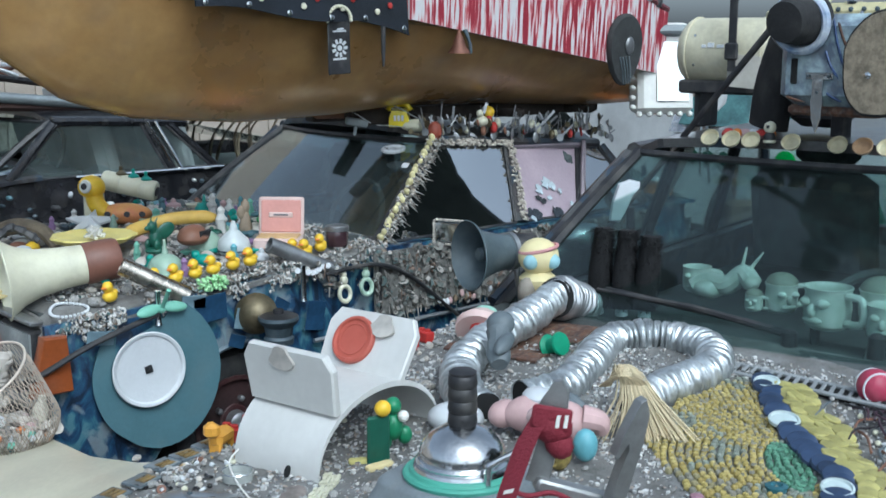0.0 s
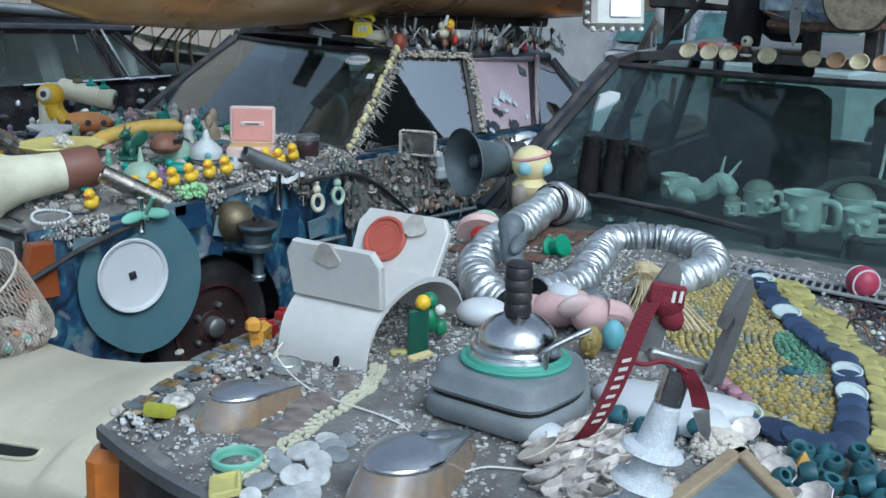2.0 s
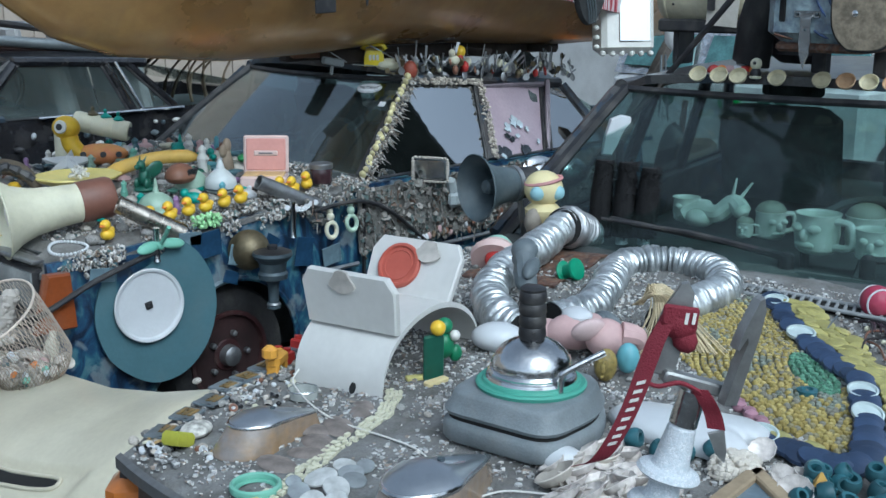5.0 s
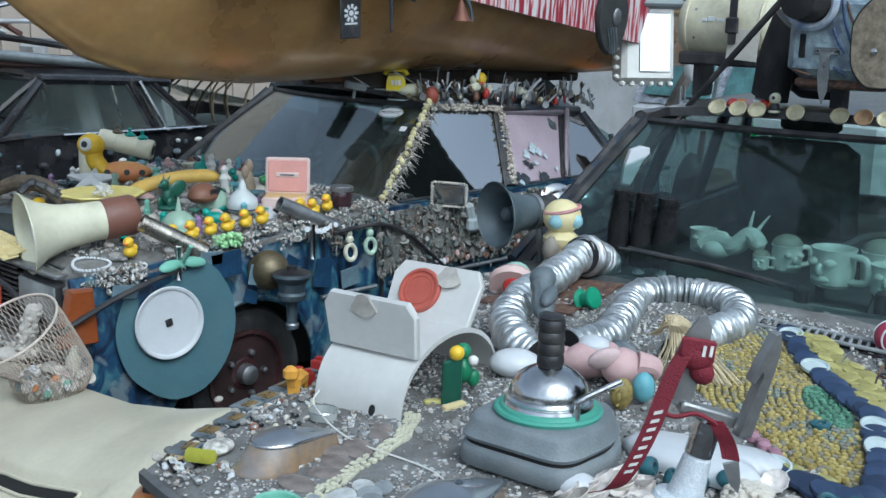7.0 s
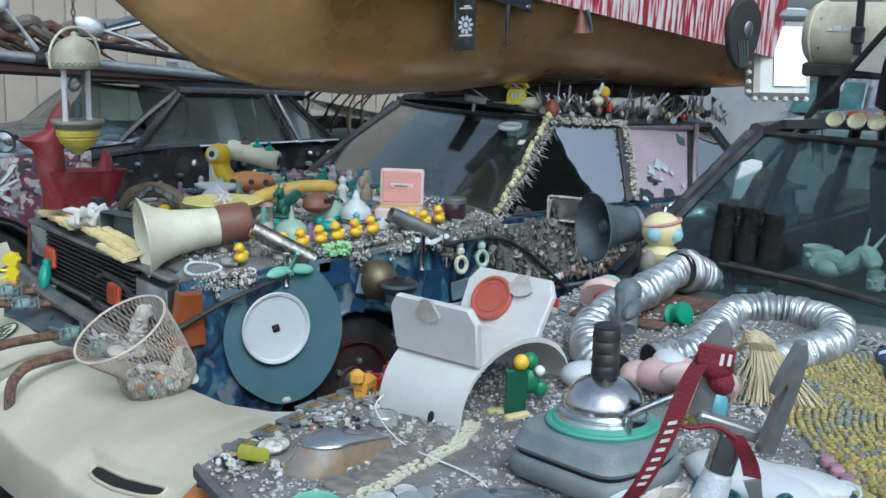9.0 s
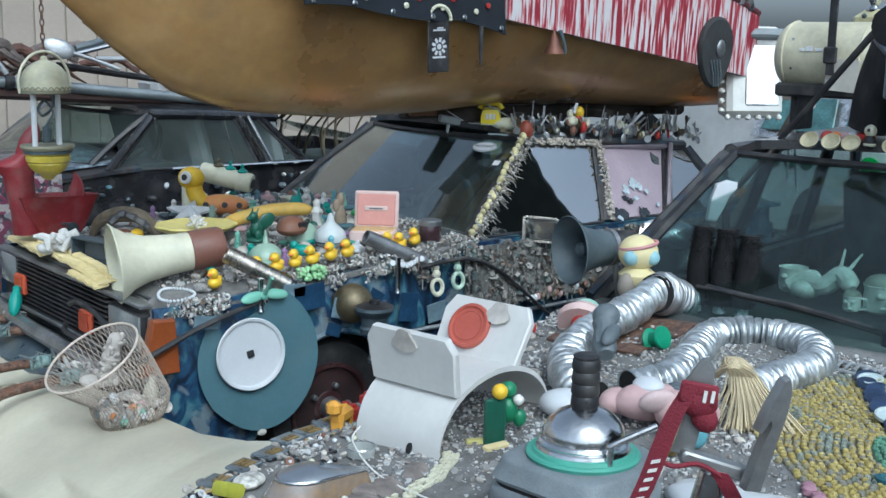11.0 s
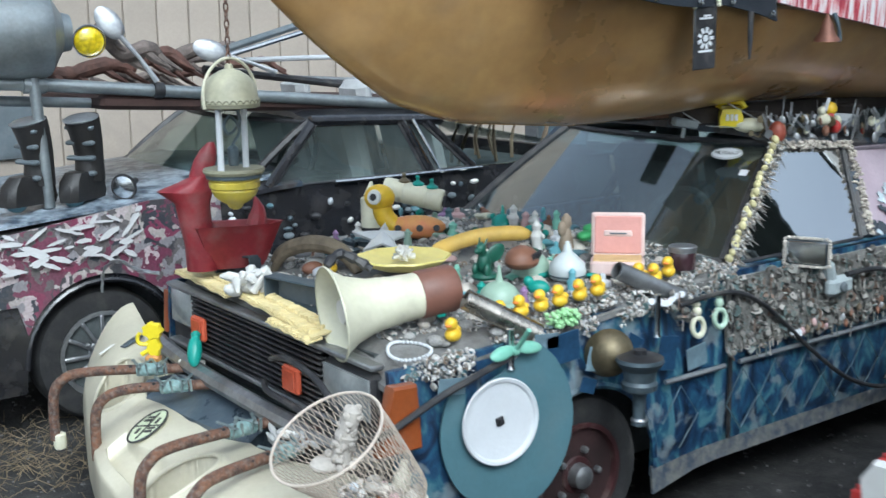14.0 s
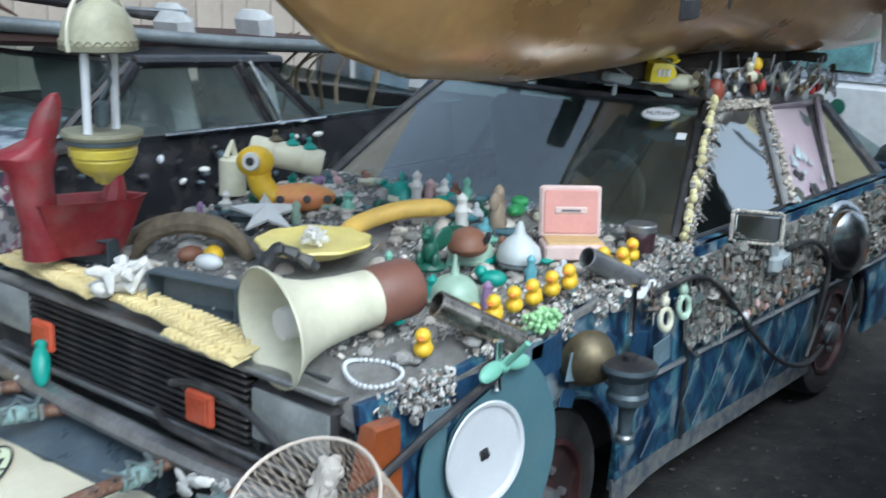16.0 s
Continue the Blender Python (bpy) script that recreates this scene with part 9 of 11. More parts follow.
for x in (-1.63, -1.39):
    bt = thing("ski_boot", "tall black buckled boot standing on the hood", "boot", at(x, 2.62, 1.0, 20 if x < -1.5 else 35, s=1.0), "ski boots")
    part("foot", Geo().loft([[(a * k - 0.05 * (1 - k2), b * k2, z) for a, b in ((-0.17, -0.03), (-0.14, -0.055), (0.02, -0.055), (0.09, -0.045), (0.10, 0), (0.09, 0.045), (0.02, 0.055), (-0.14, 0.055), (-0.17, 0.03))] for k, k2, z in ((0.95, 0.9, 0.0), (1.0, 1.0, 0.03), (0.9, 0.95, 0.09), (0.6, 0.8, 0.13))]), boot_leather, bt)
    part("shaft", Geo().tube(spline([(0.03, 0, 0.08), (0.035, 0, 0.2), (0.02, 0, 0.3), (0.0, 0, 0.37)], 4), [0.07, 0.07, 0.068, 0.066, 0.066, 0.068, 0.07, 0.072, 0.074, 0.076, 0.078, 0.08, 0.08], 14), boot_leather, bt)
    for z in (0.12, 0.19, 0.26, 0.33):
        part("buckle", Geo().box(0.03, 0.15, 0.02, at(-0.025, 0, z, 0, 0, -12), 0.006), mid_grey, bt)
    part("cuff", Geo().lathe([(0.07, 0), (0.085, 0.012), (0.07, 0.02)], 16, at(-0.005, 0, 0.36, ry=-12)), dull_metal, bt)
    part("toe_cap", Geo().ball(0.06, 0.052, 0.06, at(-0.1, 0, 0.03)), slate, bt)
galv = mat("galvanised_pipe", (0.30, 0.33, 0.34), 0.45, 0.7, vary=0.25, dirt=0.25)
rk = thing("pipe_rack", "galvanised pipe roof rack over the dark wagon", "rack")
part("long_rail", Geo().tube([(-2.5, 2.6, 1.60), (-1.6, 2.6, 1.535), (-0.8, 2.6, 1.46), (0.35, 2.6, 1.345), (1.0, 2.6, 1.30)], 0.03, 12), galv, rk)
part("long_rail", Geo().tube([(-2.5, 2.75, 1.52), (-1.3, 2.75, 1.43)], 0.024, 12), galv, rk)
part("post", Geo().tube([(-1.58, 2.58, 0.98), (-1.605, 2.58, 1.55), (-1.64, 2.58, 2.05)], 0.026, 12), galv, rk)
part("fitting", Geo().ball(0.045, 0.045, 0.04, at(-1.60, 2.6, 1.535)).lathe([(0.04, -0.05), (0.042, -0.04), (0.042, 0.04), (0.04, 0.05)], 12, at(-1.60, 2.6, 1.535, ry=94)), galv, rk)
part("fitting", Geo().lathe([(0.038, -0.025), (0.04, 0.0), (0.038, 0.025)], 12, at(-1.02, 2.6, 1.482, ry=94)), black, rk)
part("deck", Geo().box(2.6, 1.0, 0.07, at(0.0, 3.1, 1.36, 0, 0, 3.5), 0.02), mat("dark_red_brown_board", (0.05, 0.025, 0.02), 0.8, vary=0.4), rk)
bl = thing("drum_lamp", "large grey metal drum with a yellow-lensed lamp", "lamp", toward((-1.98, 2.66, 1.76), (1, -0.10, 0.0)))
part("drum", Geo().lathe([(0.02, 0.0), (0.19, 0.01), (0.205, 0.03), (0.205, 0.42), (0.19, 0.46), (0.09, 0.52), (0.08, 0.56)], 32), galv, bl)
for z in (0.10, 0.2):
    part("hoop", Geo().tube([(0.212 * math.cos(a), 0.212 * math.sin(a), z) for a in [2 * math.pi * k / 30 for k in range(31)]], 0.01, 6), dull_metal, bl)
yl = toward((-1.35, 2.56, 1.72), (-0.15, -1, -0.08))
lampy = thing("spot_lamp", "chrome spot lamp with a yellow lens", "lamp", yl)
part("shell", Geo().lathe([(0.07, 0.0), (0.075, 0.006), (0.072, 0.016), (0.06, -0.04), (0.03, -0.08)], 26), silver, lampy)
part("lens", Geo().lathe([(0.066, 0.004), (0.05, 0.018), (0.02, 0.026), (0.003, 0.028)], 26), mat("yellow_glass_lens", (0.72, 0.55, 0.01), 0.1, coat=0.8, vary=0.5, scale=25), lampy)
drift = mat("driftwood", (0.16, 0.13, 0.115), 0.85, vary=0.5, scale=12, bump=0.7)
dwood2 = mat("red_brown_driftwood", (0.12, 0.06, 0.045), 0.8, vary=0.5, scale=12, bump=0.7)
rnd = random.Random(12)
sticks = [((-1.25, 1.76), (-0.95, 1.62), 0.05, drift), ((-1.10, 1.68), (-0.75, 1.58), 0.04, dwood2), ((-0.98, 1.64), (-0.45, 1.66), 0.045, drift), ((-1.45, 1.60), (-0.95, 1.56), 0.05, dwood2), ((-1.0, 1.55), (-0.4, 1.60), 0.035, drift), ((-0.75, 1.60), (0.05, 1.52), 0.03, dwood2), ((-1.05, 1.50), (-0.5, 1.52), 0.04, drift)]
for k, (a, b, r, mt) in enumerate(sticks):
    y = 2.7 + 0.12 * k
    pts = spline([(a[0], y, a[1]), (lerp(a[0], b[0], 0.35), y + 0.03, lerp(a[1], b[1], 0.35) - 0.04), (lerp(a[0], b[0], 0.7), y - 0.02, lerp(a[1], b[1], 0.7) + 0.03), (b[0], y, b[1])], 6)
    pts = [p + Vector((0, 0.03 * noise.noise((p.x * 7, k, 1)), 0.05 * noise.noise((p.x * 6, k, 5)))) for p in pts]
    rs = [0.75 * r * (0.6 + 0.5 * math.sin(math.pi * (i + 1) / (len(pts) + 1)) + 0.35 * noise.noise((i * 0.8, k, 0))) for i in range(len(pts))]
    g = Geo().tube(pts, rs, 10)
    for i in range(3, len(pts) - 2, 4):
        q = pts[i]
        g.tube([q, q + Vector((0.05, -0.03, 0.05 * (-1) ** i)), q + Vector((0.12, -0.04, 0.09 * (-1) ** i))], [rs[i] * 0.7, rs[i] * 0.45, rs[i] * 0.2], 7)
    solid("driftwood", g, mt, "weathered driftwood branch on the pipe rack", "driftwood", group="driftwood pile")
for k, (x, z) in enumerate(((-1.22, 1.80), (-0.72, 1.66))):
    t = thing("serving_spoon", "large tarnished serving spoon on the rack", "spoon", toward((x, 2.64, z), (-0.3, -1, 0.2)) @ pose(0, 0, 0, 0, 0, -55 + 35 * k), "serving spoons")
    part("bowl", Geo().ball(0.09, 0.055, 0.016), dull_metal, t)
    part("handle", Geo().tube([(0.08, 0, 0), (0.2, 0.005, 0.006), (0.34, 0.0, 0)], [0.014, 0.009, 0.014], 8), dull_metal, t)
for k, ((x0, z0), (x1, z1)) in enumerate((((-0.62, 1.62), (0.05, 1.78)), ((-0.55, 1.66), (0.10, 1.83)), ((-0.40, 1.60), (0.3, 1.60)), ((-0.6, 1.56), (0.4, 1.42)), ((-0.2, 1.50), (0.5, 1.45)))):
    solid("metal_rod", Geo().tube([(x0, 2.75 + 0.08 * k, z0), (x1, 2.78 + 0.08 * k, z1)], 0.014 + 0.006 * (k % 2), 8), (silver, mid_grey, china, black, dull_metal)[k], "thin metal rod lying on the rack", "rod", group="rack rods")
# door-side trinkets of the dark wagon
rnd = random.Random(23)
for k in range(42):
    x, z = rnd.uniform(-0.95, 0.7), rnd.uniform(0.72, 0.92)
    mt = (gunmetal, chalk, slate, china, mid_grey, black)[rnd.randrange(6)]
    solid("door_trinket", Geo().ball(rnd.uniform(0.01, 0.028), 0.014, rnd.uniform(0.01, 0.025), I4, 8, 6), mt, "mixed grey and white trinket on the wagon door", "trinket", at(x, 2.325, z, rnd.uniform(0, 180), rnd.uniform(0, 90)), "wagon door trinkets")
# branches behind the dark wagon
for k in range(14):
    a = rnd.uniform(-0.6, 1.2)
    x0 = rnd.uniform(0.9, 1.7)
    solid("dry_branch", Geo().tube(spline([(x0, 2.9 + 0.05 * k, 0.9), (x0 + 0.1 * a, 2.9 + 0.05 * k, 1.1), (x0 + 0.25 * a, 2.95, 1.25 + 0.1 * rnd.random())], 5), [0.012] * 5 + [0.008] * 5 + [0.004], 5), wood, "bare dark twig behind the wagon", "twig", group="bare twigs")
pot = thing("steel_pot", "blue-grey steel bucket behind the wagon", "bucket", at(2.3, 3.4, 0.86))
part("wall", Geo().lathe([(0.14, 0.0), (0.17, 0.02), (0.18, 0.28), (0.185, 0.3), (0.175, 0.3), (0.165, 0.02), (0.01, 0.015)], 26), mat("pale_blue_steel", (0.22, 0.30, 0.36), 0.4, 0.5, vary=0.3), pot)
part("rim", Geo().tube([(0.183 * math.cos(a), 0.183 * math.sin(a), 0.3) for a in [2 * math.pi * k / 28 for k in range(29)]], 0.008, 6), silver, pot)
solid("crate_stack", Geo().box(0.6, 0.6, 0.84, at(0, 0, 0.42), 0.02).box(0.62, 0.62, 0.04, at(0, 0, 0.4), 0.01), wood, "weathered wooden crate under the bucket", "crate", at(2.3, 3.4, 0, 8))

# ---- the white van and junk beyond ----
van = thing("white_van", "white van with silver mosaic window frames", "van", at(4.4, 0.7, 0, 0))
vw = mat("white_van_paint", (0.68, 0.70, 0.71), 0.45, vary=0.1, dirt=0.2)
part("body", Geo().box(2.6, 2.1, 0.75, at(1.3, 0, 0.67), 0.05), vw, van)
for x in (0.5, 2.1):
    for y in (-0.95, 0.95):
        part("tyre", Geo().lathe([(0.2, -0.1), (0.31, -0.1), (0.33, -0.07), (0.33, 0.07), (0.31, 0.1), (0.2, 0.1), (0.02, 0.06)], 24, at(x, y, 0.325, rx=90)), rubber, van)
part("upper_body", Geo().loft([[(x, y * k, z) for x, y in ((0.02 + off, -1.03), (2.6, -1.03), (2.6, 1.03), (0.02 + off, 1.03))] for k, z, off in ((1.0, 1.04, 0.0), (0.97, 1.42, 0.16), (0.93, 1.46, 0.24))]), palette("silver_foil_mosaic", [(0.6, 0.61, 0.62), (0.75, 0.76, 0.77), (0.42, 0.44, 0.46), (0.68, 0.69, 0.7)], 26, 0.25, 0.7, metal=0.8, kind="mosaic", mortar=(0.5, 0.5, 0.5)), van)
for y, w in ((0.62, 0.62), (-0.10, 0.66), (-0.80, 0.5)):
    wn_ = part("window", Geo().prism([(-w / 2, 0), (w / 2, 0), (w / 2 - 0.03, 0.27), (-w / 2 + 0.03, 0.27)], 0.02, I4, 0.006), mat("teal_dusty_glass", (0.09, 0.20, 0.20), 0.2, vary=0.5, scale=5, coat=0.5), van, m=Matrix.Translation((0.02, y, 1.10)) @ pose(0, 0, 0, 0, 0, -90) @ pose(0, 0, 0, 68, 0, 0))
for k, y in enumerate((0.78, 0.64, 0.50, -0.3, -0.44)):
    part("round_vent", Geo().lathe([(0.05, 0), (0.052, 0.012), (0.03, 0.016), (0.004, 0.017)], 16, toward((-0.0, y, 0.87), (-1, 0, 0))), dark_green, van, "dark round port")
part("green_wheel", Geo().lathe([(0.08, 0), (0.085, 0.02), (0.05, 0.03), (0.004, 0.03)], 18, toward((0.0, -0.02, 0.88), (-1, 0, 0))), mat("bright_green_plastic", (0.02, 0.36, 0.05), 0.4), van)
part("visor", Geo().box(0.1, 2.0, 0.03, at(0.2, 0, 1.475), 0.008), dull_metal, van)
ybx = thing("yellow_camper", "pale yellow camper shell with chrome studs", "camper", at(4.9, 0.2, 1.50))
pale_camper = mat("pale_yellow_enamel", (0.66, 0.60, 0.34), 0.45, vary=0.15, dirt=0.2)
part("shell", Geo().box(1.6, 2.1, 0.52, at(0.8, 0, 0.26), 0.06), pale_camper, ybx)
part("chrome_strip", Geo().box(0.03, 2.0, 0.03, at(-0.01, 0, 0.03), 0.005), crimson, ybx)
part("chrome_badge", Geo().ball(0.01, 0.14, 0.035, at(-0.01, 0.75, 0.33)).ball(0.01, 0.12, 0.08, at(-0.01, -0.05, 0.3)), silver, ybx)
for k in range(20):
    part("stud", Geo().ball(0.02, m=at(-0.0, -0.98 + 0.1 * k, 0.47), seg=8, rings=5), gunmetal, ybx)
for k in range(14):
    part("stud", Geo().ball(0.018, m=at(-0.002, 0.22 + 0.01 * (k % 2), 0.08 + 0.028 * k), seg=8, rings=5), chrome, ybx)
for k, (y, z) in enumerate(((0.9, 0.55), (0.6, 0.58), (0.35, 0.56), (0.0, 0.6), (-0.3, 0.56))):
    solid("roof_ornament", Geo().lathe([(0.06, 0), (0.065, 0.02), (0.03, 0.05), (0.05, 0.09), (0.02, 0.14), (0.005, 0.17)], 14), (silver, cream_plastic, chrome, gunmetal, pale_camper)[k], "turned ornament standing on the camper shell", "ornament", at(5.0, 0.2 + y, 1.5 + z - 0.05), "camper ornaments")
# junk between the cars, behind the canoe's struts
rnd = random.Random(51)
junk = [black, gunmetal, brown, wood, mid_grey, china, orange, dark_green, rust, cream_plastic, dull_metal]
for k in range(46):
    x, y = rnd.uniform(2.6, 3.9), rnd.uniform(-0.9, 1.4)
    h = rnd.uniform(0.25, 0.85)
    mt = junk[rnd.randrange(len(junk))] if k % 3 else junk[k % 5]
    i = k % 4
    if i == 0:
        g = Geo().box(rnd.uniform(0.1, 0.3), rnd.uniform(0.1, 0.3), h, at(0, 0, h / 2), 0.02)
        nm, lab, cat = "junk_box", "old box among stacked yard junk", "box"
    elif i == 1:
        g = Geo().lathe([(0.08, 0), (0.1, 0.02), (0.09, h * 0.6), (0.05, h * 0.8), (0.06, h), (0.01, h)], 14)
        nm, lab, cat = "junk_can", "dented can among stacked yard junk", "can"
    elif i == 2:
        g = Geo().tube(spline([(0, 0, 0), (0.05, 0.03, h * 0.6), (rnd.uniform(-0.2, 0.2), 0.1, h * 1.15)], 6), 0.02, 7)
        nm, lab, cat = "junk_rod", "bent rod among stacked yard junk", "rod"
    else:
        g = Geo().ball(0.13, 0.1, h / 2, at(0, 0, h / 2), 12, 8)
        nm, lab, cat = "junk_sack", "bulging sack among stacked yard junk", "sack"
    solid(nm, g, mt, lab, cat, at(x, y, 0, rnd.uniform(0, 180)), "yard junk")
solid("white_scoop", Geo().prism([(-0.012, 0.0), (0.02, 0.005), (0.03, 0.05), (0.035, 0.10), (0.05, 0.135), (0.045, 0.15), (0.012, 0.148), (-0.02, 0.125), (-0.022, 0.06)], 0.03, I4, 0.007), china, "white plastic scoop hung at the windshield pillar", "scoop", Matrix.Translation((-0.06, -1.30, 1.16)) @ pose(0, 0, 0, 90, 0, -42) @ pose(0, 0, 0, 0, 0, -16))
solid("mirror_post", Geo().tube([(0.05, -1.30, 1.05), (0.02, -1.31, 1.2)], 0.015, 7), black, "black stalk holding the white scoop", "stalk")

# ---- roof of the mortar-hooded car ----
bowl_me = Geo().lathe([(0.019, 0.0), (0.030, 0.007), (0.036, 0.024), (0.033, 0.025), (0.027, 0.011), (0.017, 0.006), (0.003, 0.006)], 20)
bowl_mat = mat("cream_limpet_glaze", (0.66, 0.60, 0.40), 0.5, vary=0.25, random_tint=0.25)
tan_bowl = mat("tan_limpet_glaze", (0.46, 0.30, 0.17), 0.5, vary=0.3, random_tint=0.2)
bm1, bm2 = bowl_me.mesh("small_bowl", bowl_mat), bowl_me.mesh("small_bowl", tan_bowl)
for x, y, tan in ((0.20, -1.50, 0), (0.205, -1.575, 0), (0.215, -1.64, 0), (0.24, -1.765, 0), (0.265, -1.905, 0), (0.275, -1.98, 1), (0.285, -2.05, 0), (0.295, -2.12, 1), (0.305, -2.19, 0)):
    tagged(part("small_bowl", bm2 if tan else bm1, bowl_mat, None, m=Matrix.Translation((x - 0.07, y - 0.045, 1.431)) @ pose(0, 0, 0, 0, -50, 11) @ Matrix.Scale(0.85, 4)), "tan glazed cup glued to the roof edge" if tan else "cream glazed cup glued to the roof edge", "cup", "roof edge cups")
bee = thing("bee_figure", "small yellow and black striped bee figure", "figurine", at(0.17, -1.73, 1.425, s=0.85))
part("body", Geo().ball(0.022, 0.022, 0.03, at(0, 0, 0.026)), black, bee)
part("stripe", Geo().lathe([(0.021, 0.01), (0.0245, 0.016), (0.021, 0.022)], 14), cream_plastic, bee)
part("head", Geo().ball(0.023, m=at(0, 0, 0.066)), cream_plastic, bee)
part("eye", Geo().ball(0.007, m=at(-0.021, -0.004, 0.07), seg=8, rings=5), black, bee)
for k in range(6):
    solid("coral_bit", Geo().ball(0.03, 0.02, 0.02, at(0, 0, 0.015, 40 * k), 8, 6), (red, orange, rose, china, red, orange)[k], "red and orange plastic flower bit on the roof", "trinket", at(0.25 + 0.01 * k, -1.53 - 0.025 * k, 1.43), "roof flower bits")
solid("black_pole", Geo().tube([(0.22, -1.02, 1.03), (0.22, -1.40, 1.46), (0.22, -1.83, 1.95)], [0.010, 0.011, 0.013], 8), black, "long black pole leaning over the windshield corner", "pole")
solid("grey_lath", Geo().box(0.03, 0.012, 0.42, I4, 0.003), mat("grey_weathered_timber", (0.13, 0.115, 0.10)), "weathered grey lath along the windshield pillar", "lath", toward((0.15, -1.27, 1.27), (0.1, -0.65, 0.72)))
pb = thing("painted_case", "ice-blue enamelled metal case with a steel hasp", "case", at(0, 0, 0))
painted = mat("worn_ice_blue_enamel", (0.40, 0.50, 0.53), 0.35, vary=0.4, scale=11, color2=(0.12, 0.15, 0.20), spread=0.3, dirt=0.35, coat=0.3)
part("body", Geo().box(0.34, 0.34, 0.27, at(0.245, -1.965, 1.69), 0.035), painted, pb)
part("floor_tray", Geo().box(0.30, 0.28, 0.03, at(0.25, -1.965, 1.545), 0.008), rust, pb)
for y in (-1.86, -2.07):
    part("foot", Geo().box(0.05, 0.05, 0.10, at(0.37, y, 1.49), 0.006), black, pb)
brush_blue = mat("brushed_dark_blue_paint", (0.06, 0.10, 0.22), 0.45, vary=0.5, scale=30)
for k, (y0, z0, y1, z1) in enumerate(((-1.975, 1.81, -2.02, 1.66), (-1.99, 1.80, -2.04, 1.70), (-1.955, 1.72, -2.00, 1.64), (-1.835, 1.585, -1.90, 1.57), (-1.965, 1.60, -2.015, 1.575))):
    part("brush_stroke", Geo().tube(spline([(0.0735, y0, z0), (0.0735, (y0 + y1) / 2 + 0.006, (z0 + z1) / 2), (0.0735, y1, z1)], 5), [0.001] + [0.004] * 8 + [0.002, 0.001], 5), (brush_blue, rust)[k % 2], pb)
shield_o = [(0.11, 0.06), (0.105, -0.05), (0.07, -0.105), (0.03, -0.12), (-0.06, -0.105), (-0.11, 0.0), (-0.08, 0.15), (0.02, 0.16), (0.085, 0.11)]
fat = [(p.x, p.y) for p in spline([(*q, 0) for q in shield_o + shield_o[:1]], 4)][:-1]
face = Matrix(((0, 0, -1, 0.058), (1, 0, 0, -2.14), (0, 1, 0, 1.665), (0, 0, 0, 1)))
part("shield", Geo().prism(fat, 0.018, face, 0.004), mat("tan_speckled_hide", (0.30, 0.25, 0.18), 0.9, vary=0.4, scale=40, bump=0.6), pb, "tan speckled hide shield with a stud")
part("shield_binding", Geo().tube([face @ Vector((a, b, 0.010)) for a, b in fat + fat[:1]], 0.006, 6), rubber, pb, "black binding round the shield")
part("stud", Geo().lathe([(0.010, 0), (0.010, 0.005), (0.003, 0.008)], 12, toward((0.04, -2.106, 1.653), (-1, 0, 0))), silver, pb)
part("slot", Geo().box(0.008, 0.02, 0.075, at(0.073, -1.858, 1.66), 0.003), opening_shade, pb)
lt = part("latch", Geo().prism([(-0.018, 0.02), (0.018, 0.02), (0.016, -0.03), (0.020, -0.06), (0.014, -0.11), (0.0, -0.15), (-0.014, -0.11), (-0.020, -0.06), (-0.016, -0.03)], 0.006, Matrix(((0, 0, -1, 0.066), (1, 0, 0, -1.942), (0, 1, 0, 1.632), (0, 0, 0, 1))), 0.0015), silver, pb, "hanging steel hasp")
part("hinge_plate", Geo().box(0.006, 0.085, 0.022, at(0.069, -1.942, 1.647), 0.002), silver, lt)
for y, z in ((-1.975, 1.647), (-1.91, 1.647), (-1.942, 1.60)):
    part("rivet", Geo().lathe([(0.005, 0), (0.004, 0.003), (0.001, 0.004)], 9, toward((0.060, y, z), (-1, 0, 0))), gunmetal, lt)
ringm = toward((0.045, -1.886, 1.80), (-1, 0.02, -0.12)) @ Matrix.Scale(0.97, 4)
lens_ring = thing("ring_lens", "blue and white enamel ring round a black drum", "ring", ringm)
part("rim", Geo().loft([[((0.085 + 0.013 * math.cos(b)) * math.cos(a), (0.085 + 0.013 * math.cos(b)) * math.sin(a), 0.016 * math.sin(b)) for b in [2 * math.pi * j / 8 for j in range(8)]] for a in [2 * math.pi * i / 32 for i in range(33)]], I4, False, False), mat("blue_white_enamel", (0.62, 0.66, 0.70), 0.35, vary=0.3, color2=(0.16, 0.24, 0.42), scale=12), lens_ring)
part("drum", Geo().lathe([(0.075, -0.06), (0.078, 0.0), (0.07, 0.05), (0.06, 0.09), (0.004, 0.095)], 24, at(0, 0.01, 0)), rubber, lens_ring)
solid("black_canister", Geo().tube(spline([(0, 0, 0), (0.0, -0.02, 0.1), (0, -0.07, 0.2)], 5), 0.075, 14), rubber, "black rubber canister tied on the roof", "canister", at(0.34, -1.62, 1.47) @ Matrix.Diagonal((0.85, 0.85, 1.3, 1)))
cbx = thing("cream_tank", "cream painted steel tank in a black cradle on the roof", "tank", at(0.68, -1.265, 1.705, 8) @ Matrix.Diagonal((1, 0.92, 1, 1)))
tank_cream = mat("cream_tank_enamel", (0.62, 0.58, 0.42), 0.5, vary=0.25, scale=5, dirt=0.35)
part("drum", Geo().lathe([(0.02, -0.215), (0.10, -0.205), (0.122, -0.18), (0.125, -0.17), (0.125, 0.17), (0.122, 0.18), (0.10, 0.205), (0.02, 0.215)], 34, pose(0, 0, 0, 90, 0, 0)), tank_cream, cbx)
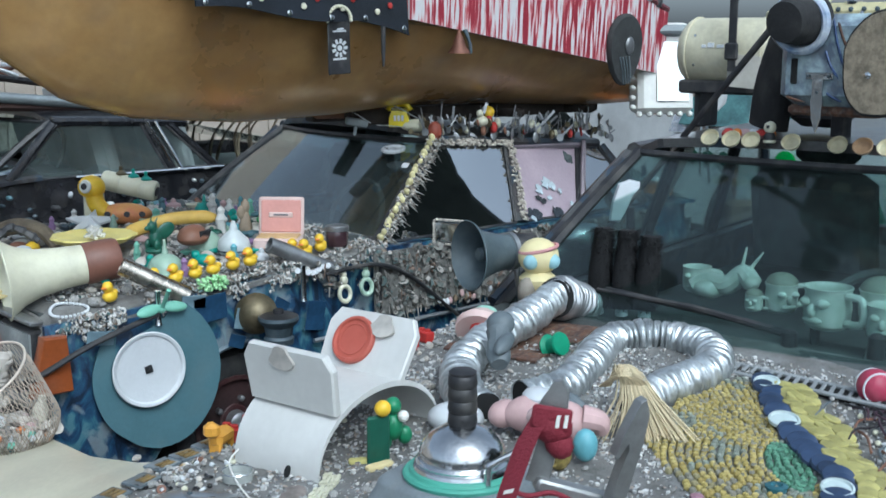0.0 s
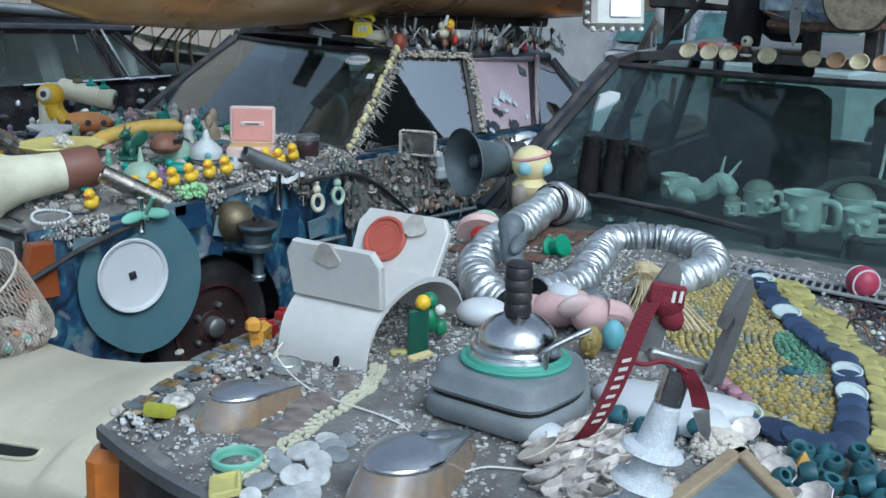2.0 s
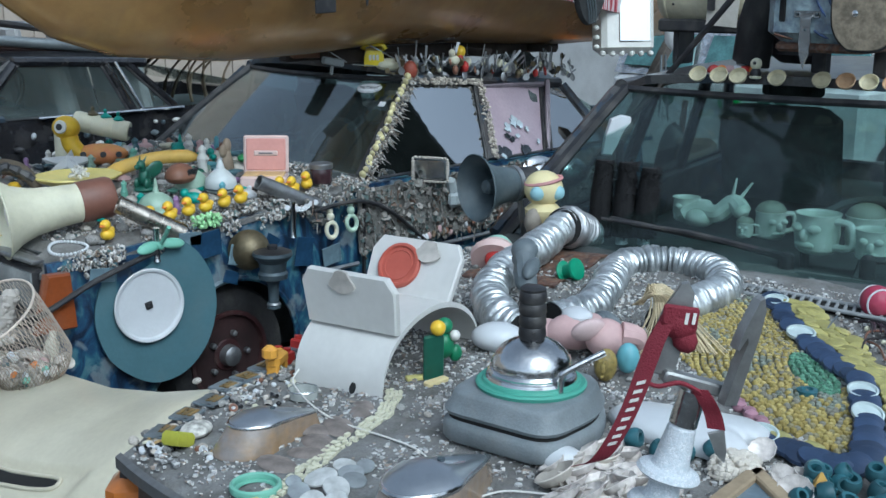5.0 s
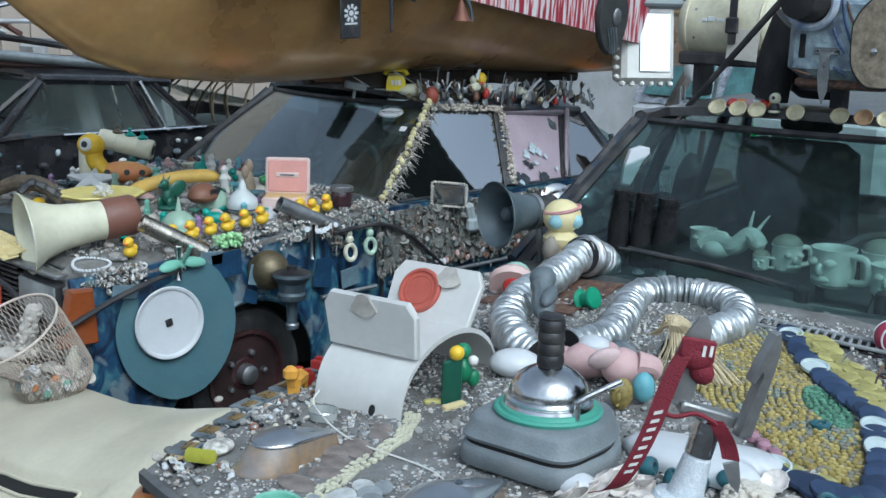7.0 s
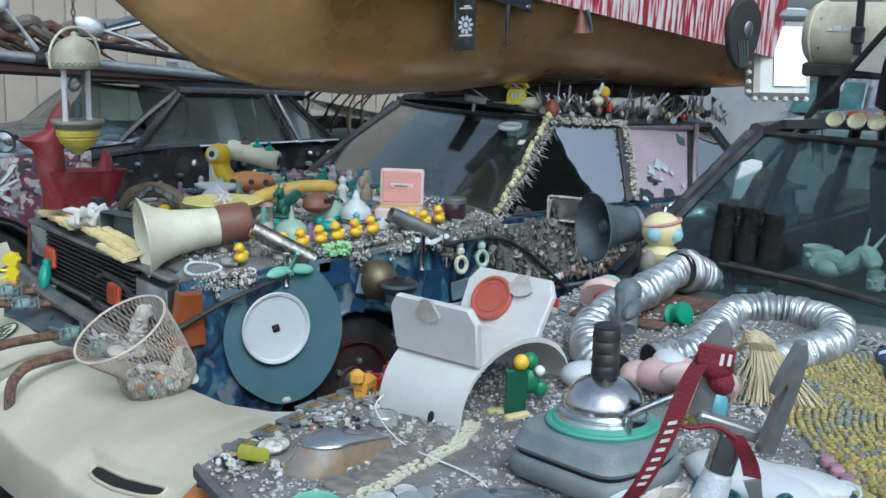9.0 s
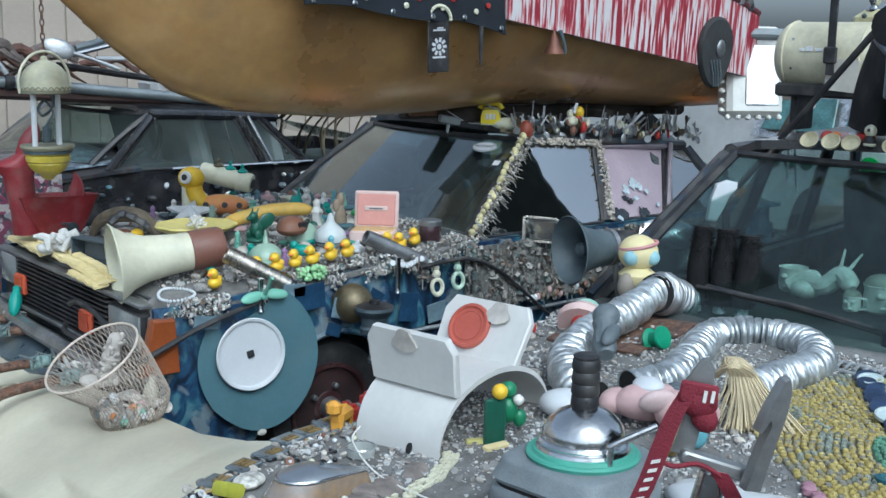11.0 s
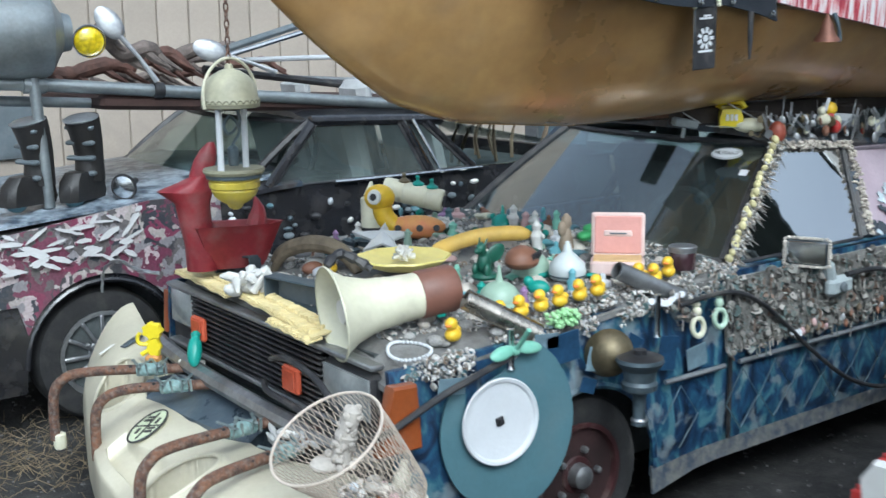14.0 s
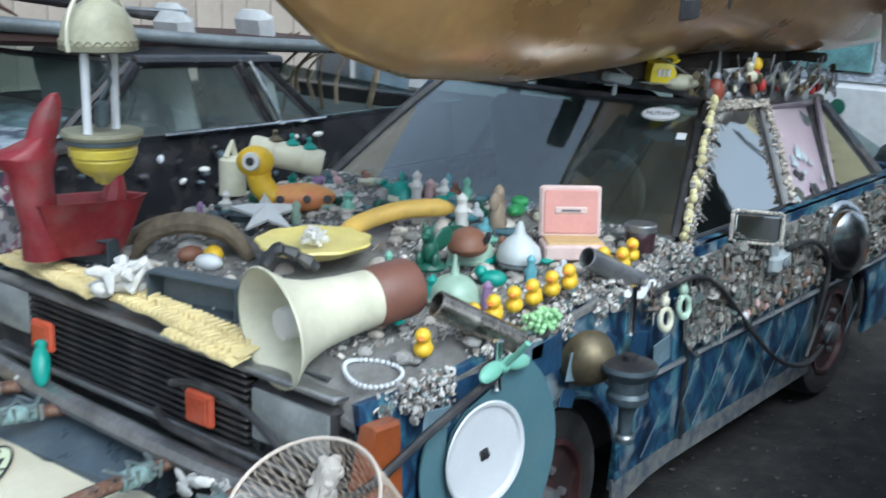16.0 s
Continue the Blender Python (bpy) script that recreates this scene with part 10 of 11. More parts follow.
for y in (-0.16, 0.16):
    part("hoop", Geo().tube([(0.127 * math.cos(a), y, 0.127 * math.sin(a)) for a in [2 * math.pi * k / 30 for k in range(31)]], 0.004, 5), tank_cream, cbx)
part("cradle", Geo().box(0.22, 0.38, 0.05, at(0, 0, -0.125), 0.008).box(0.16, 0.025, 0.15, at(0, -0.16, -0.20), 0.006).box(0.16, 0.025, 0.15, at(0, 0.12, -0.20), 0.006), black, cbx)
for k, (y, w) in enumerate(((0.075, 0.02), (0.045, 0.028), (0.005, 0.03), (-0.035, 0.024))):
    part("script_bar", Geo().box(0.003, w, 0.012 + 0.006 * (k % 2), at(-0.1245, y, 0.022 + 0.004 * (k % 2), ry=10), 0.001), china, cbx)
for y, z in ((0.12, -0.045), (-0.10, -0.05), (0.12, 0.06)):
    part("rivet", Geo().lathe([(0.006, 0), (0.005, 0.003), (0.001, 0.004)], 9, toward((-math.sqrt(0.1255 ** 2 - z * z), y, z), (-1, 0, z * 6))), silver, cbx)
solid("white_card", Geo().box(0.004, 0.12, 0.115, I4, 0.001), mat("tan_card", (0.58, 0.55, 0.48), 0.8, vary=0.2), "off-white card hung before the cream tank", "card", at(0.545, -1.385, 1.64, 8, rx=4))
sb = thing("buckled_strap", "black webbing strap with a plastic buckle", "strap", at(0.53, -1.345, 1.70, 8))
part("strap", Geo().box(0.008, 0.03, 0.36, at(0, 0, 0.12), 0.002), black, sb)
part("buckle", Geo().box(0.014, 0.05, 0.06, at(-0.006, 0, 0.01), 0.005), black, sb)
solid("black_case", Geo().box(0.12, 0.2, 0.26, I4, 0.03), black, "black soft case on the roof", "case", at(0.46, -1.74, 1.60))
# bead strings and mugs behind the windshield
mug_mat = mat("mint_white_glaze", (0.74, 0.78, 0.72), 0.35, vary=0.2, color2=(0.46, 0.52, 0.45), scale=18)


def toby_mug(x, y, rz, s, lid):
    t = thing("face_mug", "mint glazed novelty mug on the dashboard", "mug", at(x, y, 0.965, rz, s=s), "dashboard mugs")
    part("cup", Geo().lathe([(0.045, 0.0), (0.055, 0.01), (0.06, 0.05), (0.056, 0.09), (0.062, 0.105), (0.058, 0.106), (0.05, 0.09), (0.05, 0.02), (0.004, 0.016)], 20), mug_mat, t)
    part("nose", Geo().ball(0.014, 0.012, 0.018, at(-0.06, 0, 0.05)).ball(0.02, 0.016, 0.012, at(-0.05, 0.025, 0.07)).ball(0.02, 0.016, 0.012, at(-0.05, -0.025, 0.07)).ball(0.012, 0.03, 0.01, at(-0.056, 0, 0.025)), mug_mat, t)
    part("handle", Geo().tube(spline([(0.0, -0.055, 0.09), (0.0, -0.1, 0.085), (0.0, -0.105, 0.03), (0.0, -0.055, 0.02)], 6), 0.01, 8), mug_mat, t)
    if lid:
        part("hat", Geo().ball(0.06, 0.06, 0.045, at(0, 0, 0.1), 16, 8, 0.0), mat("dull_mint_brown", (0.28, 0.30, 0.24), 0.5), t)
    return t


for x, y, rz, s, lid in ((0.0, -1.60, 20, 0.75, 0), (-0.05, -1.93, 60, 0.8, 1), (-0.10, -1.87, 10, 0.45, 1), (-0.13, -2.12, -10, 1.1, 0), (-0.12, -2.285, 15, 0.85, 0), (-0.02, -2.22, 5, 1.0, 1), (-0.10, -2.47, 0, 0.9, 0), (-0.12, -2.64, 0, 1.0, 1)):
    toby_mug(x, y, rz, s, lid)
solid("dragon_figure", Geo().tube(spline([(0, 0, 0.02), (0.02, -0.05, 0.05), (0, -0.12, 0.05), (0.01, -0.17, 0.09), (-0.02, -0.22, 0.06)], 6), [0.02] + [0.03] * 22 + [0.02, 0.012], 10).tube([(0.01, -0.16, 0.09), (0.02, -0.17, 0.17)], [0.008, 0.003], 6).tube([(0.0, -0.18, 0.09), (0.03, -0.22, 0.16)], [0.008, 0.003], 6).ball(0.04, 0.05, 0.03, at(0, -0.06, 0.03)), mug_mat, "mint glazed dragon teapot figure behind the glass", "figure", at(-0.07, -1.63, 0.965, 5))
bead_string("hanging_beads", "string of small white beads hanging inside the windshield", white_plastic, [Vector((0.235 + 0.065 * t, -2.19 + 0.0 * t, 1.075 + 0.25 * t)) for t in [k / 26 for k in range(27)]], 0.006)

# ---- wire basket with shells ----
bk = thing("wire_basket", "wire net basket with a white hoop full of shells", "basket")
C = Vector((-1.698, -0.041, 0.672))
n = Vector((-0.523, -0.047, 0.851)).normalized()
e1 = n.cross(Vector((0, 0, 1))).normalized()
e2 = n.cross(e1)
bot = Vector((-1.635, -0.19, 0.565))


def net(a, v):
    """A slack bag: from the hoop over a bulge to a rounded bottom."""
    rim = math.cos(a) * e1 + math.sin(a) * e2
    flat = Vector((rim.x, rim.y, rim.z * 0.25))
    k = min(1.0, v / 0.35)
    c = C.lerp(bot, k ** 0.8)
    q = max(0.0, (v - 0.35) / 0.65)
    r = 0.17 * (1 - 0.13 * k) * math.cos(q * math.pi / 2 * 0.98)
    d = rim.lerp(flat, k)
    return c + d * r + Vector((0, 0, -0.125 * math.sin(q * math.pi / 2)))


part("hoop", Geo().tube([net(2 * math.pi * k / 40, 0) for k in range(41)], 0.0045, 8), mat("worn_cream_hoop", (0.60, 0.52, 0.44), 0.5, vary=0.2), bk)
g = Geo()
N = 62
for s in (-1, 1):
    for k in range(N):
        g.tube([net(2 * math.pi * (k + s * 0.5 * j) / N, j / 22) for j in range(22)], 0.0012, 3, cap=False)
part("net", g, mat("pale_rusty_wire", (0.36, 0.30, 0.24), 0.6, 0.4, vary=0.3), bk)
rnd = random.Random(15)
fill_mats = [shell, stone, mint, teal_bead_mat, china, orange, rose, brown, chalk]
for k in range(120):
    a, r = rnd.uniform(0, 6.28), 0.095 * math.sqrt(rnd.random())
    p = bot + Vector((1.2 * r * math.cos(a), 1.2 * r * math.sin(a), -0.095 + 0.11 * rnd.random() * (1 - r / 0.14) + 0.25 * r))
    s = rnd.uniform(0.6, 1.1)
    tagged(part("basket_shell", cup_me if k % 3 == 0 else limpet_me, shell, None, m=at(*p, rnd.uniform(0, 360), rnd.uniform(-60, 60), rnd.uniform(-60, 60), s * 0.75)), "small shell heaped in the wire basket", "shell", "shells in the basket") if k % 2 else solid("basket_bit", Geo().ball(0.018 * s, 0.014 * s, 0.02 * s, I4, 8, 6), fill_mats[k % 9], "small coloured trinket heaped in the wire basket", "trinket", at(*p, rnd.uniform(0, 180), rnd.uniform(0, 90)), "trinkets in the basket")
pf = Geo().lathe([(0.035, 0.0), (0.03, 0.03), (0.026, 0.06), (0.034, 0.09), (0.024, 0.115), (0.028, 0.14), (0.024, 0.165), (0.008, 0.178)], 12)
prnd = random.Random(9)
for k in range(46):
    a, z = prnd.uniform(0, 6.28), prnd.uniform(0.0, 0.17)
    r = 0.026 + 0.012 * (z < 0.03)
    pf.ball(prnd.uniform(0.008, 0.016), prnd.uniform(0.006, 0.014), prnd.uniform(0.008, 0.016), at(r * math.cos(a), r * math.sin(a), z), 7, 5)
solid("plaster_figure", pf.ball(0.06, 0.04, 0.022, at(-0.03, 0.02, 0.0)), mat("weathered_plaster", (0.50, 0.46, 0.41), 0.9, vary=0.3, bump=0.7, dirt=0.25), "rough white plaster statuette standing in the basket", "statuette", at(-1.635, 0.0, 0.565, 20, rx=14, ry=6, s=1.02))
solid("small_bottle", Geo().lathe([(0.022, 0), (0.024, 0.01), (0.024, 0.06), (0.012, 0.08), (0.012, 0.1)], 14), mat("cream_shell_box", (0.6, 0.56, 0.45), 0.6), "cream shell-covered bottle in the basket", "bottle", at(-1.58, -0.22, 0.53, ry=10))

# ---- separate trinkets on the blue car's hood ----
fig_g = Geo().lathe([(0.02, 0), (0.016, 0.03), (0.022, 0.055), (0.012, 0.075), (0.016, 0.09), (0.004, 0.105)], 12).ball(0.012, 0.03, 0.012, at(0.01, 0, 0.055))
fig_me = fig_g.mesh("white_figurine", chalk)
boat_g = Geo().loft([[(a * k, b * k2, z) for a, b in ((-0.06, 0), (-0.03, -0.02), (0.04, -0.02), (0.055, 0), (0.04, 0.02), (-0.03, 0.02))] for k, k2, z in ((0.8, 0.7, 0), (1, 1, 0.025), (0.9, 0.85, 0.026), (0.7, 0.6, 0.015))])
boat_me = boat_g.mesh("dark_dish", gunmetal)
rnd = random.Random(101)
for x, y in ((-0.66, 1.42), (-0.36, 0.62), (-0.2, 0.95), (-0.17, 0.85)):
    tagged(part("white_figurine", fig_me, chalk, None, m=on_hood(x, y, rnd.uniform(0, 360), s=rnd.uniform(0.8, 1.2))), "small white bisque figurine on the hood", "figurine", "white figurines")
for k in range(14):
    x, y = rnd.uniform(-0.85, -0.4), rnd.uniform(1.15, 1.5)
    tagged(part("dark_dish", boat_me, gunmetal, None, m=on_hood(x, y, rnd.uniform(0, 360), s=rnd.uniform(0.6, 1.1))), "small dark shell-shaped dish on the hood", "dish", "dark dishes")
stone_g = Geo()
rings = []
for i in range(7):
    a = -math.pi / 2 + math.pi * i / 6
    a = min(max(a, -1.5), 1.5)
    rings.append([(math.cos(a) * math.cos(b) * (1 + 0.16 * noise.noise((math.cos(b) * 2, math.sin(b) * 2, a * 2))), math.cos(a) * math.sin(b) * (1 + 0.16 * noise.noise((math.cos(b) * 2, math.sin(b) * 2, a * 2 + 5))), 0.62 * math.sin(a)) for b in [2 * math.pi * j / 10 for j in range(10)]])
stone_g.loft(rings)
stone_me = stone_g.mesh("hood_stone", stone)
shellstone_me = stone_g.mesh("hood_stone", shell)
for k in range(190):
    x, y = rnd.uniform(-1.25, -0.05), rnd.uniform(0.05, 1.6)
    if 0.6 < y < 1.15 and -1.0 < x < -0.65:
        continue
    s = rnd.uniform(0.012, 0.030)
    tagged(part("hood_stone", stone_me if k % 2 else shellstone_me, stone, None, m=on_hood(x, y, rnd.uniform(0, 360), dz=s * 0.4, rx=rnd.uniform(-30, 30), s=s)), "rounded pebble or shell glued on the blue car's hood", "pebble", "hood pebbles")
for k in range(30):
    x, y = rnd.uniform(-1.1, -0.05), rnd.uniform(0.1, 1.55)
    tagged(part("limpet_shell", limpet_me, shell, None, m=on_hood(x, y, rnd.uniform(0, 360), dz=0.002, s=rnd.uniform(0.6, 1.2))), "pale limpet shell glued on the blue car's hood", "shell", "hood limpets")
toys = [(mint, "mint green"), (teal, "teal"), (china, "white"), (brown, "brown"), (sage, "sage green"), (rose, "dusty pink"), (slate, "slate blue"), (dark_green, "dark green"), (cream_plastic, "cream"), (mat("pale_blue_plastic", (0.16, 0.40, 0.46)), "pale blue"), (mat("mauve_plastic", (0.30, 0.18, 0.34), 0.5), "mauve")]
for k in range(84):
    if k < 46:
        x, y = rnd.uniform(-0.42, -0.04), rnd.uniform(0.35, 1.5)
    else:
        x, y = rnd.uniform(-1.0, -0.2), rnd.uniform(0.15, 1.5)
    if 0.6 < y < 1.15 and -1.0 < x < -0.65:
        continue
    mt, lab = toys[rnd.randrange(len(toys))]
    i = k % 4
    s = rnd.uniform(0.7, 1.2)
    g = (Geo().ball(0.035 * s, 0.025 * s, 0.022 * s, at(0, 0, 0.018 * s)).ball(0.016 * s, 0.016 * s, 0.016 * s, at(-0.03 * s, 0, 0.035 * s)),
         Geo().lathe([(0.03 * s, 0), (0.034 * s, 0.006), (0.03 * s, 0.02), (0.012 * s, 0.03), (0.01 * s, 0.045), (0.003, 0.05)], 16),
         Geo().lathe([(0.018 * s, 0), (0.02 * s, 0.03), (0.012 * s, 0.05), (0.016 * s, 0.065), (0.004, 0.078)], 12).ball(0.01, 0.02, 0.01, at(0, 0, 0.03)),
         Geo().ball(0.045 * s, 0.018 * s, 0.015 * s, at(0, 0, 0.014)).ball(0.02 * s, 0.03 * s, 0.008, at(0.03 * s, 0, 0.02)))[i]
    solid(("toy_animal", "toy_hat", "toy_bottle", "toy_fish")[i], g, mt, f"small {lab} plastic " + ("animal", "hat", "bottle", "fish")[i] + " glued on the hood", ("toy", "hat", "bottle", "toy")[i], on_hood(x, y, rnd.uniform(0, 360)), "hood toys")

# ---- crust of tiny pieces: stuff ----
crust_pal = palette("mixed_trinket_crust", [(0.42, 0.40, 0.37), (0.24, 0.22, 0.20), (0.55, 0.52, 0.47), (0.13, 0.12, 0.11), (0.33, 0.30, 0.26), (0.48, 0.47, 0.46), (0.20, 0.15, 0.11), (0.10, 0.16, 0.16), (0.62, 0.60, 0.56), (0.30, 0.32, 0.33)], kind="island", rough=0.55)


def crumb(g, m, s, rnd):
    i = rnd.randrange(5)
    if i == 0:
        g.lathe([(s, -s * 0.2), (s * 1.05, 0), (s, s * 0.25), (s * 0.3, s * 0.3)], 7, m)
    elif i == 1:
        g.box(s * 1.6, s, s * 0.8, m)
    elif i == 2:
        g.lathe([(s * 0.5, -s * 0.3), (s * 1.05, -s * 0.2), (s * 1.05, s * 0.2), (s * 0.5, s * 0.3)], 8, m, False, False)
    else:
        g.ball(s, s * 0.8, s * 0.65, m, 6, 4)


rnd = random.Random(61)
g = Geo()
for k in range(4200):
    x, y = rnd.uniform(-1.3, 0.02), rnd.random() ** 1.4 * 1.62 + 0.01
    if 0.6 < y < 1.15 and -1.0 < x < -0.7:
        continue
    if noise.noise((x * 4, y * 4, 1)) < -0.18:
        continue
    crumb(g, on_hood(x, y, rnd.uniform(0, 360), dz=0.003, rx=rnd.uniform(-60, 60), ry=rnd.uniform(-60, 60)), rnd.uniform(0.004, 0.013), rnd)
solid("hood_crust", g, crust_pal, "crust of tiny shells, beads and buttons on the hood", "trinkets", kind="stuff")
g = Geo()
for k in range(1500):
    x = rnd.uniform(-1.38, 0.1)
    y = -0.03 + 0.09 * rnd.random()
    z = poly([(-1.42, 0.77), (0, 0.87)], x) + rnd.uniform(-0.03, 0.02) - 0.02 * (y < 0)
    if noise.noise((x * 6, y * 9, 4)) < -0.1:
        continue
    crumb(g, at(x, y, z, rnd.uniform(0, 360), rnd.uniform(0, 180), rnd.uniform(0, 180)), rnd.uniform(0.004, 0.014), rnd)
solid("wing_crust", g, crust_pal, "crust of tiny shells and chains along the wing edge", "trinkets", kind="stuff")
side_pal = palette("brown_grey_side_crust", [(0.19, 0.185, 0.165), (0.12, 0.11, 0.095), (0.24, 0.225, 0.205), (0.07, 0.068, 0.06), (0.15, 0.105, 0.08), (0.18, 0.195, 0.18), (0.34, 0.32, 0.29), (0.095, 0.13, 0.125), (0.135, 0.125, 0.115)], kind="island", rough=0.7)
g = Geo()
g.sheet(lambda u, v: (lerp(-0.03, 1.9, u), -0.040 + 0.010 * v + 0.004 * noise.noise((u * 30, v * 6, 0)), lerp(0.60, 0.868, v)), 50, 8, 0.012, dirn=(0, 1, 0))
part("door_mortar", g, mat("grey_brown_mortar", (0.20, 0.195, 0.18), 0.9, vary=0.5, scale=14, bump=0.9), art_car, m=at(0, -0.86, 0))
g = Geo()
for k in range(1900):
    x, z = rnd.uniform(-0.35, 1.9), rnd.uniform(0.585, 0.872)
    if x < -0.03 and (z < 0.74 or rnd.random() < 0.5):
        continue
    m = at(x, -0.046 + 0.01 * (z - 0.6) / 0.27, z, rnd.uniform(0, 180), rnd.uniform(0, 180), rnd.uniform(0, 180))
    if rnd.random() < 0.10:
        p = Vector((x, -0.05, z))
        g.tube([p, p + Vector((rnd.uniform(-0.012, 0.012), -0.004, -rnd.uniform(0.02, 0.06)))], [0.004, 0.003], 4)
    else:
        crumb(g, m, 0.004 + 0.020 * rnd.random() ** 2.2, rnd)
solid("door_crust", g, side_pal, "crust of bones, shells and stones glued to the door", "trinkets", kind="stuff")
rnd = random.Random(71)
for k in range(24):
    x, z = rnd.uniform(0.3, 1.5), rnd.uniform(0.595, 0.66)
    solid("door_bead", Geo().ball(0.012, 0.008, 0.017, I4, 8, 6), (brown, rose, china, wood)[k % 4], "oval stone bead in a row on the door", "bead", at(x, -0.055, z, 0, rnd.uniform(-20, 20), rnd.uniform(-30, 30)), "door beads")
# painted tin squares on the wing
for k, (x, z, w, h, r) in enumerate(((-1.27, 0.73, 0.1, 0.05, 8), (-0.83, 0.765, 0.14, 0.1, -4), (-0.68, 0.70, 0.09, 0.08, 14), (-0.52, 0.72, 0.07, 0.07, 30), (-0.90, 0.80, 0.1, 0.05, 5), (-0.35, 0.66, 0.09, 0.12, 10), (-0.2, 0.62, 0.1, 0.08, -8), (-0.72, 0.62, 0.07, 0.05, 20))):
    solid("tin_square", Geo().box(w, 0.004, h, I4, 0.0015), (mat("pale_blue_tin", (0.24, 0.34, 0.40), 0.35, 0.4, vary=0.3), mat("deep_blue_tin", (0.03, 0.08, 0.16), 0.35, 0.3, vary=0.4))[k % 2], "small blue painted tin square on the wing", "tin plate", at(x, -0.045, z, 0, 0, r), "tin squares")

# ---- gravel and pebbles in the mortar hood ----
gravel_pal = palette("grey_white_gravel", [(0.44, 0.44, 0.43), (0.32, 0.32, 0.32), (0.56, 0.56, 0.54), (0.62, 0.60, 0.56), (0.14, 0.14, 0.14), (0.30, 0.25, 0.21), (0.46, 0.47, 0.47), (0.20, 0.20, 0.20)], kind="island", rough=0.8)
rnd = random.Random(81)
g = Geo()
for k in range(26000):
    px, py = rnd.uniform(-1.84, -0.1), rnd.uniform(-0.8, 0.8)
    lim = 0.84 * poly(r_spec["plan_far" if py > 0 else "plan"], px) - 0.02
    if abs(py) > lim or inside(px, py) or px < -1.70 - 0.13 * (1 - (py / 0.6) ** 2):
        continue
    crowd = noise.noise((px * 7, py * 7, 5)) + 0.25 * (px > -1.4)
    if rnd.random() > 0.5 + 1.1 * crowd:
        continue
    s = 0.0022 + (0.0068 if crowd > 0.1 else 0.004) * rnd.random() ** 2
    g.ball(s, s * 0.8, s * 0.7, local_r(px, py, rnd.uniform(0, 360), dz=s * 0.3 + 0.001), 5, 3)
solid("hood_gravel", g, gravel_pal, "grey and white gravel set in the mortar hood", "gravel", kind="stuff")
for k in range(150):
    t = rnd.random()
    px, py = lerp(-1.68, -0.3, t), 0.0
    lim = 0.84 * poly(r_spec["plan_far"], px)
    py = lim - 0.01 - 0.13 * rnd.random() ** 2
    s = rnd.uniform(0.005, 0.012)
    tagged(part("edge_pebble", stone_me if k % 3 else shellstone_me, stone, None, m=local_r(px, py, rnd.uniform(0, 360), dz=s * 0.5, rx=rnd.uniform(-40, 40), s=s)), "small pebble set along the mortar hood's edge", "pebble", "edge pebbles")
for k in range(90):
    px, py = rnd.uniform(-1.4, -0.3), rnd.uniform(-0.5, 0.75)
    if inside(px, py):
        continue
    s = rnd.uniform(0.006, 0.013)
    tagged(part("hood_pebble", shellstone_me if k % 2 else stone_me, stone, None, m=local_r(px, py, rnd.uniform(0, 360), dz=s * 0.4, rx=rnd.uniform(-40, 40), s=s)), "pale pebble lying on the mortar hood", "pebble", "mortar hood pebbles")
scraps = [mat("dark_scrap_wire", (0.03, 0.027, 0.03), 0.6), brown, mid_grey, mat("plum_scrap_wire", (0.07, 0.04, 0.055), 0.6)]
for k in range(90):
    t = rnd.random()
    p = side[int(t * (len(side) - 1))]
    q = R_POSE @ Vector((max(p.x, -0.86) + rnd.uniform(-0.03, 0.03), p.y - 0.17 - 0.2 * rnd.random(), 0))
    L = rnd.uniform(0.06, 0.14)
    solid("wire_offcut", Geo().tube(spline([(0, 0, 0.004), (L * 0.5, 0.02 * rnd.uniform(-1, 1), 0.014), (L, 0.02 * rnd.uniform(-1, 1), 0.006)], 4), 0.0028, 5), scraps[k % 4], "thin dark wire offcut among the lemon caps", "wire", on_r(q.x, q.y, 215 + rnd.gauss(0, 20), dz=0.006), "wire offcuts")
for k in range(40):
    p = side[rnd.randrange(len(side))]
    bd, wa, lab = shapes[(0, 1, 5)[k % 3]]
    tagged(part("edge_bead", bd, china, None, m=local_r(max(p.x, -0.86), p.y - 0.16 - 0.16 * rnd.random(), 0, dz=0.01, s=rnd.uniform(0.6, 1.0))), f"small round {lab} bead among the wire offcuts", "bead", "edge beads")
# front of the mortar-hooded car
def nose_x(y):
    return -1.715 - 0.14 * max(0.0, 1 - (y / 0.6) ** 2)


part("hood_lip", Geo().sheet(lambda u, v: (lambda y: (nose_x(y) - 0.006 + 0.014 * v, y, 0.850 + 0.004 * v + 0.03 * (1 - (y / 0.84) ** 2)))(lerp(-0.6, 0.6, u)), 30, 2, 0.022), mat("grey_hood_edge", (0.20, 0.205, 0.21), 0.4, 0.5, vary=0.3, dirt=0.3), hood_car)
lens_dark = mat("dark_headlamp_lens", (0.05, 0.055, 0.06), 0.15, coat=0.5)
part("grille_panel", Geo().sheet(lambda u, v: (nose_x(lerp(-0.55, 0.55, u)) + 0.025 - 0.02 * v, lerp(-0.55, 0.55, u), lerp(0.835, 0.58, v)), 24, 4, 0.03, dirn=(1, 0, 0)), black, hood_car)
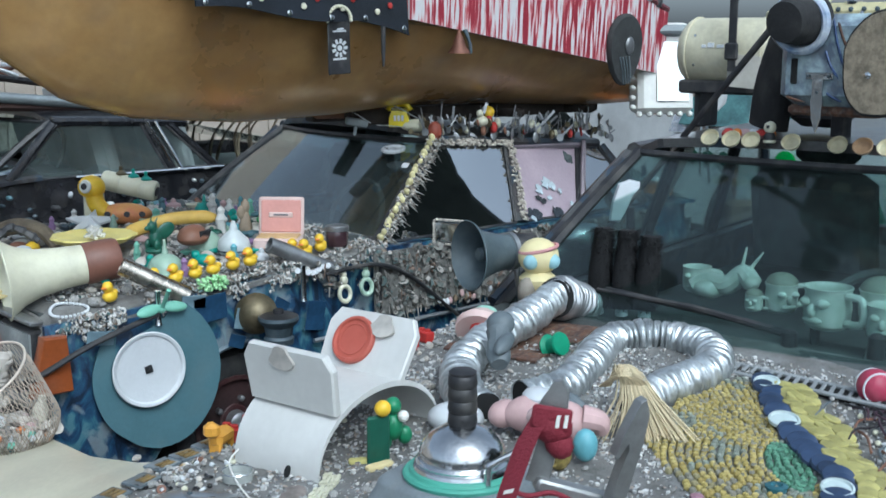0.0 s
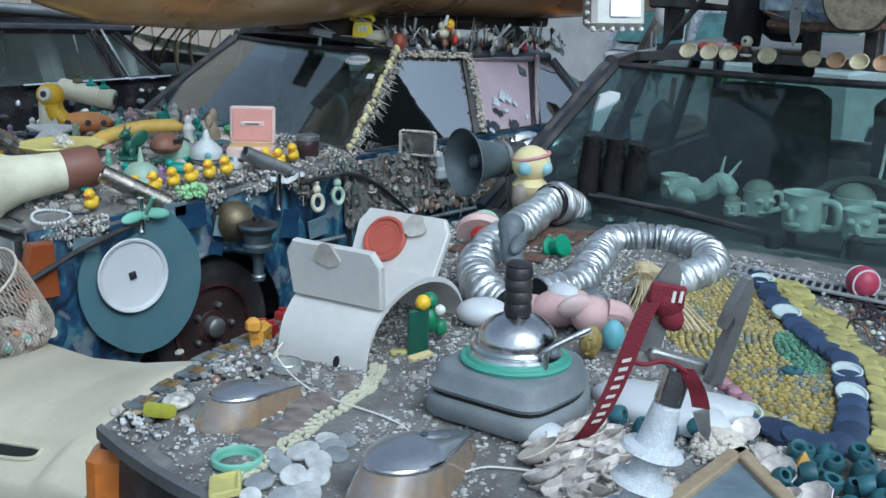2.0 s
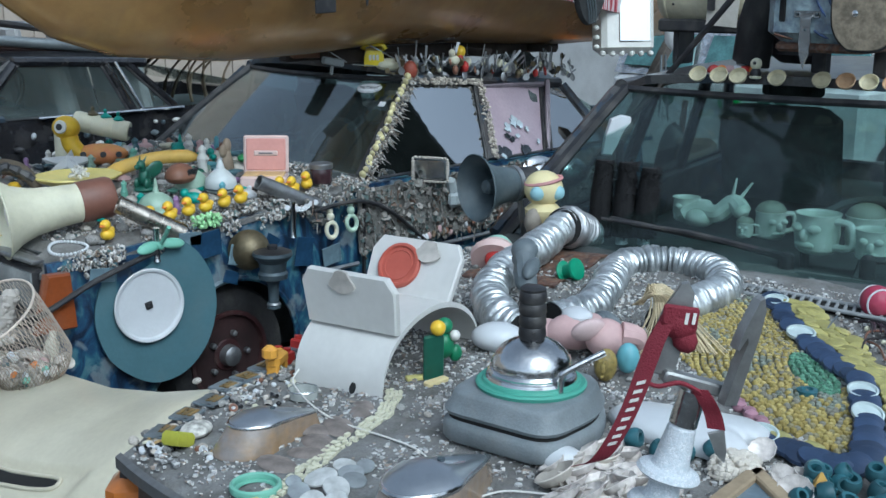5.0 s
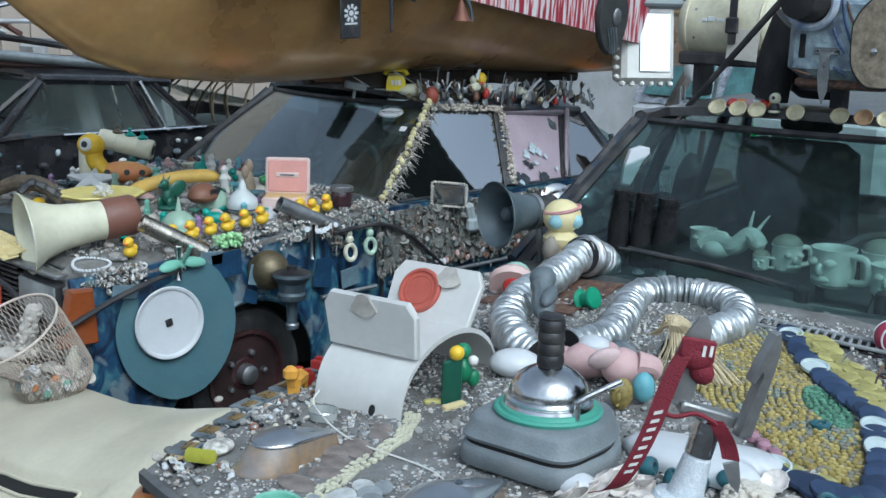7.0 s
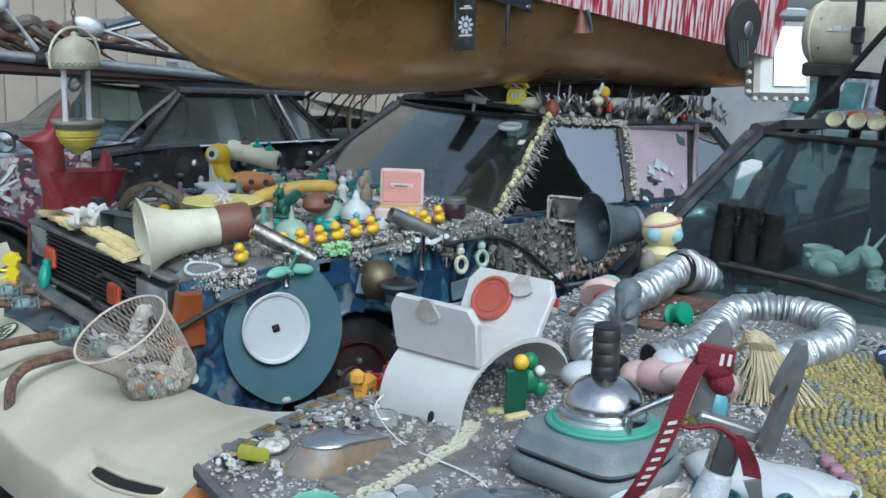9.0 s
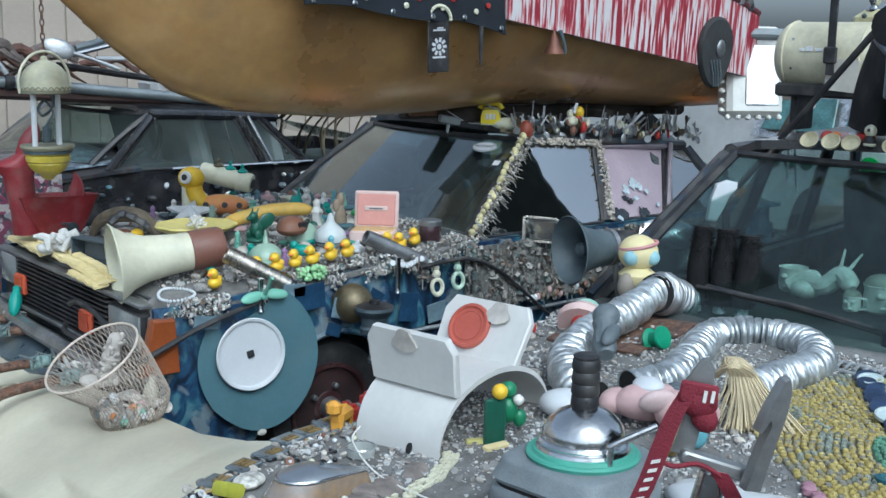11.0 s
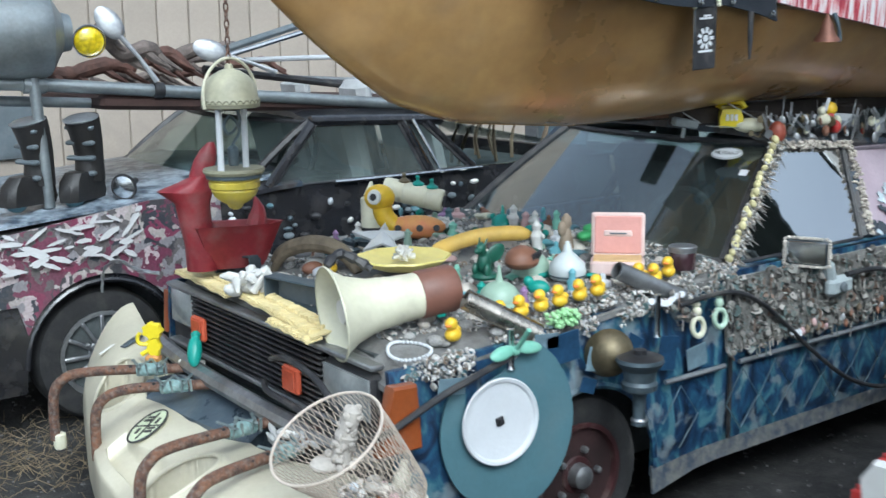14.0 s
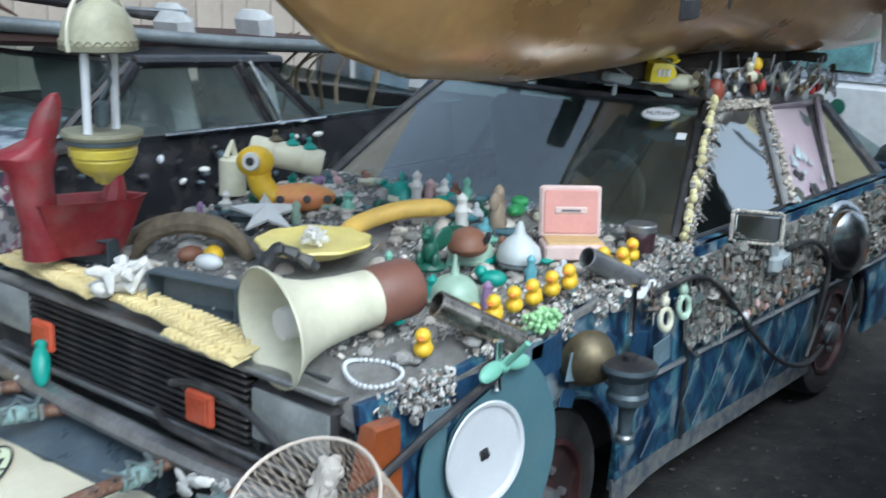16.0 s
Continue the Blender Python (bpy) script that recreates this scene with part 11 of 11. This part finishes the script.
corner_amber = mat("orange_corner_lens", (0.50, 0.16, 0.025), 0.3, vary=0.3, coat=0.5, dirt=0.2)
for s in (-1, 1):
    part("turn_signal", Geo().box(0.13, 0.12, 0.20, at(-1.672, s * 0.59, 0.715, s * 38, ry=6), 0.02), corner_amber, hood_car, "orange corner lamp")
    part("corner_trim", Geo().box(0.07, 0.05, 0.028, at(-1.685, s * 0.585, 0.842, s * 38), 0.008), silver, hood_car, "small chrome corner trim")
    lm = toward((nose_x(0.40) + 0.004, s * 0.40, 0.70), (-1, s * 0.35, 0.1))
    hl = part("headlight", Geo().lathe([(0.07, -0.03), (0.088, -0.01), (0.09, 0.012), (0.082, 0.016), (0.078, 0.004)], 30, lm, True, False), silver, hood_car, "round chrome headlight")
    part("lens", Geo().lathe([(0.078, 0.004), (0.06, 0.016), (0.03, 0.024), (0.004, 0.026)], 28, lm), lens_dark, hl)
# dry grass on the ground at the side
g = Geo()
for k in range(420):
    x, y = -1.9 + rnd.gauss(0, 0.35), 2.1 + rnd.gauss(0, 0.25)
    a = rnd.uniform(0, 6.28)
    L = rnd.uniform(0.05, 0.16)
    p = Vector((x, y, ground_height(x, y) - 0.01))
    g.tube([p, p + Vector((L * 0.5 * math.cos(a), L * 0.5 * math.sin(a), 0.03)), p + Vector((L * math.cos(a), L * math.sin(a), 0.008))], [0.0018, 0.0015, 0.0006], 3)
solid("dry_grass", g, mat("dry_straw", (0.22, 0.17, 0.10), 0.9, random_tint=0.4), "dry straw litter on the dirt ground", "straw", kind="stuff")
g = Geo()
for k in range(6500):
    x, y = rnd.uniform(-3.2, 3.2), rnd.uniform(-2.0, 3.2)
    s = 0.003 + 0.012 * rnd.random() ** 3
    g.ball(s, s * 0.8, s * 0.6, at(x, y, ground_height(x, y) - 0.012, rnd.uniform(0, 360)), 5, 3)
solid("ground_gravel", g, palette("dark_gravel", [(0.075, 0.075, 0.073), (0.045, 0.045, 0.045), (0.11, 0.105, 0.10), (0.16, 0.155, 0.15), (0.06, 0.056, 0.052)], kind="island", rough=0.9), "loose small stones on the dirt ground", "gravel", kind="stuff")
